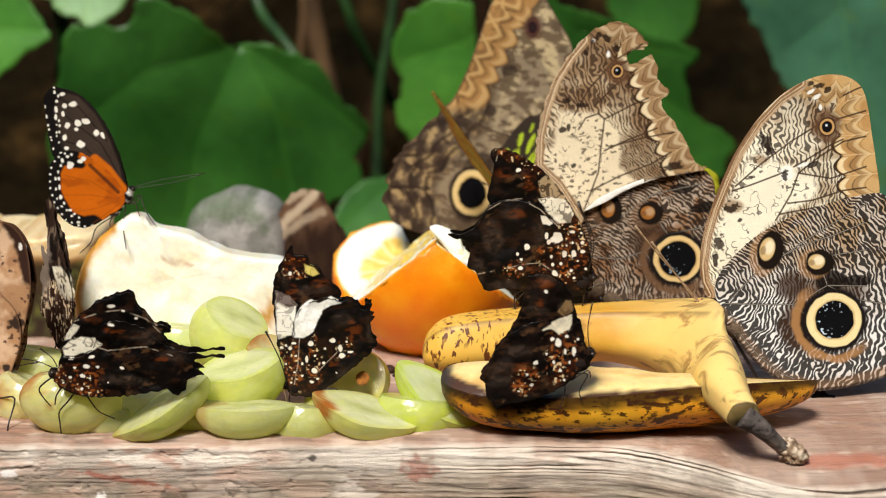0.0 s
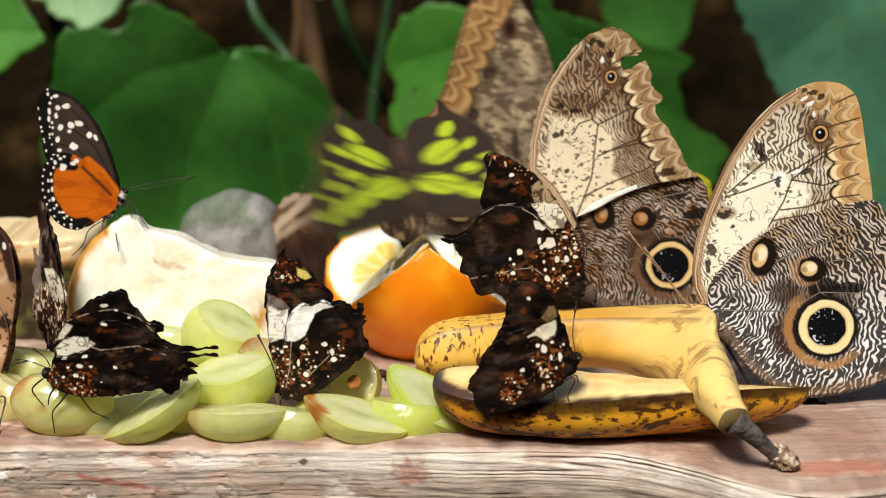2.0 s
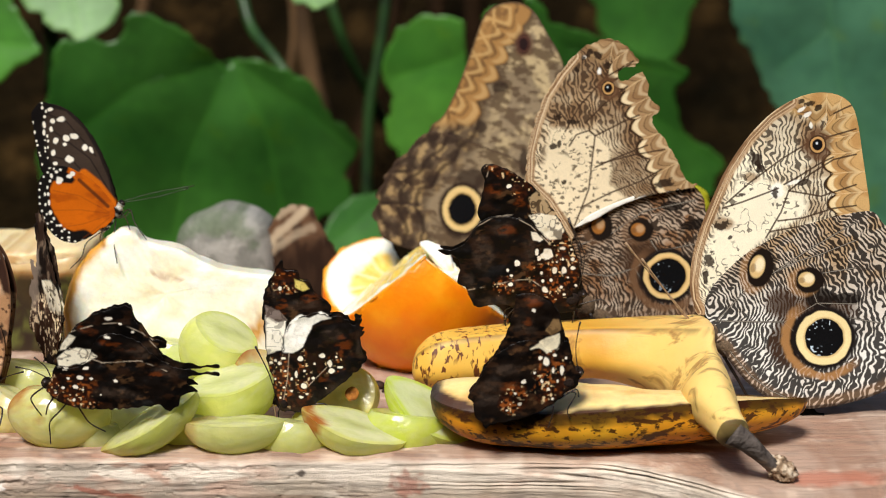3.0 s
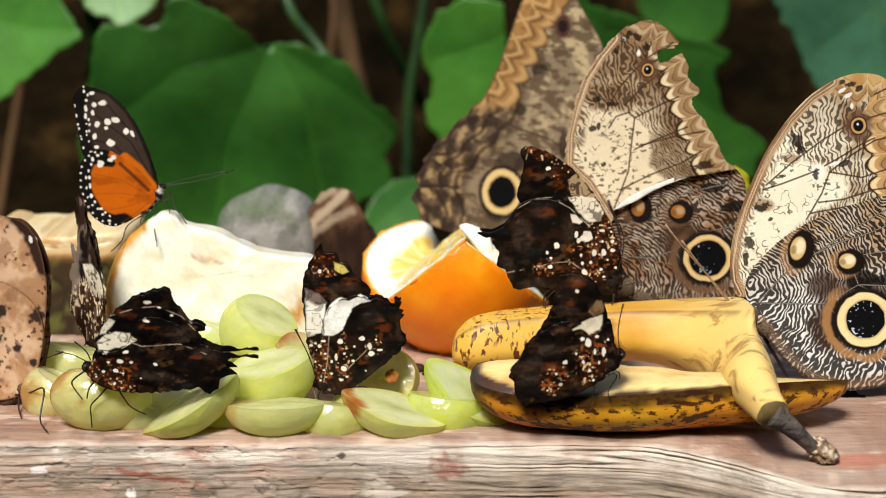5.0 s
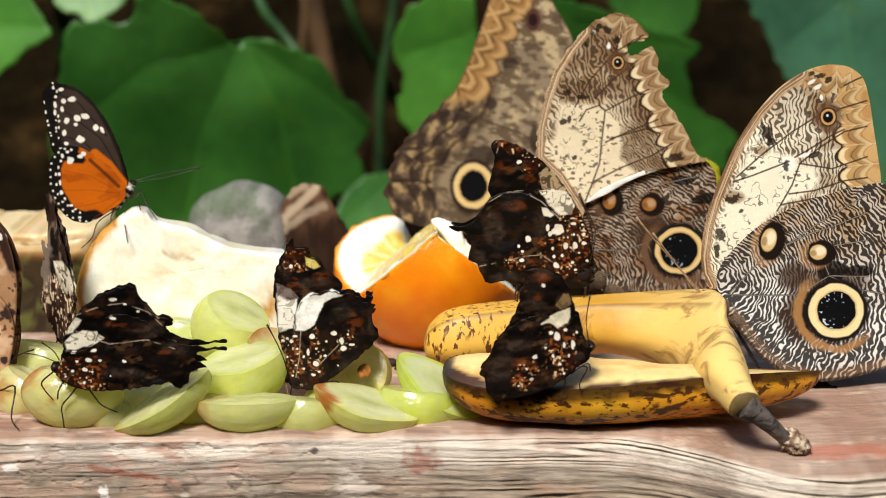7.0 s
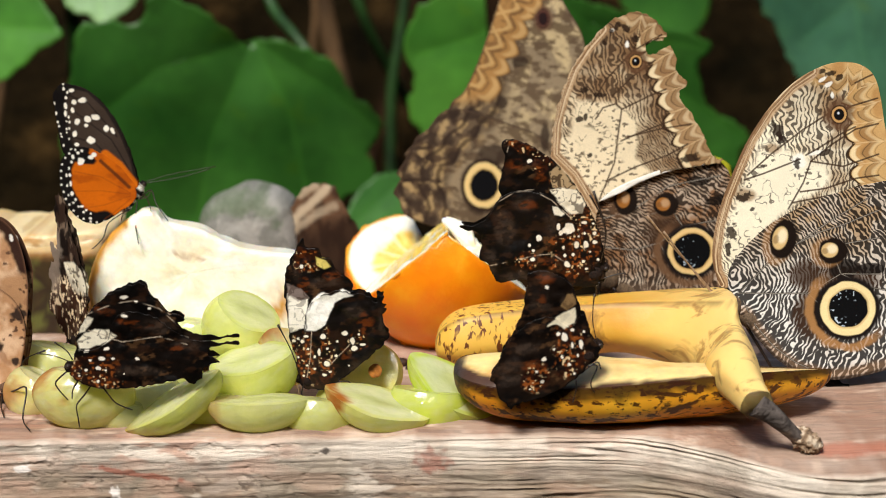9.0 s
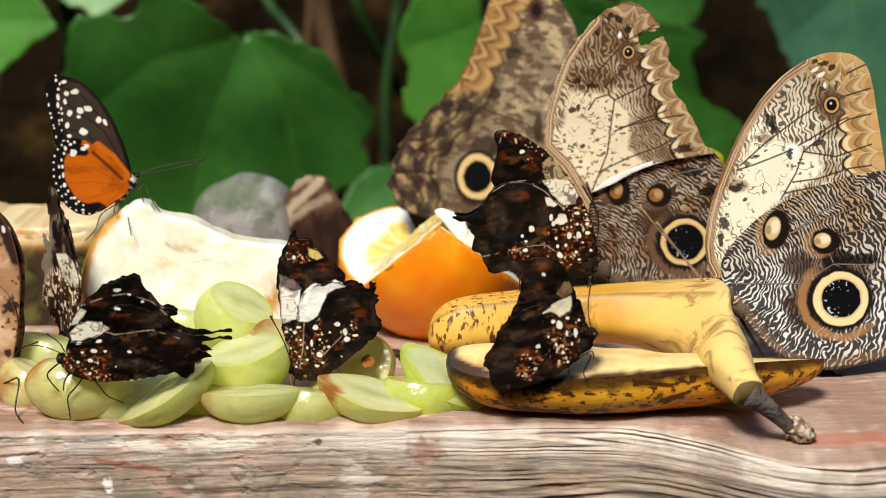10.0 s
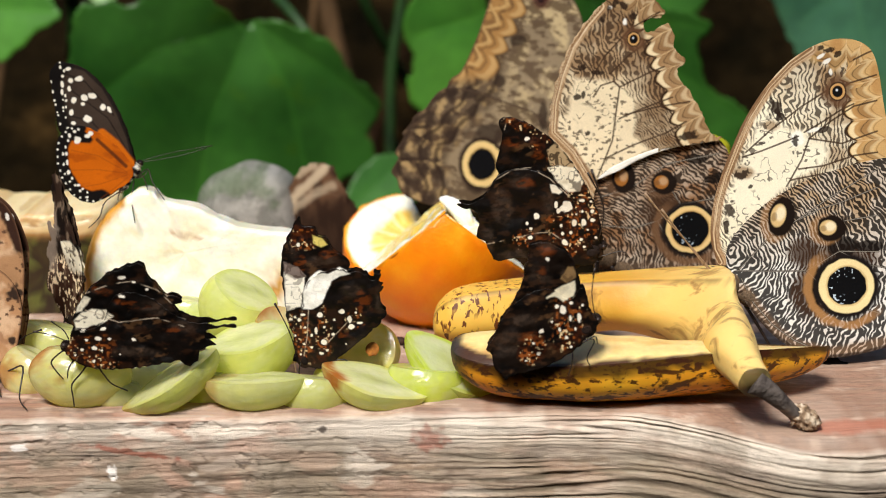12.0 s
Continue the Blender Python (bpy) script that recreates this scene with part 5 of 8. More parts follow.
def dark_wing(zones=(), dots=(), flecks=(), curves=(), rust=(), sheen=(), seed=1, tones=((16, 10, 7), (6, 4, 3), (46, 27, 15))):
    """Dark brown leaf-edged wing: cream zones (polygon, colour, strength, share of dark net), white dots, gold-flecked
    ovals, thin pale curves, rusty blurs, greyish sheen painted into the colour.
    """
    def paint(u, v, loop):
        c = np.tile(np.array(lin(*tones[0])), (len(u), 1))
        c = put(c, lin(*tones[1]), sm(0.40, 0.58, fbm(u, v, 5, seed)))
        c = put(c, lin(*tones[2]), 0.65 * sm(0.54, 0.68, fbm(u, v * 2, 4, seed + 2)))
        c = put(c, lin(100, 70, 44), 0.5 * sm(0.58, 0.68, fbm(u * 0.5 + v * 0.3, v - u * 0.4, 1.6, seed + 16)) * sm(0.48, 0.62, fbm(u, v, 6, seed + 17)))
        # soft greyish patches: the gloss of the wing put into its colour
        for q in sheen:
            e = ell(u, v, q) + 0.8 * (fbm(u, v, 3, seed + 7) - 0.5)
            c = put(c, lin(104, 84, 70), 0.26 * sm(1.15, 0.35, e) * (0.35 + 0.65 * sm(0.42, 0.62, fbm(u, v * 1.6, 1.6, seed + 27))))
        for q in rust:
            e = ell(u, v, q) + 0.9 * (fbm(u, v, 2.0, seed + 6) - 0.5)
            c = put(c, lin(128, 60, 17), 0.45 * sm(1.1, 0.45, e) * sm(0.40, 0.60, fbm(u * 0.4 + v * 0.15, v - u * 0.2, 1.2, seed + 5)))
        for q in flecks:
            e = ell(u, v, q) + 0.5 * (vnoise(u, v, 3, seed + 8) - 0.5)
            zone = sm(1.1, 0.75, e)
            c = put(c, lin(66, 28, 10), 0.65 * zone * sm(0.3, 0.6, fbm(u, v, 2.5, seed + 28)))
            cells = vnoise(u, v, 0.72, seed + 9)
            c = put(c, lin(150, 80, 32), 0.8 * zone * sm(0.62, 0.70, cells) * sm(0.3, 0.5, vnoise(u, v, 2.4, seed + 18)))
            c = put(c, lin(236, 206, 158), 0.95 * zone * sm(0.74, 0.80, vnoise(u, v, 0.62, seed + 10)) * sm(0.42, 0.56, vnoise(u, v, 2.0, seed + 19)))
            c = put(c, lin(8, 5, 4), 0.7 * zone * sm(0.34, 0.26, cells))
        for poly, col, k, net in zones:
            e = signed(u, v, poly) + 0.8 * (fbm(u, v, 1.8, seed + 12) - 0.5)
            m = k * sm(0.22, -0.22, e)
            c = put(c, lin(*col), m)
            lines = np.maximum(sm(0.07, 0.03, np.abs(vnoise(u * 0.7, v * 1.2, 1.4, seed + 13) - 0.5)), sm(0.68, 0.76, vnoise(u, v, 1.0, seed + 14)))
            c = put(c, lin(52, 34, 22), net * lines * m)
        for line in curves:
            c = put(c, lin(196, 178, 156), 0.75 * sm(0.20, 0.08, dline(u, v, line)) * sm(0.25, 0.5, vnoise(u, v, 1.6, seed + 20)))
        for q in dots:
            c = put(c, lin(30, 16, 9), 0.8 * sm(1.6, 1.2, ell(u, v, q)))
        c = spots(c, u, v, [(a, b, p * 0.86, q * 0.86, g) for a, b, p, q, g in dots], lin(250, 240, 222), 0.3, 0.12, seed + 14)
        d = dline(u, v, loop[::2] + loop[:1])
        return put(c, lin(14, 9, 7), 0.8 * sm(0.6, 0.1, d) * sm(0.35, 0.6, vnoise(u, v, 2, seed + 15)))
    return paint


def swell(u0, v0, depth=1.6, size=14.0, seed=2, crease=0.0):
    """A gently waved wing surface that stands off its partner, fixed at the base."""
    def bend(u, v):
        r = np.hypot(u - u0, v - v0)
        return -depth * sm(0, 30, r) * 0.5 + (1.6 * (fbm(u, v, size, seed, 2) - 0.5) + crease * (fbm(u, v, 3.2, seed + 3, 2) - 0.5)) * sm(2, 20, r)
    return bend


def add_wing(ob, name, outline, paint, mat, step, bend, y, far=True, label="", rag=0.0, seed=1, gap=2.6):
    me = sheet(name, outline, paint, mat, step, bend, True, rag=rag, seed=seed)
    near_side = thicken(part(name, me, ob, label, pose(0, y / 1000, 0)), 0.00012)
    if far:
        other = part(name, me, ob, "", pose(0, (gap - y) / 1000, 0, 0, 0, 0))
        other.scale = (0.985, -1, 0.985)
    return near_side


m = Mat("chitin", 0.4, 0.5)
m.base(m.ramp(m.noise(900, 3), (0.3, lin(20, 14, 12)), (0.7, lin(52, 38, 30))))
M_CHITIN = m.m
m = Mat("pale_chitin", 0.5, 0.5)
m.base(m.ramp(m.noise(900, 3), (0.3, lin(120, 92, 66)), (0.7, lin(176, 146, 112))))
M_PALE_CHITIN = m.m


def body_parts(ob, head, tail, r, tint=(70, 52, 40), stripe=None, y=1.3, head_r=None):
    """Head, thorax and abdomen between two points in the wing plane, in millimetres."""
    h, t = np.array(head, float), np.array(tail, float)
    d = t - h
    ln = np.hypot(*d)
    ang = math.degrees(math.atan2(d[1], d[0]))

    def fur(co):
        n = np.array([noise.noise(Vector(q) * 700) for q in co])
        c = np.array(lin(*tint))[None, :] * (1 + 0.5 * n[:, None])
        if stripe:
            c = np.where((np.sin(co[:, 0] * stripe[0]) > 0.2)[:, None], np.array(lin(*stripe[1]))[None, :], c)
        return c
    hr = head_r or r * 0.62
    for name, f, ra, rb, s in (("head", 0.0, hr, hr, 1), ("thorax", 0.28, ln * 0.24, r, 2), ("abdomen", 0.70, ln * 0.33, r * 0.72, 3)):
        p = h + d * f
        me = lump(name, (ra / 1000, rb / 1000, rb / 1000), M_FUR, 0.16, 4.0, 18, s, fur)
        o = part(name, me, ob, "", pose(p[0] / 1000, y / 1000, p[1] / 1000, 0, -ang, 0))
        if name == "head":
            for side in (-1, 1):
                part("eye", lump("eye", (hr * 0.45 / 1000,) * 3, M_CHITIN, 0.0, 1.0, 12), o, "dark round eye", pose(-hr * 0.3 / 1000, side * hr * 0.75 / 1000, hr * 0.25 / 1000))


def limbs(ob, name, lines, r, y=0.0, mat=None, club=1.0, dy=0.0, label=""):
    for i, line in enumerate(lines):
        n = len(line)
        pts = [(a / 1000, (y + dy * k / max(1, n - 1)) / 1000, b / 1000) for k, (a, b) in enumerate(line)]
        rr = [r, r * 0.85, r * 0.7] if club == 1 else [r, r * 0.8, r * 0.8, r * 0.8, r * club]
        part(name, tube_mesh(name, pts, [q / 1000 for q in rr], mat or M_CHITIN, 6, smooth_path=4), ob, label)


# ---- owl butterflies ----
TONE_R = dict(pale=(246, 236, 210), shade=(210, 184, 146), deep=(20, 14, 11), dark=(46, 32, 23), tan=(184, 140, 86), tip=(206, 168, 112), cream=(236, 214, 168),
              costa=[(-5.3, 2.2), (-7.3, 6), (-7.9, 11.2), (-7, 19.8), (-4.7, 28.4), (-1.1, 37.7), (2.7, 46.2), (8.5, 55.2), (14.8, 62), (21, 66.2)],
              white=(236, 232, 226), grey=(190, 176, 162), brown=(176, 146, 110), halo=(60, 40, 27), rim=(170, 124, 76), oval=(214, 182, 126), ring=(238, 216, 160), thin=0.73, duty=-0.22, depth=0.86, gloom=0.35, shine=0.85, cover=0.4, cloud=(150, 118, 82))
owl = thing("owl_butterfly", pose(0.0858, 0.0500, 0.0291, -4, 0, 0), "large owl butterfly, cream and brown rippled closed wings with yellow-ringed eyespot", "butterfly", "owl butterflies")
add_wing(owl, "forewing", [(-4, 1.2), (-6.8, 5.2), (-7.9, 11.2), (-7, 19.8), (-4.7, 28.4), (-1.1, 37.7), (2.7, 46.2), (8.5, 55.2), (14.8, 62), (21, 66.2), (26.9, 68.4), (32.3, 68.7), (37, 67.2), (40, 64), (41.8, 58.1), (43, 50.5), (44.4, 42), (45.5, 33.1), (43.1, 23.2), (28, 14.6), (9.3, 6)],
         owl_front((-7.6, -4.3), [(26.8, 69.4), (35.3, 68.7), (40.8, 64.9), (43.2, 55.6), (44.7, 43.7), (46.3, 31.8)],
                   [(8.7, 47.8), (5.4, 41.8), (1.8, 34.8), (-0.9, 28.3), (-3.1, 21.7), (-4.2, 14.3), (-2.5, 9.6), (1.2, 10.5), (6.2, 16.1), (9.9, 21.3), (15.4, 25), (20.9, 29.2), (25.5, 31.5), (26.8, 34.8), (25.3, 38), (21.2, 39.2), (19.7, 41.3), (16, 42.2), (11.4, 44.1)],
                   [[(21.2, 39.2), (19, 32.9), (14.5, 25)], [(21.2, 39.2), (27.1, 44), (34.4, 48.7), (41.1, 50.3)], [(2.2, 35.3), (9.5, 41.8), (18.7, 48.7), (26.9, 53.8), (40.9, 57.9)], [(19.7, 41.1), (23.4, 43.1), (30.7, 47.7), (34.3, 49.4)], [(18.1, 30.1), (25.5, 31), (34.7, 34), (41.4, 34.9)], [(15.8, 26.9), (23.7, 28.3), (32.9, 30.1), (41.5, 30.8)], [(17.9, 39.9), (6.9, 35.7), (1.3, 33.9)], [(21.2, 39.2), (30.9, 37.6), (41.3, 41.2)], [(34.1, 62.5), (37.7, 64.3), (39.6, 65.1)]],
                   [(10.8, 48.5, 2.22, 2.77, 20), (12.4, 45.9, 1.66, 1.29, 0), (1.4, 28.3, 2.23, 1.67, 0), (-2.6, 18, 1.49, 2.79, 0), (-3.5, 13.3, 0.93, 2.79, 0), (16.8, 38.5, 1.29, 1.67, 0), (23.9, 66, 1.47, 0.64, 25), (26.8, 65.3, 1.29, 0.83, 20), (29.3, 64.1, 1.29, 0.83, 10), (27.4, 25.5, 3.15, 1.11, 30), (31.1, 27.3, 2.22, 0.93, 30), (6.8, 38, 0.93, 0.74, 0), (25.3, 41.7, 1.85, 0.74, 20), (3.8, 25, 0.93, 0.84, 0)],
                   [(29.5, 53.1, 2.21, 2.40, 0)], TONE_R, 1.0, 3, 13.0, 6.0, [(21.4, 64.4, 1.5, 0.45, 38), (24.4, 63.7, 1.4, 0.55, 34), (26.3, 62.2, 1.4, 0.7, 30), (27.4, 58.9, 0.55, 1.2, 10), (17.5, 39.2, 2.41, 2.41, 0), (22.5, 41.7, 2.77, 0.74, 10)], [(26.8, 56.1, 4.24, 5.53, 0), (34.4, 46.8, 3.69, 2.40, 0), (9.5, 43.1, 2.77, 1.85, 0), (1.4, 29.2, 3.71, 2.23, 0)]),
         M_SCALE, 0.18, swell(0, 0, 0.8, 20), 0.0, label="cream forewing with tan scalloped tip")
add_wing(owl, "hindwing", [(-2.2, -1.7), (-3.6, 3.5), (-2.4, 8.6), (2.3, 14.6), (9.1, 20.6), (18.4, 25.8), (28.5, 29.7), (39.5, 32.6), (46.3, 33.1), (49.5, 29.7), (53.3, 25.8), (56.5, 21.2), (60.4, 16.4), (62.6, 9.5), (64.8, 2.6), (64.4, -5.2), (62, -13), (56.1, -19.1), (47.7, -23.1), (37.4, -25.9), (27.1, -26.9), (18.4, -24.8), (10.6, -19.9), (4.1, -12.3), (0.4, -6.9)],
         owl_hind((-1.8, 6.0), [(1, -6.9), (4.1, -12.3), (10.6, -19.9), (18.4, -24.8), (27.1, -26.9), (37.4, -25.9), (47.7, -23.1), (56.1, -19.1), (62, -13)],
                  [[(-0.5, -0.3), (10.2, -0.5), (20.5, -0.5), (30.4, 5.3), (42.1, 5.1)], [(20.5, -0.5), (27.1, -6.9), (34.7, -11.4), (42.5, -13.5)], [(0.4, 0.2), (9.1, 9.5), (16.5, 14.2), (23.9, 18), (31.2, 20.3), (41.6, 24.5)], [(1.1, -2.7), (4.8, -10.2), (10.5, -16.8), (17.1, -21.6), (24.7, -24.9)], [(30.4, 5.3), (28.7, 9.5), (30, 14.2), (41.8, 16.1)], [(30.4, 5.3), (39.1, 1.1), (50.3, -0.8)], [(16.5, 14.2), (27.5, 21.7), (41.5, 30.1)]],
                  [(32.7, -5.3, 8.30, 8.20, 0)], [(12, 16.3, 2.51, 3.90, -12), (26.9, 12.5, 2.79, 2.51, 0)], TONE_R, 1.08, 5,
                  [(22.5, -6.4, 7.46, 8.39, 0), (31.6, 3, 11.17, 5.58, 0), (19.5, 4.9, 5.58, 5.58, 0)], (-2, 26), [(31.5, 6.7, 4.65, 3.35, 0), (23.4, -5.5, 2.80, 6.53, 0), (30.2, 0.1, 5.59, 2.79, 0), (39, 6.7, 4.65, 1.86, 0)]),
         M_SCALE, 0.18, swell(0, 0, 1.0, 18, 4), -1.0, label="rippled hindwing with large eyespot")
body_parts(owl, [(-6.7, -1.7)][0], [(7.9, -11.2)][0], 4.2, (120, 100, 80))
limbs(owl, "antenna", [[(-7.7, -0.9), (-12, 4), (-18.1, 12.1), (-23.3, 18.8)], [(-7.7, -0.5), (-14.7, 7.8), (-21.6, 15.5), (-28.2, 23.6)]], 0.28, -1.0, M_PALE_CHITIN, 1.6, -3)
limbs(owl, "leg", [[(2.7, -11.2), (8, -19.9), (11.9, -26.9)], [(6.2, -11.2), (20.1, -21.7), (28, -29.7)], [(7.9, -13), (23.6, -25.2), (33.7, -30.7)]], 0.55, 1.5)
limbs(owl, "tail_tuft", [[(25.4, -26), (27.1, -28.6), (29.2, -30.7)], [(28.8, -26.6), (30.9, -29.3), (33.7, -29.7)], [(27.1, -26.6), (29.2, -28.6), (31, -31.1)]], 1.3, 1.2, M_FUR)

TONE_M = dict(TONE_R, pale=(234, 216, 182), shade=(170, 136, 98), deep=(38, 25, 16), dark=(58, 40, 27), tan=(150, 116, 80), tip=(176, 144, 104), cream=(232, 212, 172),
              costa=[(-1.1, 21), (-9.3, 33.7), (-16, 40), (-15.7, 50), (-13.6, 58.9), (-10.5, 67.9), (-6, 75), (-1.6, 80.3)],
              white=(222, 210, 192), grey=(160, 132, 102), brown=(134, 94, 60), halo=(62, 42, 28), rim=(110, 80, 56), oval=(150, 96, 42), ring=(222, 190, 130), thin=0.80, duty=-0.1, depth=0.85, gloom=0.75, shine=0.2, cover=0.8, cloud=(122, 92, 62))
owl_m = thing("owl_butterfly", pose(0.0456, 0.0850, 0.0257, -3, 0, 0), "owl butterfly with torn cream forewing and brown eyespotted hindwing", "butterfly", "owl butterflies")
add_wing(owl_m, "forewing", [(0, -0.9), (-5.6, 13.7), (-12.4, 30.1), (-15.9, 39.5), (-15.7, 50), (-13.6, 58.9), (-10.5, 67.9), (-6, 75), (-1.6, 80.3), (3.7, 84.2), (9.4, 85.8), (14.4, 83.9), (17.3, 81.1), (18.8, 78.6), (15.6, 77.7), (12.9, 76.4), (13.5, 72.2), (17.1, 73.9), (20.2, 75.5), (22.1, 71.8), (22.3, 67.9), (25.8, 64.3), (23.3, 60.7), (25.5, 57.1), (28.6, 52.5), (31, 49.1), (33.1, 44.6), (35.1, 40.9), (38.4, 39.5), (30.3, 38.1), (22.2, 36.6), (13.2, 33.5), (6.1, 29.7), (-0.4, 26.1), (-1, 13.7)],
         owl_front((-5.5, 6.4), [(6.4, 86), (14.4, 84.6), (19.9, 77.7), (23.2, 70.6), (26.3, 63.4), (29.2, 54.4), (33.8, 44.6), (39.3, 39.1)],
                   [(-8.5, 57.4), (-9.8, 50.2), (-11.6, 42.1), (-12, 37.6), (-6.5, 31.2), (-0.6, 26.6), (7.1, 30.3), (16, 35.7), (10.6, 40.2), (11, 45.7), (9.5, 51.1), (6.8, 54.7), (5, 55.6), (1.4, 56.5), (-4, 57.4)],
                   [[(5.5, 55.2), (4.6, 46.6), (3.8, 38.4), (1.2, 31.2), (-0.6, 26.6)], [(5.5, 55.2), (3.7, 57), (-0.4, 55.6), (-2.6, 52)], [(5.6, 45.2), (12.3, 48.4), (22.2, 52.4)], [(2.5, 33), (10.6, 37.1), (20.5, 41.1), (26.7, 44.8)], [(5.5, 55.2), (14, 59.6), (19.3, 61.9)], [(2.3, 59.2), (8.5, 65.5), (15.6, 70.9)], [(-4, 56.5), (0.4, 64.6), (8.4, 73.6), (17.3, 78.9)], [(7.8, 46.6), (17.7, 49.3), (27.6, 51.1)]],
                   [(-6.3, 61, 1.98, 0.90, 20), (-2.2, 59.7, 2.16, 0.90, 0), (3.4, 81.6, 1.25, 1.25, 0), (5.7, 80.7, 1.43, 1.26, 0), (1.2, 79.8, 0.90, 0.72, 0), (8.8, 77.6, 1.26, 1.08, 0), (-4.3, 40.3, 0.90, 0.72, 0), (-7.6, 52, 0.90, 1.08, 0), (27.3, 40.2, 3.43, 1.44, 10), (-2.4, 78.9, 0.72, 1.43, 40), (-1, 76.2, 0.72, 1.62, 40), (-5.8, 52.9, 0.54, 1.26, 0)],
                   [(9.5, 70.3, 1.80, 1.98, 0)], TONE_M, 0.95, 13, 11.0, 5.8, [(1.7, 80, 0.90, 0.63, 0), (6.6, 75.8, 0.72, 1.08, 0)], [(9.3, 74.4, 5.38, 3.59, 0), (15.7, 65.5, 5.39, 4.49, 0), (-0.5, 62.8, 3.60, 3.60, 0)]),
         M_SCALE, 0.24, swell(0, 0, 1.0, 20, 6), -1.6, label="torn cream forewing with scalloped edge", rag=0.9)


def fold_paint(u, v, loop):
    return np.tile(np.array(lin(240, 236, 226)), (len(u), 1)) * (0.85 + 0.3 * fbm(u, v, 2, 4))[:, None]


me = sheet("folded_edge", [(-0.4, 26.1), (4.2, 30.1), (13.2, 34.4), (22.2, 37.5), (30.3, 39), (32.3, 38.4), (30.3, 37.7), (22.2, 36.2), (13.2, 32.8), (6.1, 28.8)], fold_paint, M_SCALE, 0.5)
thicken(part("folded_edge", me, owl_m, "pale folded wing edge", pose(0, -0.0024, 0)), 0.0002)
add_wing(owl_m, "hindwing", [(-0.9, -1.3), (-3.1, 6.4), (-2.5, 17.4), (-0.2, 26.1), (11.4, 32.8), (24, 37.7), (35.7, 39.9), (40.6, 35.5), (41.4, 31), (44.4, 26.1), (46.3, 19.2), (48.8, 11.9), (48.1, 2.8), (42.7, -1.8), (30, -3.5), (15.5, -3.1), (4.6, -2.4)],
         owl_hind((-0.9, 4.6), [(4.6, -2.8), (15.5, -3.5), (30, -3.9), (42.7, -2.2), (49, 2.8), (49.4, 11.9)],
                  [[(1.8, 11.1), (10.9, 10.4), (19, 12.9), (26.2, 18.4), (37.9, 20.7)], [(19, 12.9), (23.7, 4.7), (31, -0.8)], [(0.8, 20.3), (9.8, 23), (21.5, 31.2), (37.7, 34.8)], [(26.2, 18.4), (22.5, 23.9), (16.2, 22.1)]],
                  [(29.5, 10.4, 7.62, 7.44, 0)], [(7.1, 26.6, 2.35, 3.08, 0), (19.8, 25.3, 2.53, 2.35, 0)], TONE_M, 1.05, 17,
                  [(25.4, 11.1, 9.98, 9.98, 0), (19.9, 16.6, 6.35, 7.25, 0)], (-4, 8), [(37.8, 27.1, 4.52, 1.63, 10), (30.5, 33, 3.61, 1.63, 0), (6.2, 25.7, 2.72, 2.17, 0)]),
         M_SCALE, 0.24, swell(0, 0, 1.0, 18, 8), -0.6, label="brown rippled hindwing with eyespot")
body_parts(owl_m, [(-0.9, 2.8)][0], [(13.7, -5.5)][0], 4.2, (110, 90, 70))
limbs(owl_m, "leg", [[(0.2, 0), (-0.1, -3.7), (-0.8, -8.3)], [(4.6, -1.8), (7.3, -5.5), (8.3, -8.3)], [(10, -2.8), (13.7, -5.5), (15.5, -8.6)]], 0.5, -2)
limbs(owl_m, "antenna", [[(-0.9, 3.7), (1.7, 15.5), (-2.6, 29.2)]], 0.25, -3, M_CHITIN, 1.8)

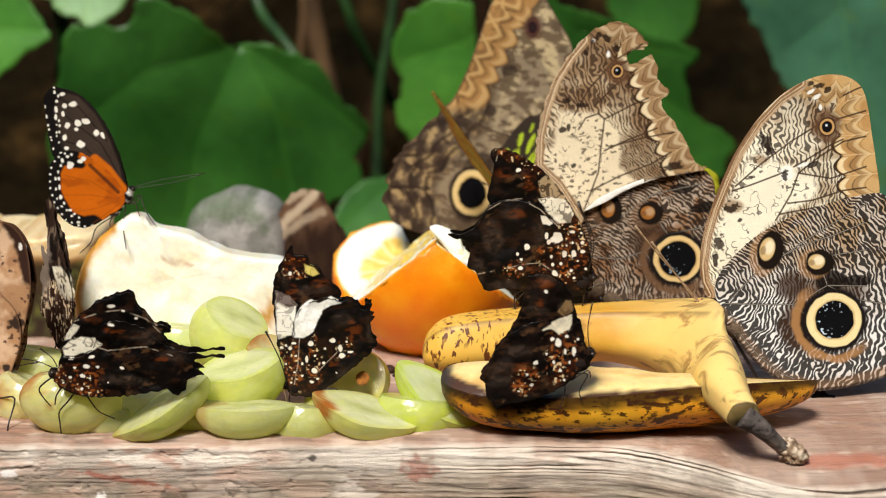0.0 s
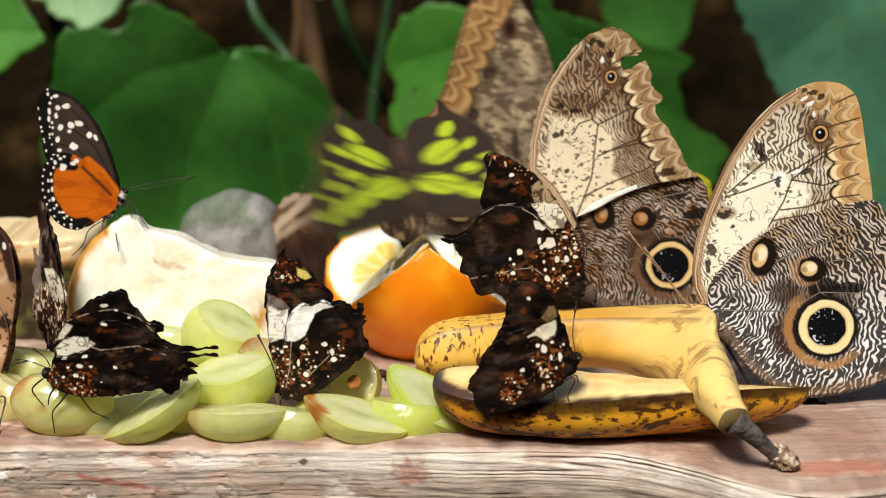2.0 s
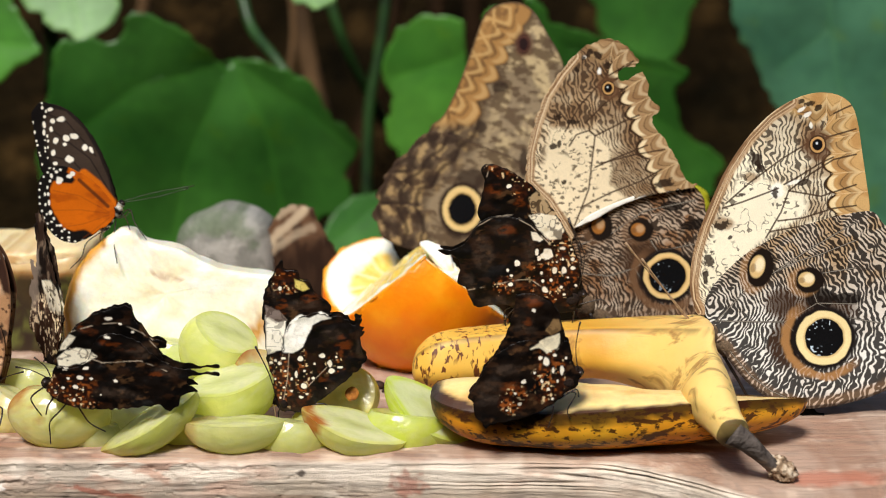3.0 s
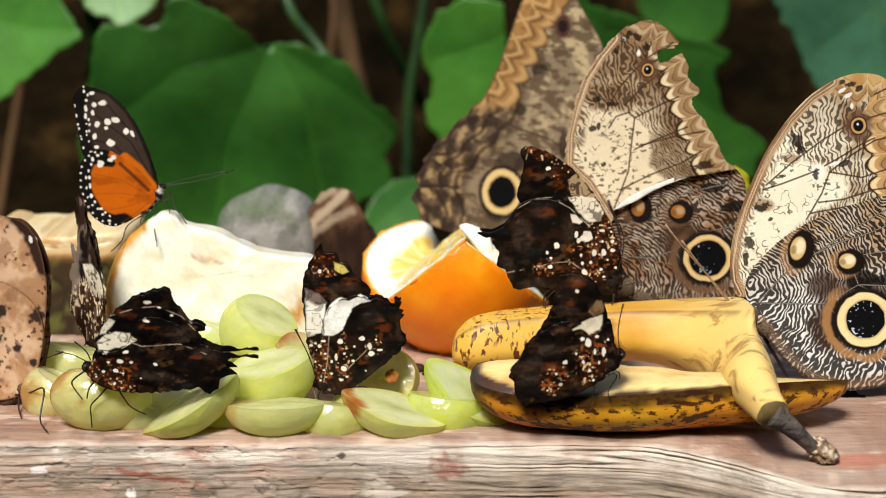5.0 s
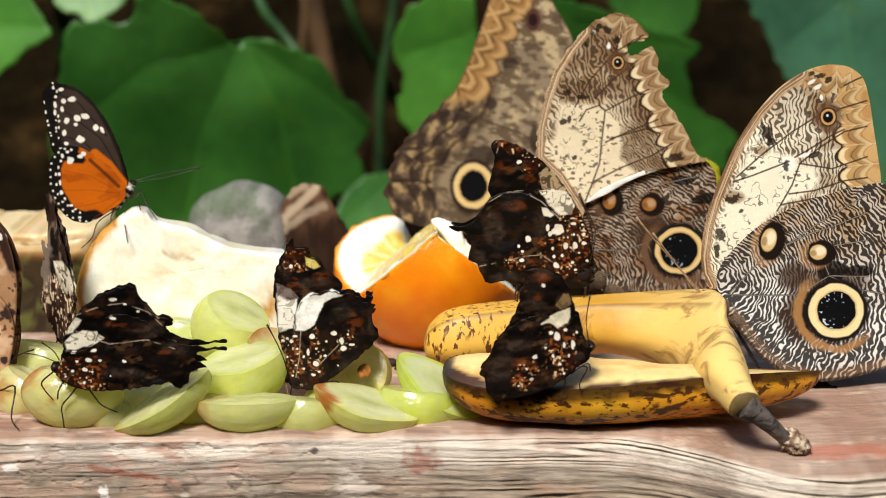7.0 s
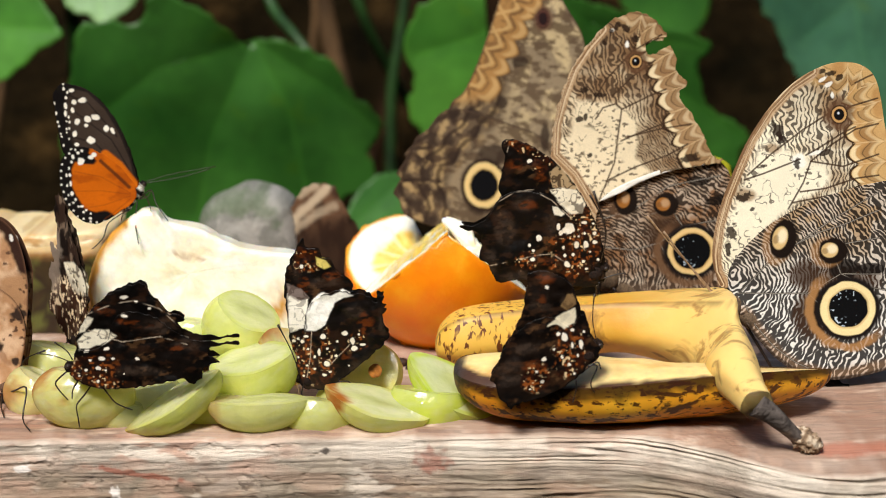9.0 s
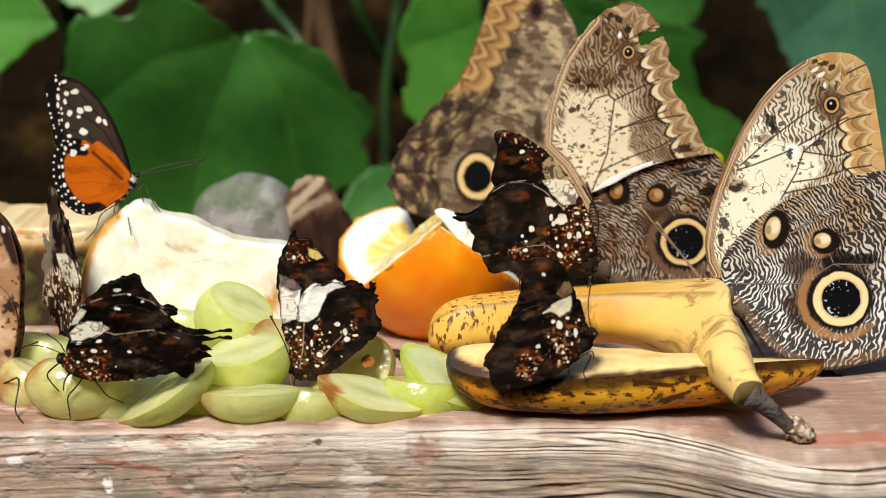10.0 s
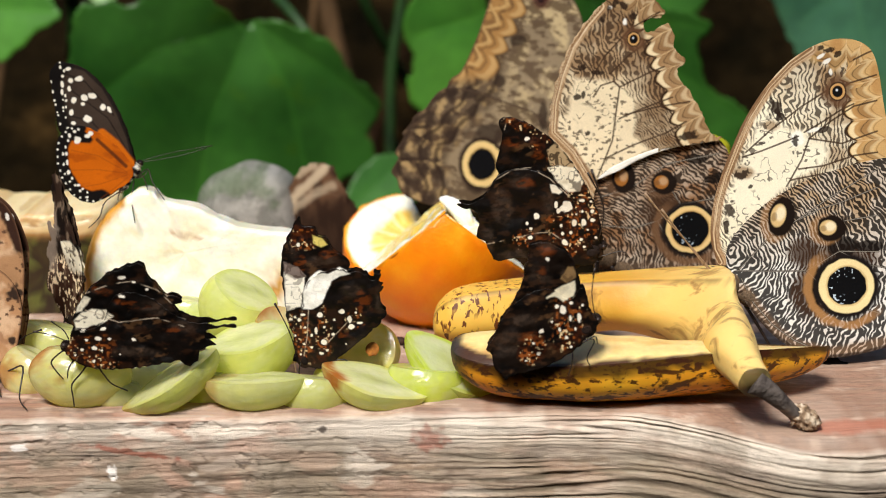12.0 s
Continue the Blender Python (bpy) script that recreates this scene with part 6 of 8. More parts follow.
def far_owl(u, v, loop):
    """Dull owl butterfly underside: pale grey-cream ground, chequered brown bands along the outer edge, tan scallops towards the tip, one great eyespot."""
    c = np.tile(np.array(lin(144, 126, 101)), (len(u), 1))
    c = put(c, lin(196, 174, 134), sm(0.48, 0.62, fbm(u, v, 6, 201)) * sm(-12, 8, u))
    c = put(c, lin(86, 68, 51), 0.85 * sm(0.44, 0.58, 0.4 * fbm(u, v, 4, 203) + 0.6 * fbm(u * 0.5 + v * 0.3, v, 1.5, 204)))
    d, run = along(u, v, FAR_EDGE)
    d = d + 1.6 * (fbm(u, v, 5, 205) - 0.5)
    zone = sm(21, 15, d)
    check = np.sin(run * 2 * math.pi / 10.5 + 0.7 * np.sin(d * 0.5)) * np.sin(d * 2 * math.pi / 9.0 + 0.6)
    c = put(c, lin(78, 60, 45), 0.75 * zone)
    c = put(c, lin(52, 40, 33), 0.85 * zone * sm(-0.1, 0.7, check + 1.6 * (fbm(u, v, 2, 206) - 0.5)))
    c = put(c, lin(176, 148, 104), 0.75 * zone * sm(-0.1, -0.8, check + 2.0 * (fbm(u, v, 2.0, 207) - 0.5)))
    for k in (3.0, 9.5, 15.5):
        c = put(c, lin(46, 34, 28), 0.75 * sm(1.1, 0.4, np.abs(d - k + 0.7 * np.sin(run * 0.6))))
    # tan scallops on the forewing
    e, r = along(u, v, FAR_TIP)
    cusp = np.abs(((r / 7.0) % 1.0) - 0.5) * 2
    f = e - (11.0 - 3.5 * cusp ** 1.6)
    tip = sm(44, 50, v)
    c = put(c, lin(166, 124, 74), tip * sm(0.5, -0.4, f))
    c = put(c, lin(112, 82, 52), 0.7 * tip * sm(-4.0, -5.5, f) * sm(0.40, 0.58, fbm(u, v, 3, 209)))
    c = put(c, lin(206, 168, 110), 0.7 * tip * sm(1.3, 0.5, np.abs(f + 7.0 + 0.8 * cusp)))
    c = put(c, lin(210, 174, 118), 0.55 * tip * sm(1.6, 0.6, np.abs(f + 2.0)) * sm(0.95, 0.6, cusp))
    c = put(c, lin(64, 46, 32), 0.42 * tip * np.maximum(sm(1.0, 0.4, np.abs(f - 0.3)), sm(0.7, 0.3, np.abs(f + 5.0))))
    for q in FAR_DARK:
        c = put(c, lin(50, 38, 31), 0.85 * sm(1.1, 0.7, ell(u, v, q) + 0.5 * (fbm(u, v, 3, 208) - 0.5)))
    for q in FAR_EYES:
        c = put(c, lin(100, 70, 52), 0.8 * sm(2.0, 1.2, ell(u, v, q)))
        c = eyespot(c, u, v, q, (58, 38, 32), (96, 62, 52), (40, 26, 26), False, 0.8)
    c = eyespot(c, u, v, FAR_BIG[0], (44, 31, 25), (226, 196, 134), (12, 12, 15), False, 0.72)
    return put(c, lin(70, 54, 42), 0.8 * sm(0.9, 0.3, dline(u, v, loop[::3] + loop[:1])))


FAR_EDGE = [(-22.8, 51.1), (-30.5, 42.2), (-41.5, 31.2), (-45, 18.3), (-42.5, 8), (-41.7, 0.2)]
FAR_TIP = [(3.1, 87.4), (-3.6, 82.5), (-7.7, 73.3), (-13.6, 61.6), (-16.9, 54.9), (-22, 51.1)]
FAR_DARK = [(-10.1, 27.7, 5.94, 4.24, 20), (-6.4, 46, 2.20, 2.53, 0), (-13.5, 40.5, 2.54, 2.03, 0), (8.5, 33.7, 1.69, 5.08, 0), (-13.5, 13.1, 5.96, 7.67, 0), (-0.1, 59.9, 3.36, 2.02, 0), (-22.9, 42.2, 3.04, 1.18, 30), (-35.6, 30.3, 5.94, 0.85, 5), (-36.5, 19.2, 6.81, 0.68, 0)]
FAR_EYES = [(7.9, 75, 2.01, 2.85, 0)]
FAR_BIG = [(-12.9, 17, 6.98, 8.00, 0)]
owl_t = thing("owl_butterfly", pose(0.0232, 0.1500, 0.0311, -0, 0, 0), "owl butterfly with dull brown mottled wings and dark eyespot", "butterfly", "owl butterflies")
add_wing(owl_t, "forewing", [(6, 1), (16.8, 17.2), (22, 33.2), (24.6, 53.1), (21.6, 68.8), (16.2, 78.6), (11.2, 86.4), (5.3, 89.5), (-1.5, 88.3), (-6, 84.5), (-10.3, 72.8), (-14.5, 61), (-19.7, 50.1), (-25, 44.2), (-26, 25.2), (-10, 5.1)],
         far_owl, M_SCALE, 0.5, swell(0, 0, 1.0, 20, 9), 0.0, label="mottled brown forewing with tan edge")
add_wing(owl_t, "hindwing", [(7, 0), (11.8, 19.2), (7.7, 33.2), (-8.2, 40.2), (-22, 44.2), (-27.6, 42.8), (-31.5, 38.4), (-32.3, 37.2), (-36.7, 34), (-37.5, 32), (-40.7, 28.4), (-40.3, 26.8), (-43.5, 21.6), (-42.3, 19.6), (-44.8, 14.8), (-42.8, 11.9), (-42, 8.7), (-39.6, 5.9), (-31, 2.6), (-18, 0.2), (-4, -1)],
         far_owl, M_SCALE, 0.5, swell(0, 0, 1.0, 18, 10), -1.0, label="brown banded hindwing with eyespot")
body_parts(owl_t, [(9, 1)][0], [(-6, -3)][0], 4.0, (96, 76, 58))
limbs(owl_t, "leg", [[(6, -1), (5, -4.1), (6.1, -9.2)], [(0, -2), (-2, -5.1), (-4, -9.2)], [(-6, -2), (-10, -4.1), (-14, -8.1)]], 0.5, 1.0)

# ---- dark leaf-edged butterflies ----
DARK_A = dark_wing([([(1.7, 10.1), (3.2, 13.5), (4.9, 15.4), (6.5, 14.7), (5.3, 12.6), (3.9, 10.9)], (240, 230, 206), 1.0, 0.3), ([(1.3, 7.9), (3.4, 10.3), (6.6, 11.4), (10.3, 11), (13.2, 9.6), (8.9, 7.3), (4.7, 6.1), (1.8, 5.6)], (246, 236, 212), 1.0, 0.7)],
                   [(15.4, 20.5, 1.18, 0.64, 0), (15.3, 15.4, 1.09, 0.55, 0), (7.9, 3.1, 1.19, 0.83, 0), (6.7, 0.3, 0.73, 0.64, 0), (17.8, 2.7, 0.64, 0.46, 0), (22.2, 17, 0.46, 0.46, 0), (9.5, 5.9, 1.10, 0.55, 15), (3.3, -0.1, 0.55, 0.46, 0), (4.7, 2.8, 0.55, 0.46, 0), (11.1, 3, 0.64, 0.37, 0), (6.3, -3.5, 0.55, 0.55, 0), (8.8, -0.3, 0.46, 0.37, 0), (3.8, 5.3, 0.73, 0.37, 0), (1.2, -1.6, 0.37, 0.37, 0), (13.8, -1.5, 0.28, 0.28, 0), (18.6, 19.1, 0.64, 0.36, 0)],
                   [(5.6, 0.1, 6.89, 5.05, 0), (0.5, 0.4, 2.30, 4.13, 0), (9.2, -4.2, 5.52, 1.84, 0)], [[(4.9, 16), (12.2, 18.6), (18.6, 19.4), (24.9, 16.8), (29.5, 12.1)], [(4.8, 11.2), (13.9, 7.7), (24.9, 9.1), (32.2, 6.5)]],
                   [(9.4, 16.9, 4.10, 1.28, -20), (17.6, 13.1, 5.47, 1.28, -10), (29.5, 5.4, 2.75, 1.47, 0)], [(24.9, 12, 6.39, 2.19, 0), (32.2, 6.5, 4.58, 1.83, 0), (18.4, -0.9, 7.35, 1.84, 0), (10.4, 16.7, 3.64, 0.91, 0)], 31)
dark_a = thing("dark_butterfly", pose(-0.1070, 0.0010, 0.0183, 6, 0, 0), "dark brown butterfly with cream wing band feeding on grapes", "butterfly", "dark butterflies")
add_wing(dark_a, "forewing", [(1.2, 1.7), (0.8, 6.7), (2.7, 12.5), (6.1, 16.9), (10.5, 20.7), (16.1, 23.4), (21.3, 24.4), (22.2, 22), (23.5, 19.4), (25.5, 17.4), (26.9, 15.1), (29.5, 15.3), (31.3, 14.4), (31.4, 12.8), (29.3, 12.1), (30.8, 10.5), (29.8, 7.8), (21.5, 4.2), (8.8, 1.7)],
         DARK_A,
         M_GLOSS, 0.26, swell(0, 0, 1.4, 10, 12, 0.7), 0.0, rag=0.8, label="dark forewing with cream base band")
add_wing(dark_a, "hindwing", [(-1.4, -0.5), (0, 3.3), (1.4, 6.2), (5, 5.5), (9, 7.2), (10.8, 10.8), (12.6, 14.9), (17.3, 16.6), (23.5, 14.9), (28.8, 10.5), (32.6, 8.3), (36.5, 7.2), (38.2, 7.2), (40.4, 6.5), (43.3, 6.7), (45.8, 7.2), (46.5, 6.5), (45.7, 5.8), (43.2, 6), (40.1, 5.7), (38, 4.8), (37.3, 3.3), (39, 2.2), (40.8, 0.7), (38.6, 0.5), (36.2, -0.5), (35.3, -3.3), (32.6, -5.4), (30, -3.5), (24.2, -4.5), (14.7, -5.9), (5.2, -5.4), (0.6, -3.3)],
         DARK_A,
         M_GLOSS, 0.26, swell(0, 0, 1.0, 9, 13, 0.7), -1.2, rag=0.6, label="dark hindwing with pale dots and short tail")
body_parts(dark_a, [(-1.6, 0.2)][0], [(9.3, -2.5)][0], 2.7, (36, 24, 18))
limbs(dark_a, "antenna", [[(-1, 1.7), (-5.3, 4.2), (-9.9, 5.5)], [(-0.6, 2.5), (-1.7, 5.5), (-4.7, 8.5)]], 0.2, 0.5, None, 1.6, -2)
limbs(dark_a, "leg", [[(4.0, -5), (2.0, -7.6), (-0.5, -10.6), (-0.5, -14), (-0.3, -17.2)], [(7.2, -5.4), (8.8, -8), (10.8, -10.6), (15, -12.7)], [(-2.4, -0.6), (-5.6, -3.4), (-5.2, -5.6), (-2.8, -8.9)], [(0.6, -3.3), (-1.1, -5.9), (-1.6, -8.6)]], 0.26, -0.5)

DARK_B = dark_wing([([(-4.7, 27.2), (-1, 25.1), (1.4, 25.8), (0.7, 21.8), (-0.1, 16.7), (-4.3, 15.5), (-4.7, 20.1)], (252, 244, 228), 1.0, 0.5), ([(-0.1, 16.3), (0.7, 21.4), (2.2, 25), (5, 27.3), (7.6, 26.7), (11.2, 28.3), (14.1, 26.8), (11.8, 26.2), (8.9, 24.3), (7.5, 21.4), (6.2, 18), (3.5, 16.3)], (255, 250, 240), 1.0, 0.12),
                    ([(3.4, 38.2), (6.5, 36.9), (7.9, 35), (6.1, 34), (4, 35.2)], (226, 204, 110), 1.0, 0.4), ([(-4.7, 29.9), (-1, 28.5), (1.7, 25.5), (-1.9, 24.8), (-4.6, 26.8)], (150, 132, 124), 0.7, 0.8)],
                   [(-3.3, 12.8, 0.65, 0.57, 0), (-1.9, 13.5, 0.65, 0.49, 0), (-0.8, 12.9, 0.65, 0.65, 0), (0.4, 14.5, 0.98, 0.57, 0), (0.8, 10.7, 0.49, 0.41, 0), (4, 9.9, 0.49, 1.31, 0), (5.3, 14.5, 0.98, 0.98, 0), (11.5, 15.5, 0.98, 0.82, 0), (13.7, 12.9, 0.82, 1.14, 0), (14.2, 10.7, 0.98, 0.82, 0), (16.7, 11.9, 0.98, 0.49, 0), (8.9, 8.5, 0.49, 0.41, 0), (6.1, 6.1, 0.98, 0.82, 0), (5.4, 2.7, 0.82, 0.57, 0), (-0.4, 35, 0.49, 0.65, 0), (2.7, 8.2, 0.49, 0.66, 0), (6.4, 10.7, 0.49, 0.49, 0), (6.9, 3.7, 0.57, 0.49, 0), (2.6, 4.7, 0.49, 0.41, 0), (-2.2, 8.2, 0.41, 0.41, 0), (0.4, 5.6, 0.49, 0.41, 0), (15.6, 15, 0.49, 0.41, 0), (12.5, 5.6, 0.33, 0.33, 0), (-0.7, 2.5, 0.41, 0.33, 0), (9.3, 12.9, 0.41, 0.41, 0)],
                   [(-1.4, 8.2, 3.93, 7.37, 0), (6, 8.2, 2.29, 8.19, 0), (15.1, 12.9, 3.59, 3.27, 0), (1.6, 36.9, 3.88, 3.88, 0), (3.4, 3, 4.92, 3.28, 0)], [[(2, 15.8), (1.4, 8.2), (0.1, 1.3)], [(7.6, 6.4), (14.2, 13.3)]],
                   [(0.2, 29.4, 1.95, 2.43, 0), (-0.8, 37.7, 1.46, 4.21, 0), (11.7, 9.5, 1.64, 2.95, 0), (8, 31.9, 3.24, 1.30, 0), (17.6, 18.4, 2.93, 3.59, 0), (3.5, 35.2, 2.27, 1.30, 0)], [(15.8, 5.6, 7.38, 2.62, 30), (22.5, 19.2, 1.63, 4.89, 0), (-1.7, 32.7, 1.62, 2.59, 0), (6.4, 30.2, 6.49, 1.62, 0), (14.4, 21.8, 4.07, 2.28, 0)], 41)
dark_b = thing("dark_butterfly", pose(-0.0433, 0.0220, 0.0089, 4, 0, 0), "dark butterfly with broad white wing band standing on grapes", "butterfly", "dark butterflies")
add_wing(dark_b, "forewing", [(-1.3, 0.9), (-3.4, 8.6), (-4.6, 14.6), (-5.1, 21.3), (-5.6, 28.9), (-4.4, 34.8), (-2, 40.3), (-0.2, 43), (0.8, 40.6), (4.1, 40.3), (5.2, 38), (7.5, 37.3), (8.7, 34.6), (10.6, 32.3), (13.5, 30.3), (13.8, 27.6), (11.8, 24.7), (6.8, 15.4), (2.5, 3.4)],
         DARK_B,
         M_GLOSS, 0.26, swell(0, 0, 0.8, 12, 14, 0.7), 0.0, rag=0.8, label="dark forewing crossed by a white band")
add_wing(dark_b, "hindwing", [(0, -1.4), (-1.9, 3.1), (-2.8, 8.6), (-1, 14.6), (0.3, 17.4), (0.7, 22.2), (4.6, 26.4), (8.6, 27.8), (12.2, 28.1), (13.5, 26.9), (17.1, 27.3), (20.3, 24.7), (21.3, 26.4), (22.7, 26.4), (22.4, 23.5), (23.8, 22.5), (22.5, 19.7), (23.1, 16.8), (24.1, 14.4), (22.3, 11.7), (18.1, 7.7), (13.2, 3.8), (9, 0.7), (6.5, -1.2)],
         DARK_B,
         M_GLOSS, 0.26, swell(0, 0, 0.8, 9, 15, 0.7), -1.0, rag=0.9, label="dark hindwing with white band and dots")
body_parts(dark_b, [(-2.4, 1.4)][0], [(7.4, -1.4)][0], 2.7, (34, 23, 18))
limbs(dark_b, "antenna", [[(-1.9, 2.8), (-3.9, 10.3), (-7.5, 18.5)]], 0.2, -1.0, None, 1.7, -2)
limbs(dark_b, "leg", [[(6.6, 0), (11.8, 0.7), (14.8, -1.7), (19.7, -3.5)], [(4.1, -1.4), (5.9, -2.4), (6.8, -3.8)], [(-0.8, -0.3), (-1.4, -2.6), (-1.1, -5.5)], [(9, 0), (10.6, -1.7), (13.1, -2.1)]], 0.22, -0.8)
limbs(dark_b, "proboscis", [[(-2.8, 0.3), (-2.2, -2.6), (-2.4, -5.2)]], 0.18, -1.0, M_PALE_CHITIN)

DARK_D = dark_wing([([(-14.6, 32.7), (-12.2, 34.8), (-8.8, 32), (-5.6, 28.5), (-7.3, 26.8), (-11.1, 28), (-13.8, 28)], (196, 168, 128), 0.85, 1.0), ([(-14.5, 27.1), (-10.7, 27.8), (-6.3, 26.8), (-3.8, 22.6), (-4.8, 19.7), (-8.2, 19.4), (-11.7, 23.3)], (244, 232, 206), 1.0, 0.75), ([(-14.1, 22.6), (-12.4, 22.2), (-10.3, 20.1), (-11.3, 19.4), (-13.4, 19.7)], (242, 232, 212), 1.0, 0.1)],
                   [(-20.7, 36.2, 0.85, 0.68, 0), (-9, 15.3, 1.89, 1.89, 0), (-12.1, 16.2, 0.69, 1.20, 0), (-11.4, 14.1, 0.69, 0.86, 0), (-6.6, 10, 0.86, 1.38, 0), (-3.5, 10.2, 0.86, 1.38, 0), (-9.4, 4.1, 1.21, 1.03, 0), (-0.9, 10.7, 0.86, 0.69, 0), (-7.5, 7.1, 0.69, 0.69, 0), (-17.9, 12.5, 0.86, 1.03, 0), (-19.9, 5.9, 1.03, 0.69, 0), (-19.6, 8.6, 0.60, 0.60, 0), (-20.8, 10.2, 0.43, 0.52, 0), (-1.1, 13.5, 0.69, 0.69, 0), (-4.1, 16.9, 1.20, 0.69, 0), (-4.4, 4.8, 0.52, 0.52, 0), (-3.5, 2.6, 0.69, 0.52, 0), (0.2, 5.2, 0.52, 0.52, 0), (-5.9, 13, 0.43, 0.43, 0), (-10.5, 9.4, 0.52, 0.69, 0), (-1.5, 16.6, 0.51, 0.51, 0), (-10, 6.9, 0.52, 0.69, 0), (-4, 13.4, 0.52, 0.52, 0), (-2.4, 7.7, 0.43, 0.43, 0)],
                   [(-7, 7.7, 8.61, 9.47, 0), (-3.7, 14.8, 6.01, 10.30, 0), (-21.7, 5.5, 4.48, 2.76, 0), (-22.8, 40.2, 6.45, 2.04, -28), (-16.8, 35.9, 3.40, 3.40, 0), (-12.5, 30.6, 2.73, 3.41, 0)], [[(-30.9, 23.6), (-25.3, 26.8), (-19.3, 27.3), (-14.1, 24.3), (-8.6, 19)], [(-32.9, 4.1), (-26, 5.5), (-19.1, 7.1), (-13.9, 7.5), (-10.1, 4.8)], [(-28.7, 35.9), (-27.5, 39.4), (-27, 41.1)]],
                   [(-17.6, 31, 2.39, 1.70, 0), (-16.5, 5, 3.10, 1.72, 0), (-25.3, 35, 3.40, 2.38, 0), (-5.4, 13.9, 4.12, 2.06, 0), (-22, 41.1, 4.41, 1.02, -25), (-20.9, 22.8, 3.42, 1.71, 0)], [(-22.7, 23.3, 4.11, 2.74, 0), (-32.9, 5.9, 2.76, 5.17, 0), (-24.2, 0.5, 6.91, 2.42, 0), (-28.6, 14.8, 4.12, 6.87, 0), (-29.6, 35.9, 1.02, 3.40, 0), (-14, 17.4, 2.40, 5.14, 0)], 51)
dark_d = thing("dark_butterfly", pose(0.0435, 0.0570, 0.0330, 5, 0, 0), "blackish butterfly with hooked wing tip and pale dots on the orange", "butterfly", "dark butterflies")
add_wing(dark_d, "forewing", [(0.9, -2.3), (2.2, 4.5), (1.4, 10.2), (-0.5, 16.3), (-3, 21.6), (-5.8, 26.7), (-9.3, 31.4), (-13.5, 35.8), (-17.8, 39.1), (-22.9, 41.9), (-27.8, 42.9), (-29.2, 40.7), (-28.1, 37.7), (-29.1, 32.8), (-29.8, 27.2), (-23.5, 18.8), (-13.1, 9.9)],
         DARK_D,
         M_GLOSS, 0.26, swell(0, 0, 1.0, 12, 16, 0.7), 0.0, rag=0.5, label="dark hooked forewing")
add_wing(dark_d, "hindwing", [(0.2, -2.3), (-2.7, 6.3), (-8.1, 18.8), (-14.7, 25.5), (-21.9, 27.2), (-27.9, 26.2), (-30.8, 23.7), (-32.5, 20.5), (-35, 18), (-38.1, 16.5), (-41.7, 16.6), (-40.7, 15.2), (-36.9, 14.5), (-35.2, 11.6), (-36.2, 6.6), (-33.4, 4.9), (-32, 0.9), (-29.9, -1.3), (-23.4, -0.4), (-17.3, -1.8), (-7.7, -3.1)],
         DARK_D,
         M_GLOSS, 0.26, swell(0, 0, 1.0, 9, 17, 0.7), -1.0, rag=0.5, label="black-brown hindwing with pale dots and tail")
body_parts(dark_d, [(1.9, 2.3)][0], [(-8.6, -4.2)][0], 2.8, (40, 28, 22))
limbs(dark_d, "antenna", [[(0.8, 4.5), (2.3, 15.2), (-2.7, 26.2)]], 0.2, -1.0, None, 1.7, -2)
limbs(dark_d, "leg", [[(-17.3, -0.9), (-20.7, -4.5), (-21.2, -7.8)], [(-18.2, -1.3), (-21.3, -2.7), (-21.6, -7.2)], [(-0.8, -1.8), (-0.4, -4.5), (-1.1, -7.8)], [(0.9, -0.9), (7.8, 0.9), (10.4, -1.3)]], 0.24, -0.6)

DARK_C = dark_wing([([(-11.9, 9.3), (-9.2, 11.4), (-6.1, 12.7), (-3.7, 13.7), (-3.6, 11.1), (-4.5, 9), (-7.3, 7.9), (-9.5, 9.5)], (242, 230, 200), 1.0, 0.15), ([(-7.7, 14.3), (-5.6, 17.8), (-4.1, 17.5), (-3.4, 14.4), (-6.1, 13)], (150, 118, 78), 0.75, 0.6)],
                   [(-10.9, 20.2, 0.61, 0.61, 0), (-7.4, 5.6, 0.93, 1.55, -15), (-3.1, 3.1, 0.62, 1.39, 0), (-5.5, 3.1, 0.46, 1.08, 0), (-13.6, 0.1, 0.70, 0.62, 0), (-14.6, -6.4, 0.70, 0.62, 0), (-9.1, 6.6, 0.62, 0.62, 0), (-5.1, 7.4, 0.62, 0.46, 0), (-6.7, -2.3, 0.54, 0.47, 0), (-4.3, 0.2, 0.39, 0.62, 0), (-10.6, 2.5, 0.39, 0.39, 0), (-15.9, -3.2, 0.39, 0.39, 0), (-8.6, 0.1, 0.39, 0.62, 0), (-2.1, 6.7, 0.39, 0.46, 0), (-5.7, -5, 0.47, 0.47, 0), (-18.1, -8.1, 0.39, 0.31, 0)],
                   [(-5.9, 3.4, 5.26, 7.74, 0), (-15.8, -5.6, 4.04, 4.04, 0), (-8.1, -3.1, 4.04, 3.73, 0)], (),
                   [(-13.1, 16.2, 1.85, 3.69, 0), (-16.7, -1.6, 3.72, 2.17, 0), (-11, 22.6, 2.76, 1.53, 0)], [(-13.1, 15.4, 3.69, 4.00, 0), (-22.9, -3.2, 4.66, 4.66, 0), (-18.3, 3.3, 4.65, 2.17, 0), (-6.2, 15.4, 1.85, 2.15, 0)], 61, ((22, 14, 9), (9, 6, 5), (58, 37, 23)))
dark_c = thing("dark_butterfly", pose(0.0390, -0.0060, 0.0240, 4, 0, 0), "dark brown butterfly standing on the split banana", "butterfly", "dark butterflies")
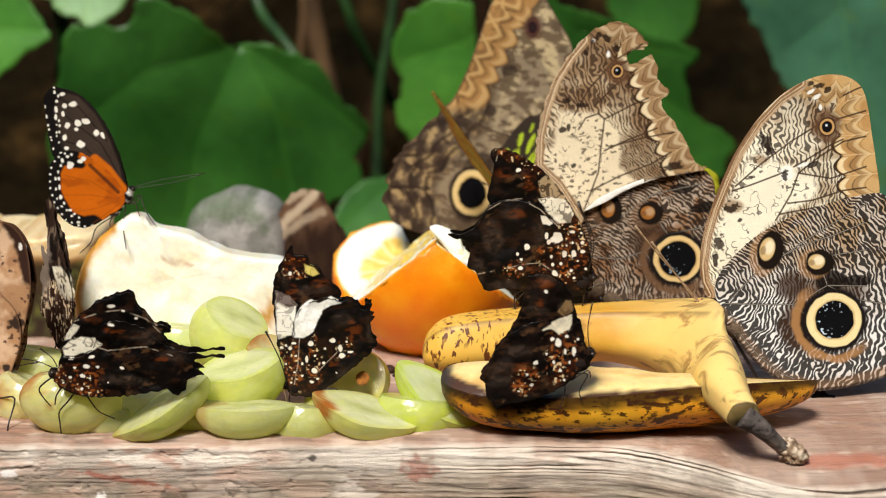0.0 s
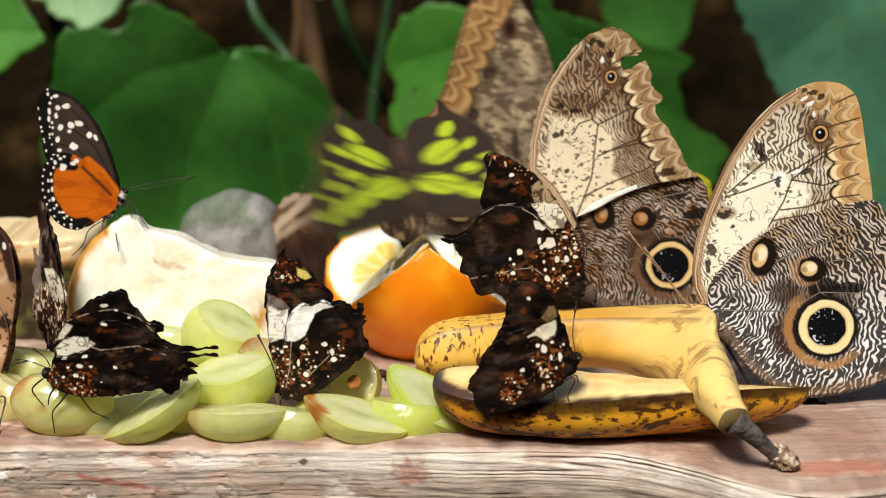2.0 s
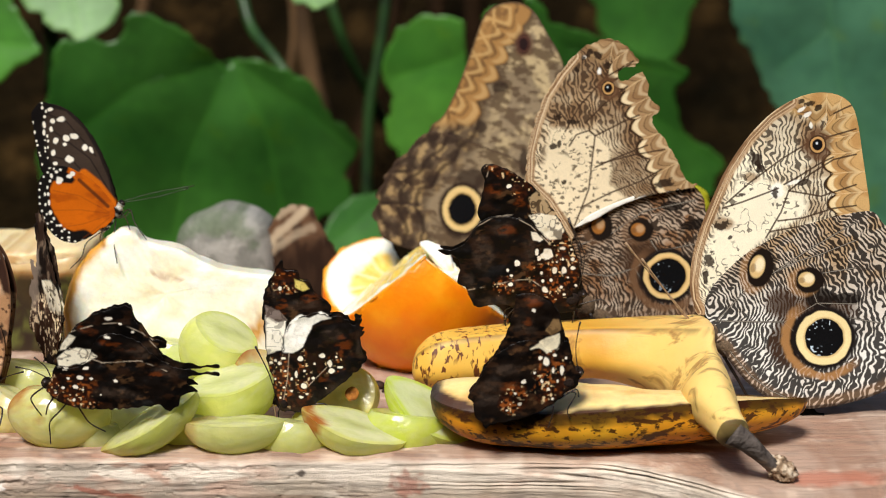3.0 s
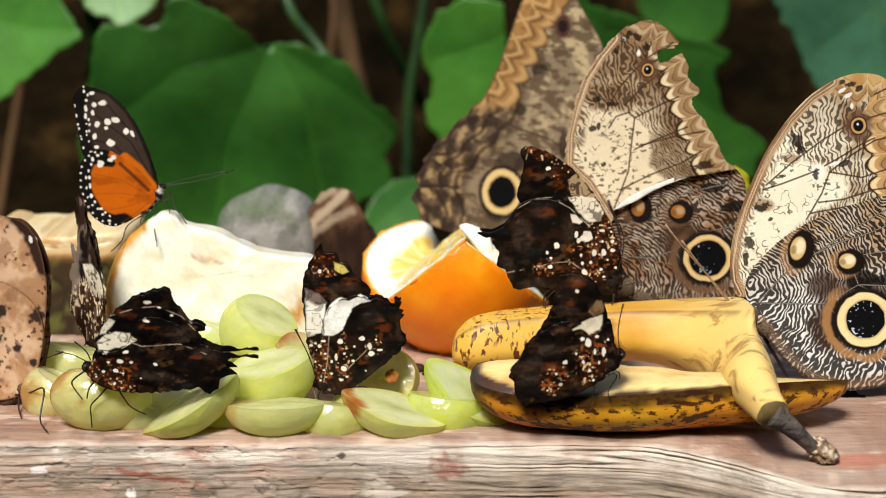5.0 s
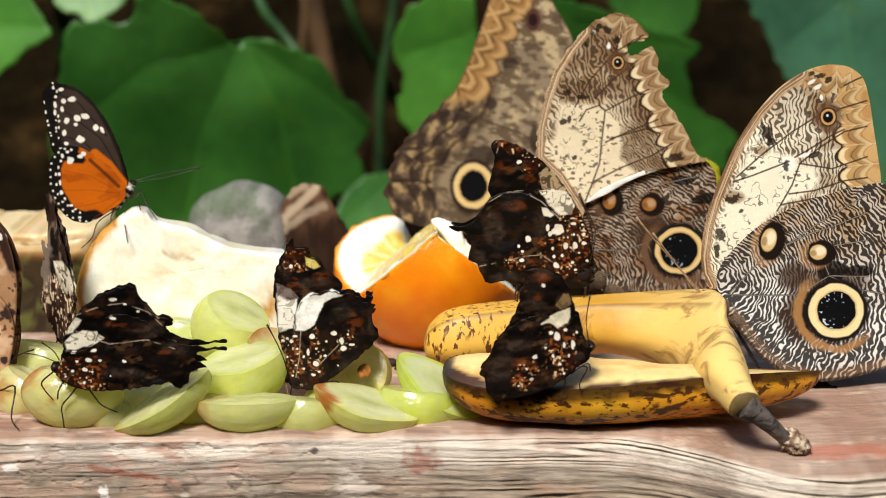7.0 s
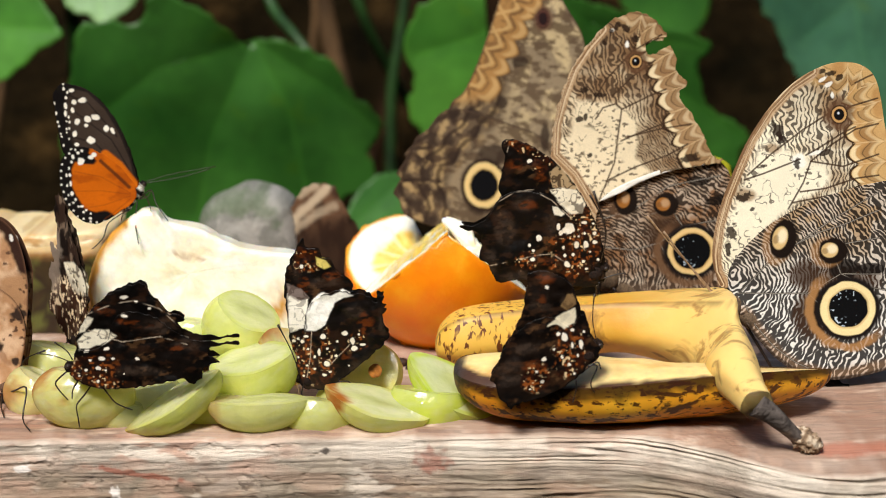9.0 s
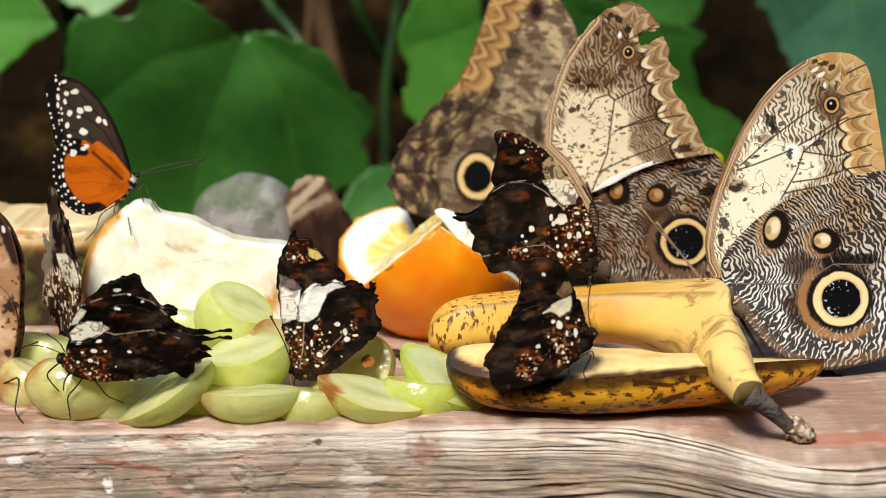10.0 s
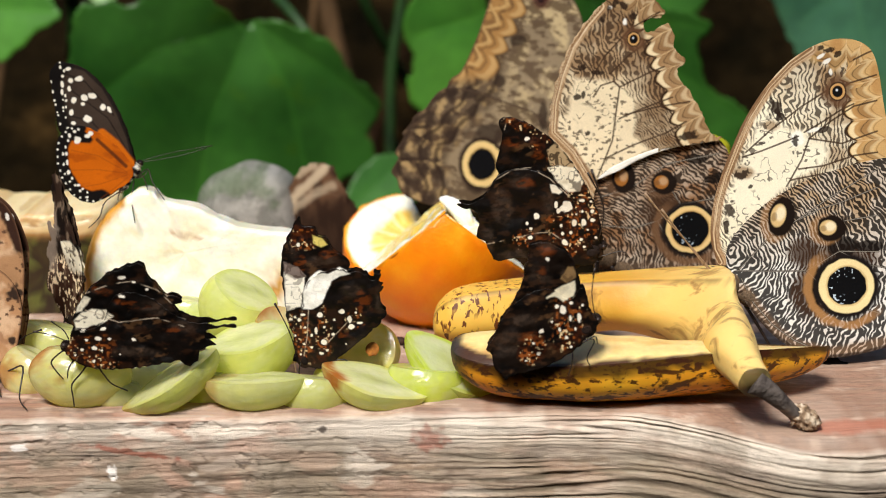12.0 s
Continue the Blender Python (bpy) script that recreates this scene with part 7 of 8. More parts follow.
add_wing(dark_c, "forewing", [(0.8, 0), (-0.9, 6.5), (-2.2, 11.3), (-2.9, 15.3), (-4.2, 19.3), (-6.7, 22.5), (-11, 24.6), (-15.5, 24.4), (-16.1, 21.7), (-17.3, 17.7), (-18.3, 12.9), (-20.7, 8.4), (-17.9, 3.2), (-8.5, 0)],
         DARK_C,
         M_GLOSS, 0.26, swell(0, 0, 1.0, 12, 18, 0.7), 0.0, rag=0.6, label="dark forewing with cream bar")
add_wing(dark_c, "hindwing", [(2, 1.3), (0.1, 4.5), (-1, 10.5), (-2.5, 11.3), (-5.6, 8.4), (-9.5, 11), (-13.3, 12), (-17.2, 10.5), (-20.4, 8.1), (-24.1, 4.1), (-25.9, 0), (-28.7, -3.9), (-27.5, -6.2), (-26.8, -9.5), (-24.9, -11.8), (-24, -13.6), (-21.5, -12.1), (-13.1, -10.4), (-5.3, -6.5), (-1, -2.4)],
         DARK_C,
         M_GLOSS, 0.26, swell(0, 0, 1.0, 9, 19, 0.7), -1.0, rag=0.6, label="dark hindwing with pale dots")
body_parts(dark_c, [(1.4, 1.9)][0], [(-7.7, -6.5)][0], 2.7, (44, 30, 23))
limbs(dark_c, "leg", [[(-5.3, -6.8), (-5.6, -9.8), (-6.8, -13.4)], [(-2.3, -3.3), (0.8, -3.6), (-1.4, -8.2), (-0.6, -11.1)], [(-3.8, -5.2), (0.8, -2.4), (1.6, -4.6)]], 0.22, -0.8)
limbs(dark_c, "antenna", [[(1.3, 2.9), (0.6, 9.7), (1.7, 16.9)]], 0.18, -0.8, None, 1.6)

# thin dark butterfly seen almost edge-on
dark_n = thing("dark_butterfly", pose(-0.1168, 0.0550, 0.0166, -0, 0, -50), "dark butterfly with streaked grey-white frayed wings, folded upright", "butterfly", "dark butterflies")


def streak_paint(u, v, loop):
    c = np.tile(np.array(lin(50, 35, 27)), (len(u), 1))
    c = put(c, lin(128, 108, 90), 0.8 * sm(0.52, 0.64, fbm(u * 0.6, v / 3.5, 1.4, 71)))
    c = put(c, lin(18, 12, 9), 0.9 * sm(0.50, 0.58, fbm(u * 0.7, v / 2.5, 1.6, 73)))
    for q in STREAK_GREY:
        c = put(c, lin(142, 126, 112), 0.75 * sm(1.15, 0.6, ell(u, v, q) + 0.8 * (fbm(u, v, 2.4, 74) - 0.5)))
    e = signed(u, v, STREAK_CELL) + 0.9 * (fbm(u, v, 1.4, 75) - 0.5)
    c = put(c, lin(234, 224, 200), sm(0.3, -0.3, e))
    c = put(c, lin(60, 44, 34), 0.8 * sm(0.3, -0.3, e) * sm(0.62, 0.72, vnoise(u, v, 0.9, 76)))
    for q in STREAK_LOW:
        low = sm(1.1, 0.8, ell(u, v, q))
        c = put(c, lin(64, 34, 18), 0.5 * low)
        c = put(c, lin(236, 212, 176), low * sm(0.66, 0.73, vnoise(u * 1.4, v * 0.7, 0.8, 77)))
    return c


STREAK_CELL = [(-2.5, 22.3), (1.7, 22.8), (5.1, 20.4), (8.2, 13.9), (4.9, 12.8), (1.1, 14), (-1.4, 17.1)]
STREAK_GREY = [(-11, 17, 5.73, 10.31, 0), (-8.1, 26.2, 4.53, 6.80, 0), (-14, 22.5, 4.61, 4.61, 0)]
STREAK_LOW = [(-1.7, 5.3, 10.10, 13.47, 0), (-12.8, 7.1, 6.92, 5.77, 0)]
add_wing(dark_n, "forewing", [(2.8, -0.2), (6.8, 8.2), (6.8, 17.8), (3.3, 26.9), (-0.3, 35.1), (-3.1, 40.8), (-5.3, 44.1), (-7.6, 36.8), (-7.1, 29), (-4.9, 20.5), (-4.2, 9.9), (-2, 1.4)], streak_paint, M_SCALE, 0.45, swell(0, 0, 0.4, 9, 20), 0.0, rag=1.6, gap=0.8, label="streaked grey-brown forewing")
add_wing(dark_n, "hindwing", [(2.1, -0.7), (4.6, 6.1), (3.8, 14.7), (-0.6, 21.1), (-5.2, 25.7), (-9.3, 28.3), (-8.2, 23.5), (-12.3, 17.6), (-9.8, 12.6), (-12.3, 7.8), (-7.6, 2.3), (-3.6, -1.3)], streak_paint, M_SCALE, 0.45, swell(0, 0, 0.4, 9, 21), -0.4, rag=2.0, gap=0.8, label="frayed hindwing")
body_parts(dark_n, [(2, -1.8)][0], [(-5.1, -2)][0], 2.6, (48, 34, 27))
limbs(dark_n, "leg", [[(0.6, -2), (-1.1, -5.5), (0.1, -8)], [(-2.3, -2.5), (-4.7, -6.5), (-6.4, -9.7)], [(-4.4, -2.5), (-7.5, -5.8), (-10.6, -9)]], 0.3, 0.5)

# leaf-like butterfly
leafwing = thing("leaf_butterfly", pose(-0.1328, 0.0320, 0.0064, -0, 0, -14), "tan dead-leaf butterfly with dark specks and dark wing edge", "butterfly")


def leaf_paint(u, v, loop):
    c = np.tile(np.array(lin(180, 136, 98)), (len(u), 1))
    c = put(c, lin(212, 176, 142), sm(0.42, 0.62, fbm(u, v, 7, 81)))
    c = put(c, lin(150, 108, 78), 0.7 * sm(0.55, 0.7, fbm(u, v, 5, 83)))
    c = put(c, lin(74, 50, 38), 0.9 * sm(0.73, 0.80, vnoise(u, v, 1.1, 85)) * sm(0.35, 0.6, vnoise(u, v, 5, 86)))
    c = spots(c, u, v, LEAF_SPOTS, lin(58, 44, 36), 0.6, 0.4)
    d = dline(u, v, LEAF_EDGE)
    c = put(c, lin(54, 34, 26), sm(3.0, 1.6, d + 1.2 * (fbm(u, v, 2, 87) - 0.5)))
    c = spots(c, u, v, LEAF_WHITE, lin(228, 220, 210))
    return put(c, lin(96, 66, 48), 0.7 * sm(0.7, 0.2, dline(u, v, loop[::3] + loop[:1])))


LEAF_SPOTS = [(8.5, 21, 2.15, 1.99, 0), (-2.6, 23.8, 2.33, 1.99, 0), (0.5, 12, 1.33, 1.00, 0), (4.9, 7.1, 1.00, 1.17, 0), (-5.7, 15.1, 1.33, 1.00, 0)]
LEAF_EDGE = [(7.2, 50.1), (9.9, 46.2), (11.5, 41.3), (13.1, 34.7)]
LEAF_WHITE = [(10.4, 43.4, 0.66, 0.99, 0)]
add_wing(leafwing, "forewing", [(3.7, 1.9), (7.7, 10.7), (11.1, 21.1), (13.5, 32.2), (12.9, 40.5), (11, 46.2), (7.6, 49.9), (4.1, 50.8), (-2.5, 52.7), (-5.3, 51.6), (-12.3, 48.3), (-20, 41.6), (-24.4, 27.8), (-17.8, 12.7), (-5.4, 3.1)],
         leaf_paint, M_SCALE, 0.42, swell(0, 0, 1.0, 12, 22), 0.0, label="tan dead-leaf wing with dark edge")
add_wing(leafwing, "hindwing", [(3.3, 0.2), (6.9, 7.3), (9.8, 15.9), (8.3, 25.2), (-0.4, 32.3), (-11.3, 31.8), (-24.6, 24.4), (-28.9, 13.8), (-23.8, 3.7), (-13, -2.5), (-3.8, -3)],
         leaf_paint, M_SCALE, 0.42, swell(0, 0, 1.0, 12, 23), -1.0, label="tan mottled hindwing")
body_parts(leafwing, [(4.1, 1.1)][0], [(-9.4, -4.4)][0], 3.2, (120, 90, 70))
limbs(leafwing, "leg", [[(-2.9, -2.0), (5.1, -0.6), (13.0, 1.2), (13.3, -6.3), (18.0, -8.7)]], 0.3, -1.0, dy=-23.4)
limbs(leafwing, "leg", [[(-1.5, -1.8), (0.9, -4.7), (4.9, -6.8)]], 0.3, -1.0, dy=-12.8)
limbs(leafwing, "antenna", [[(4.5, 2), (7.6, 7.3), (14.9, 9.4)]], 0.2, -1.0, None, 1.6)

# orange and black butterfly
tiger = thing("tiger_butterfly", pose(-0.1000, 0.0780, 0.0570, -4, 0, 0), "orange and black butterfly with white dots, perched on pear", "butterfly")


def tiger_front(u, v, loop):
    c = np.tile(np.array(lin(58, 46, 38)), (len(u), 1)) * (0.85 + 0.3 * fbm(u, v, 5, 91))[:, None]
    d = dline(u, v, TIGER_EDGE)
    c = put(c, lin(16, 12, 11), sm(5.2, 2.5, d))
    c = put(c, lin(20, 15, 13), 0.85 * sm(0.9, 0.3, dline(u, v, TIGER_COSTA)))
    for line in TIGER_VEINS:
        c = put(c, lin(24, 18, 15), 0.8 * sm(0.3, 0.1, dline(u, v, line)))
    c = put(c, lin(196, 98, 10), sm(1.9, 1.0, dline(u, v, TIGER_BAR)))
    return spots(c, u, v, [(a, b, p * 0.92, q * 0.92, g) for a, b, p, q, g in TIGER_DOTS + TIGER_FINE], lin(236, 228, 212), 0.25, 0.18)


def tiger_hind(u, v, loop):
    c = np.tile(np.array(lin(190, 92, 7)), (len(u), 1)) * (0.86 + 0.28 * fbm(u, v, 6, 93))[:, None]
    c = put(c, lin(146, 62, 6), 0.6 * sm(0.5, 0.7, fbm(u / 2, v, 3, 94)))
    d = dline(u, v, TIGER_RIM)
    c = put(c, lin(16, 12, 11), sm(4.3, 3.5, d + 0.8 * (fbm(u, v, 3, 95) - 0.5)))
    c = put(c, lin(16, 12, 11), sm(1.15, 0.9, ell(u, v, TIGER_BLOT[0]) + 0.4 * (fbm(u, v, 2.5, 96) - 0.5)))
    c = put(c, lin(60, 30, 14), 0.8 * sm(0.8, 0.3, dline(u, v, TIGER_FOLD)))
    for line in TIGER_HV:
        c = put(c, lin(110, 52, 14), 0.45 * sm(0.24, 0.08, dline(u, v, line)))
    b, s = along(u, v, TIGER_RIM)
    for k, off in ((0.55, 0.0),):
        q = np.hypot(((s / 2.3 + off) % 1.0 - 0.5) * 2.3, b - k)
        c = put(c, lin(232, 226, 214), sm(0.40, 0.24, q))
    return spots(c, u, v, TIGER_HD, lin(232, 226, 214), 0.25, 0.18)


TIGER_EDGE = [(-21, 35.1), (-23.8, 33.4), (-25.4, 27.5), (-24.4, 22.2), (-23.2, 16), (-21.8, 11.6)]
TIGER_COSTA = [(-21, 34.4), (-14, 32.3), (-8.4, 26.6), (-4.1, 18.7), (-1.2, 10.7), (0.1, 3.6)]
TIGER_VEINS = [[(-0.6, 4.5), (-7.2, 16.9), (-19.4, 26.6)], [(-1, 3.6), (-12.5, 16), (-22.2, 18.7)], [(-5.4, 17.8), (-14, 28.4), (-21.9, 31.9)]]
TIGER_BAR = [(-9.3, 12.2), (-5.3, 8.7), (-0.8, 2.6)]
TIGER_DOTS = [(-15.9, 29.3, 1.38, 0.94, 10), (-14.5, 23.4, 1.07, 1.01, 0), (-12, 23.9, 1.38, 0.88, -15), (-17.8, 22.7, 0.82, 1.07, 0), (-15.1, 21.5, 0.75, 0.63, 0), (-8.7, 20.2, 0.94, 1.07, -15), (-6.8, 19.6, 0.69, 1.13, 25), (-13.7, 16.7, 1.26, 1.26, 0), (-18.7, 19, 0.76, 1.13, -20), (-18.6, 28.9, 0.75, 0.88, 0), (-19.1, 32.6, 0.94, 0.63, 0), (-19.1, 26.4, 0.57, 0.94, 0), (-21.2, 27.7, 0.57, 1.01, 0), (-18.2, 15.5, 0.82, 0.63, 0)]
TIGER_FINE = [(-21.4, 25.3, 0.50, 1.01, 0), (-20.4, 24.3, 0.38, 0.63, 0), (-20.2, 22.6, 0.38, 0.44, 0), (-20.4, 20.6, 0.38, 0.50, 0), (-21.2, 20.5, 0.32, 0.44, 0), (-21, 30.3, 0.50, 0.50, 0), (-20.4, 32, 0.38, 0.57, 0), (-21.5, 33.1, 0.38, 0.57, 0), (-24.6, 33.2, 0.44, 0.38, 0), (-24.7, 28.6, 0.38, 0.57, 0), (-24.3, 25.6, 0.38, 0.57, 0), (-23.9, 22.7, 0.38, 0.44, 0), (-23.6, 21.5, 0.32, 0.32, 0), (-23.1, 19, 0.32, 0.32, 0), (-21.6, 34.6, 0.31, 0.38, 0), (-22.9, 18.1, 0.32, 0.32, 0), (-22.3, 15.4, 0.32, 0.44, 0), (-21.2, 22.9, 0.32, 0.38, 0), (-21.2, 19.4, 0.25, 0.25, 0), (-20.5, 17.4, 0.25, 0.38, 0), (-20, 14.1, 0.50, 0.32, 0)]
TIGER_RIM = [(-17.8, 15), (-21.8, 12.8), (-23.8, 8.9), (-24.1, 3.6), (-22.6, -2.1), (-19, -7.5), (-13.7, -9.7), (-10.3, -9.3)]
TIGER_BLOT = [(-16.8, 11.8, 4.80, 1.95, -20)]
TIGER_FOLD = [(-10.8, 10.3), (-5.6, 5.3), (-2.1, 1.8)]
TIGER_HV = [[(-1.8, 0), (-10.9, 5.3), (-18.9, 7.1)], [(-1.8, -0.4), (-11, 0.9), (-19.9, 0.9)], [(-1.8, -0.9), (-10.2, -3.6), (-16.5, -4.5)], [(-1.8, -1.8), (-7.6, -6.3), (-10.3, -8)]]
TIGER_HD = [(-17, 10.4, 1.13, 1.13, 0), (-13.9, 11.5, 0.76, 0.69, 0), (-12.7, 12.4, 0.69, 0.69, 0), (-19.4, 11.7, 0.50, 0.69, 0), (-17.7, 13, 0.57, 0.50, 0), (-16.5, 13.6, 0.50, 0.44, 0), (-19.9, 10.1, 0.38, 0.44, 0), (-20.8, 8.1, 0.38, 0.57, 0), (-21.7, 6, 0.32, 0.51, 0), (-20.6, 6, 0.44, 0.57, 0), (-20.5, 3.4, 0.38, 0.82, 0), (-21.6, 2.8, 0.32, 0.57, 0), (-20.2, 0.3, 0.51, 0.63, 0), (-21.3, -0.2, 0.25, 0.32, 0), (-19.2, -1.7, 0.44, 0.51, 0), (-19.9, -2.6, 0.38, 0.32, 0), (-17.3, -3.9, 0.51, 0.38, 0), (-18.4, -3.9, 0.32, 0.38, 0), (-16, -5.1, 0.44, 0.38, 0), (-16.8, -5.7, 0.38, 0.32, 0), (-14.6, -6.2, 0.32, 0.38, 0), (-14.7, -7.7, 0.44, 0.32, 0)]
add_wing(tiger, "forewing", [(0.4, 2.1), (-1.2, 10.7), (-4.1, 18.7), (-8.4, 26.6), (-14, 32.3), (-19.2, 34.4), (-22.4, 34.6), (-24.2, 32.8), (-25.1, 30.2), (-24.7, 27.4), (-24.1, 22.2), (-23.2, 16), (-21.8, 12.1), (-14.5, 5.3), (-3.9, 0)],
         tiger_front, M_SCALE, 0.26, swell(0, 0, 0.8, 12, 24), 0.0, label="black forewing with white dots", rag=0.3)
add_wing(tiger, "hindwing", [(0, -0.4), (-1.7, 4.5), (-6.4, 9.8), (-11.7, 13.4), (-17, 14.8), (-21.8, 12.6), (-23.7, 8.9), (-23.9, 3.6), (-22.5, -2.1), (-19, -7.3), (-13.7, -9.5), (-9.1, -8.2), (-4.9, -5.4), (-1.8, -3.6)],
         tiger_hind, M_SCALE, 0.26, swell(0, 0, 0.8, 12, 25), -0.9, label="orange hindwing with black white-dotted rim", rag=0.3)
body_parts(tiger, [(1.8, 2.5)][0], [(-4.7, -6.3)][0], 1.9, (26, 20, 18), (2600, (226, 220, 206)))
limbs(tiger, "antenna", [[(2.2, 3.2), (12.2, 5.7), (24.7, 7.5)], [(2.5, 2.9), (13.9, 4.5), (22.9, 6.8)]], 0.11, 0.0, None, 1.8, 3)
limbs(tiger, "leg", [[(0, -2.7), (0, -8.9), (1.7, -15.2)], [(1, -1.8), (5, 0.9), (7.1, -3.2), (11.1, -8.2)], [(-2.2, -5), (-8.5, -8.9), (-9.9, -13.4), (-12.8, -16.5)], [(0.7, -2.1), (3.9, -1.1), (6.1, 0.9)], [(-3.1, -3.9), (-4, -6.8), (-3.3, -8)], [(1.8, -0.4), (4.2, -2.1), (6, -5)]], 0.22, 0.6, dy=-11)

# small dull butterfly or dry pod behind


def pod_paint(u, v, loop):
    c = np.tile(np.array(lin(100, 72, 52)), (len(u), 1))
    c = put(c, lin(62, 42, 30), sm(0.42, 0.6, fbm(u * 1.5, v * 0.6, 5, 101)))
    c = put(c, lin(40, 26, 18), 0.85 * sm(6, -6, v - 0.3 * u + 4 * (fbm(u, v, 5, 105) - 0.5)))
    for k, line in enumerate(POD_BANDS):
        c = put(c, lin(196, 176, 148), (0.85, 0.5, 0.6)[k] * sm(2.4, 0.8, dline(u, v, line) + 1.4 * (fbm(u, v, 2.5, 103 + k) - 0.5)))
    return c


POD_BANDS = [[(-16.4, -6.1), (-11.6, -0), (-5.2, 6.1), (4.2, 14.5)], [(-10.8, -2.9), (-6.8, 0.2), (-0.6, 4.2), (7.3, 8.2)], [(-6.7, 11.8), (-3.5, 14.1), (-0.4, 15.7)]]
moth = thing("brown_butterfly", pose(-0.0521, 0.1950, 0.0266, -0, 0, -20), "dull brown butterfly with pale bands, wings closed", "butterfly")
add_wing(moth, "forewing", [(-16.1, -8.3), (-16, -3.9), (-13.1, 2.8), (-9.1, 9.2), (-5.1, 14.1), (-3.1, 14.5), (-1.1, 16.4), (0.5, 14.9), (2.7, 16.4), (5.1, 15.6), (7, 15.2), (7.7, 11.8), (9.2, 9), (11.9, 5.2), (13.7, -0.8), (14.8, -7.9), (14.3, -15.1), (6.9, -18.5), (-5.6, -19.3), (-15, -15.5)], pod_paint, M_SCALE, 0.7, swell(0, 0, 1.0, 10, 26), 0.0, rag=1.0, label="banded brown wing")
add_wing(moth, "hindwing", [(-16.6, -9.7), (-11.8, -2.8), (0.1, 4.3), (11.6, 3.9), (15.9, -3.4), (15.1, -14.2), (4.4, -21.5), (-12.1, -20.4)], pod_paint, M_SCALE, 0.7, swell(0, 0, 1.0, 10, 27), -1.0, rag=1.0, label="brown wing")
body_parts(moth, [(-14.4, -20.5)][0], [(11.3, -23.2)][0], 3.6, (80, 60, 46))

# ---- green malachite-coloured butterfly that flaps and flies off ----


def green_paint(under):
    def paint(u, v, loop):
        ground = lin(196, 142, 62) if under else lin(52, 42, 34)
        c = np.tile(np.array(ground), (len(u), 1)) * (0.8 + 0.4 * fbm(u, v, 4, 111))[:, None]
        lime = lin(206, 196, 92) if under else lin(168, 186, 44)
        for s in GREEN_SPOTS:
            c = put(c, lime, sm(1.0, 0.82, ell(u, v, s) + 0.3 * (fbm(u, v, 2, 113) - 0.5)))
        for a in (-24, -10, 4, 18, 30):
            c = put(c, lin(48, 38, 30), 0.8 * sm(0.5, 0.2, dline(u, v, [(1, 0), (42 * math.cos(radians(a)), 42 * math.sin(radians(a)))])))
        return c
    return paint


GREEN_SPOTS = [(10, 4, 9, 4.2, 10), (21, 8, 5, 3, 20), (28, 12, 4.2, 2.4, 30), (35, 15, 3, 1.8, 30), (22, 0, 4, 2.4, 0), (29, 4, 3, 1.8, 20),
               (14, -7, 8, 4, -20), (24, -9, 3.4, 2, -30), (18, -15, 4, 2.4, -40), (35, 8, 1.8, 1.2, 20), (28, -4, 2, 1.4, 0)]
malachite = thing("malachite_butterfly", pose(0.0205, 0.1120, 0.0548, -0, 0, 0), "lime-green and brown butterfly flapping its wings among the others", "butterfly")
GREEN_OUT = [(1, 12), (14, 17), (28, 20.5), (40, 21), (44, 17), (41, 10), (37, 3), (33, -3), (33, -10), (28, -17), (22, -21), (19, -27), (16, -21), (8, -20), (2, -12)]
green_wings = []
for side, nm in ((-1, "left_wing"), (1, "right_wing")):
    piv = part(nm, None, malachite)
    up = sheet("upper_side", GREEN_OUT, green_paint(False), M_SCALE, 0.7, None, True, rag=0.8)
    lo = sheet("under_side", GREEN_OUT, green_paint(True), M_SCALE, 0.7, None, True, rag=0.8)
    a = part("upper_side", up, piv, "brown wing with lime-green patches", pose(0, 0, 0.0002, -90, 0, 0))
    b = part("under_side", lo, piv, "ochre underside with pale green patches", pose(0, 0, -0.0002, -90, 0, 0))
    for o in (a, b):
        o.scale = (side, 1, -1)
        thicken(o, 0.00015)
    green_wings.append(piv)
for name, y, ra, rb in (("head", 0.013, 0.0017, 0.0017), ("thorax", 0.007, 0.0055, 0.0026), ("abdomen", -0.006, 0.009, 0.0019)):
    part(name, lump(name, (rb, ra, rb), M_FUR, 0.1, 4, 16, 5, lin(80, 60, 44)), malachite, "", pose(0, y, 0))
for s in (-1, 1):
    part("antenna", tube_mesh("antenna", [(0.0006 * s, 0.014, 0.001), (0.004 * s, 0.022, 0.005), (0.008 * s, 0.028, 0.008)], [0.00018, 0.00015, 0.0004], M_CHITIN, 6, smooth_path=3), malachite)


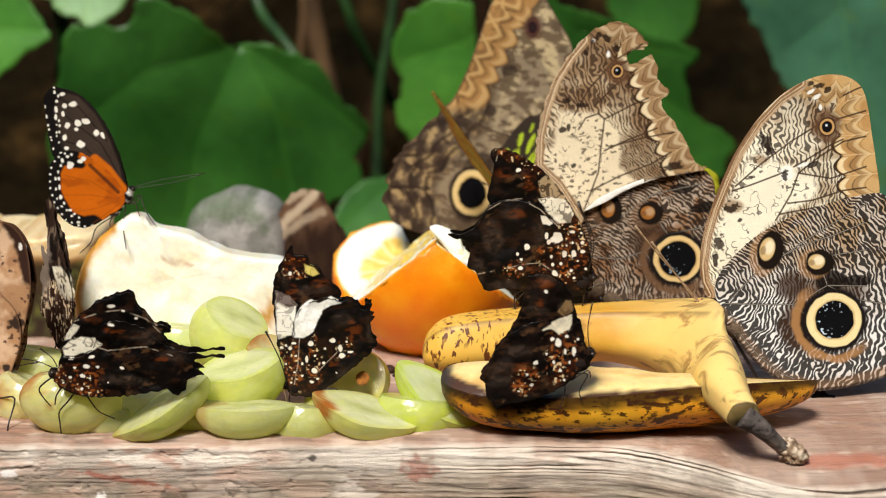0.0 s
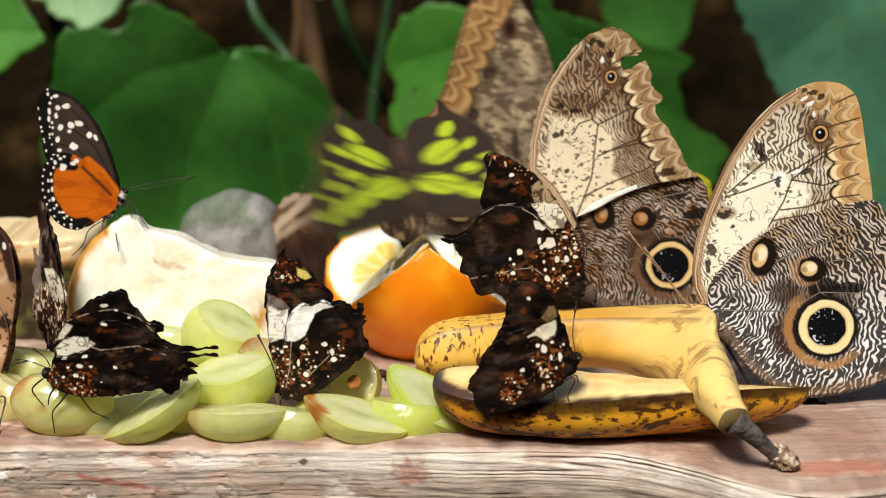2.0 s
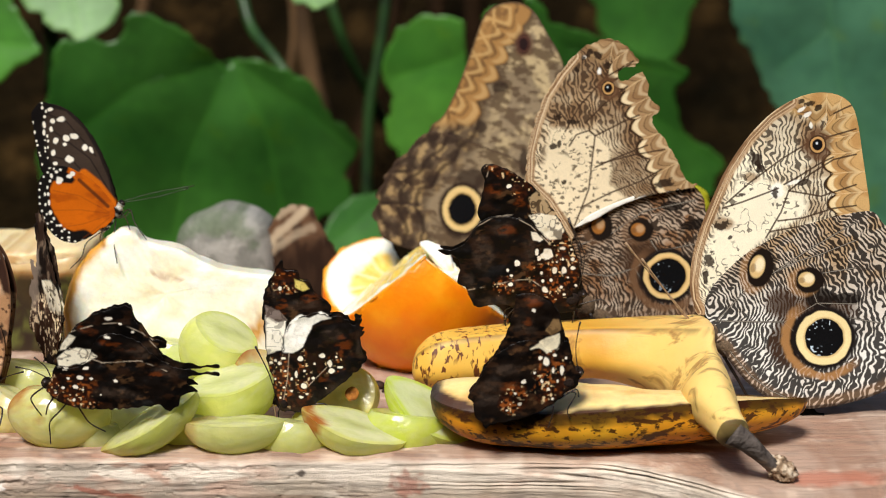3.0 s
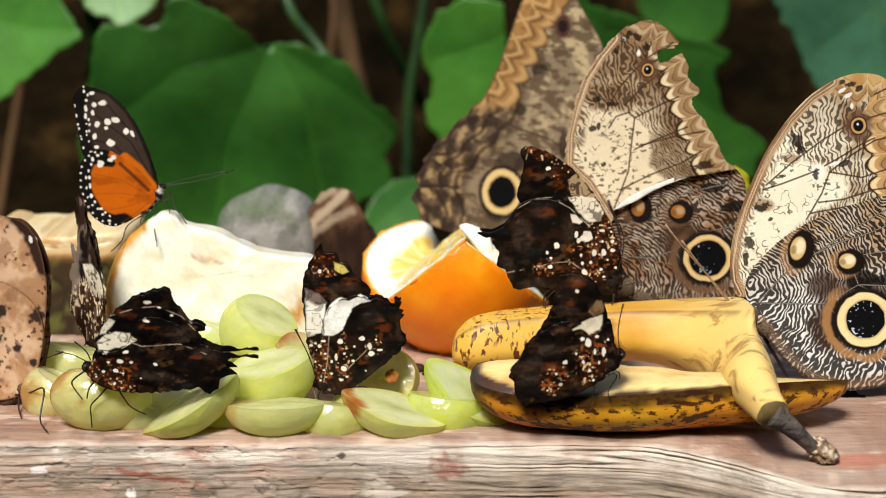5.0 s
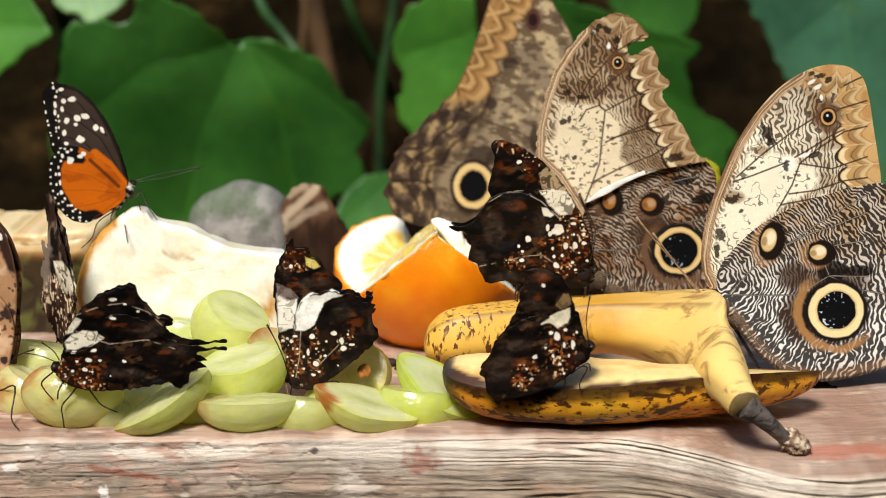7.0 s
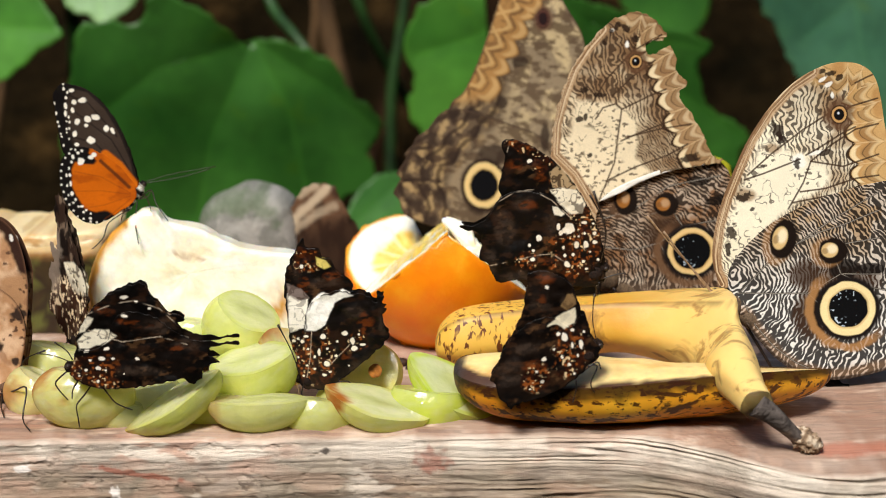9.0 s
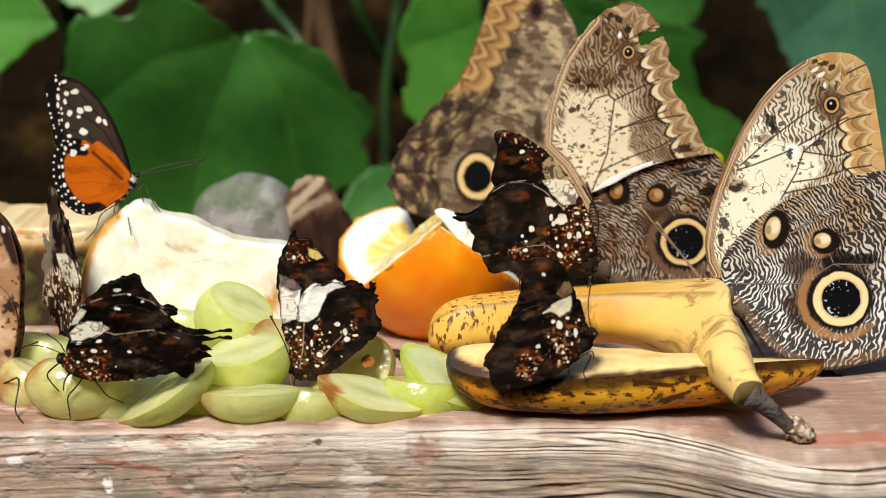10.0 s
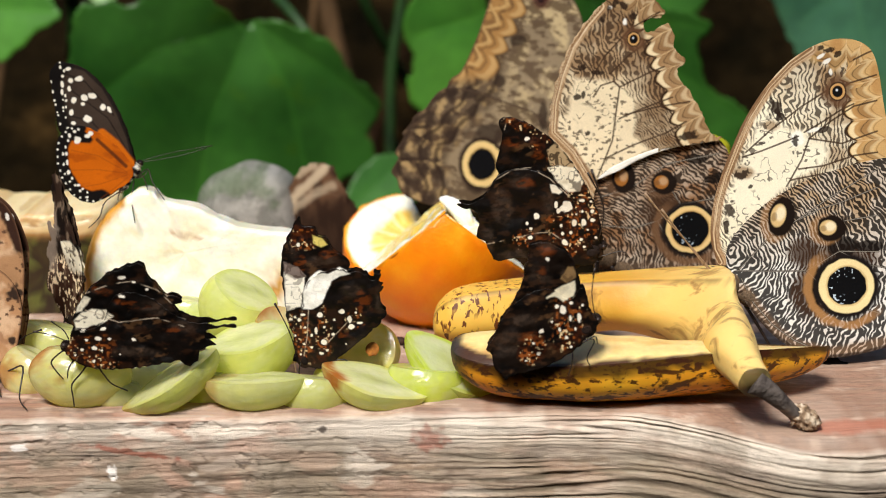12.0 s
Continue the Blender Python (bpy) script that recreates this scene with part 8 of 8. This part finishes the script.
# ---- motion ----
def motions():
    """All that moves: the green butterfly flaps and leaves, the others shift a little on the fruit."""
    home = (0.0218, 0.1120, 0.0500)
    away = [(1.9, (0.0030, 0.1040, 0.0541), 5, 68), (2.0, (-0.0090, 0.0960, 0.0626), 55, 30), (2.1, (-0.0809, 0.1100, 0.0758), 60, -20), (2.2, (-0.0418, 0.1200, 0.1253), 40, 60), (2.3, (-0.0420, 0.1300, 0.1649), 50, 10)]
    rows = [(0, pose(*home, -10, 0, 0)), (1.8, pose(*home, -10, 0, 0))] + [(t, pose(*p, a, 0, b)) for t, p, a, b in away]
    rows += [(2.6, pose(-0.12, 0.3, 0.40, 30, 0, 60)), (3.2, pose(-0.5, 0.6, 1.0, 20, 0, 60)), (12, pose(-0.8, 0.8, 1.6, 20, 0, 60))]
    walk(malachite, rows)
    # lift of the left wing and its twist, in degrees
    beat = [(0, 54, -2), (0.1, 41, -2), (0.2, 29, -1), (0.3, 18, 0), (0.4, 12, 0), (0.5, 30, -1), (0.6, 53, -1), (0.7, 63, -2), (0.8, 63, 0), (0.9, 51, 2), (1.0, 42, 6),
            (1.1, 33, 12), (1.2, 24, 18), (1.3, 23, 18), (1.4, 30, 13), (1.5, 39, 5), (1.6, 42, 0), (1.7, 50, -2), (1.8, 42, -6), (1.9, 66, 0), (2.0, 8, 0), (2.1, 30, 0), (2.2, 60, 0), (2.3, 40, 0), (2.6, 0, 0), (12, 0, 0)]
    walk(green_wings[0], [(t, pose(0, 0, 0, w, a, 0)) for t, a, w in beat])
    walk(green_wings[1], [(t, pose(0, 0, 0, w, -a - (12 if t < 1.85 else 0), 28 if t < 1.85 else 0)) for t, a, w in beat])
    base_t = pose(0.0232, 0.1500, 0.0311, -0, 0, 0)
    walk(owl_t, [(0, base_t), (1.8, base_t), (1.9, base_t @ pose(-0.006, 0.004, 0.002, 0, -8, 28)), (2.0, base_t @ pose(-0.002, 0.002, 0.001, 0, -3, 20)), (2.1, base_t), (12, base_t)])
    base_m = pose(0.0456, 0.0850, 0.0257, -3, 0, 0)
    walk(owl_m, [(0, base_m), (7.2, base_m), (8.6, base_m @ pose(0.0002, 0, 0.0002, 0, 1.8, 0)), (12, base_m @ pose(0.0002, 0, 0.0002, 0, 1.8, 0))])
    sway_a = [(0, 0, 0, 0), (0.5, -0.3, -0.2, -1.2), (1, -0.1, -0.1, -0.8), (1.5, -0.1, -0.3, -2.3), (2, 0.6, 0.6, -0.7), (2.5, 0.8, 0.7, -0.6), (3, 1.2, 1.2, 2.7), (5, 0.9, 0.9, 2.2), (6, 0.8, 1.0, 2.3),
              (6.5, 0.4, 0.3, 1.2), (7, 0.3, 0, -0.2), (9, 1.0, 0.5, -1.8), (9.5, 1.1, 0.6, -2.3), (10, 0.9, 0.3, -0.6), (11, 0.9, 0.3, -0.1), (12, 0.9, 0.3, -0.3)]
    base_a = pose(-0.1070, 0.0010, 0.0183, 6, 0, 0)
    walk(dark_a, [(t, base_a @ pose(x / 1000, 0, z / 1000, 0, r, 0)) for t, x, z, r in sway_a])
    sway_c = [(0, 0, 0, 0), (0.5, -0.6, 0.3, -2), (1, 0.3, 0.1, 1), (1.5, -1.1, 0.5, -2.9), (2, -1.4, 0.1, -3.5), (2.5, -1, -0.2, -2.7), (3, -0.5, -0.7, -0.5), (5, 0, -0.6, 1.1), (6, -0.2, -0.7, 0.5),
              (6.5, -1.7, 0.7, -4.2), (7, -0.6, -0.5, -1.2), (9, -1.2, -0.4, -5.2), (9.5, -1.5, 0.3, -5.4), (10, -0.7, 0, -3), (10.5, -0.9, -0.1, -4.8), (11, -1.1, 0.2, -4.9), (11.5, -1.4, -0.5, -6.3), (12, -1.1, 0.6, -2.6)]
    base_c = pose(0.0390, -0.0060, 0.0240, 4, 0, 0)
    walk(dark_c, [(t, base_c @ pose(x / 1000, 0, z / 1000, 0, r, 0)) for t, x, z, r in sway_c])
    base_l = pose(-0.1328, 0.0320, 0.0064, -0, 0, -14)
    walk(leafwing, [(t, base_l @ pose(0, 0, 0, 0, r, 0)) for t, r in ((0, 0), (1, -2), (2, -3.4), (3, -5), (5, -8.5), (12, -8.5))])
    base_n = pose(-0.1168, 0.0550, 0.0166, -0, 0, -50)
    walk(dark_n, [(t, base_n @ pose(0, 0, 0, 0, 0, r)) for t, r in ((0, 0), (3, 0), (5, 2), (6, 2), (7, 1), (9, 6), (9.5, 7), (10, 6), (12, 4))])
    base_o = pose(-0.1000, 0.0780, 0.0570, -4, 0, 0)
    walk(tiger, [(t, base_o @ pose(0, 0, 0, 0, r, 0)) for t, r in ((0, 0), (2, 0), (2.5, -1.6), (3, -1.5), (5.5, -0.8), (7, -0.8), (12, -0.4))])


motions()
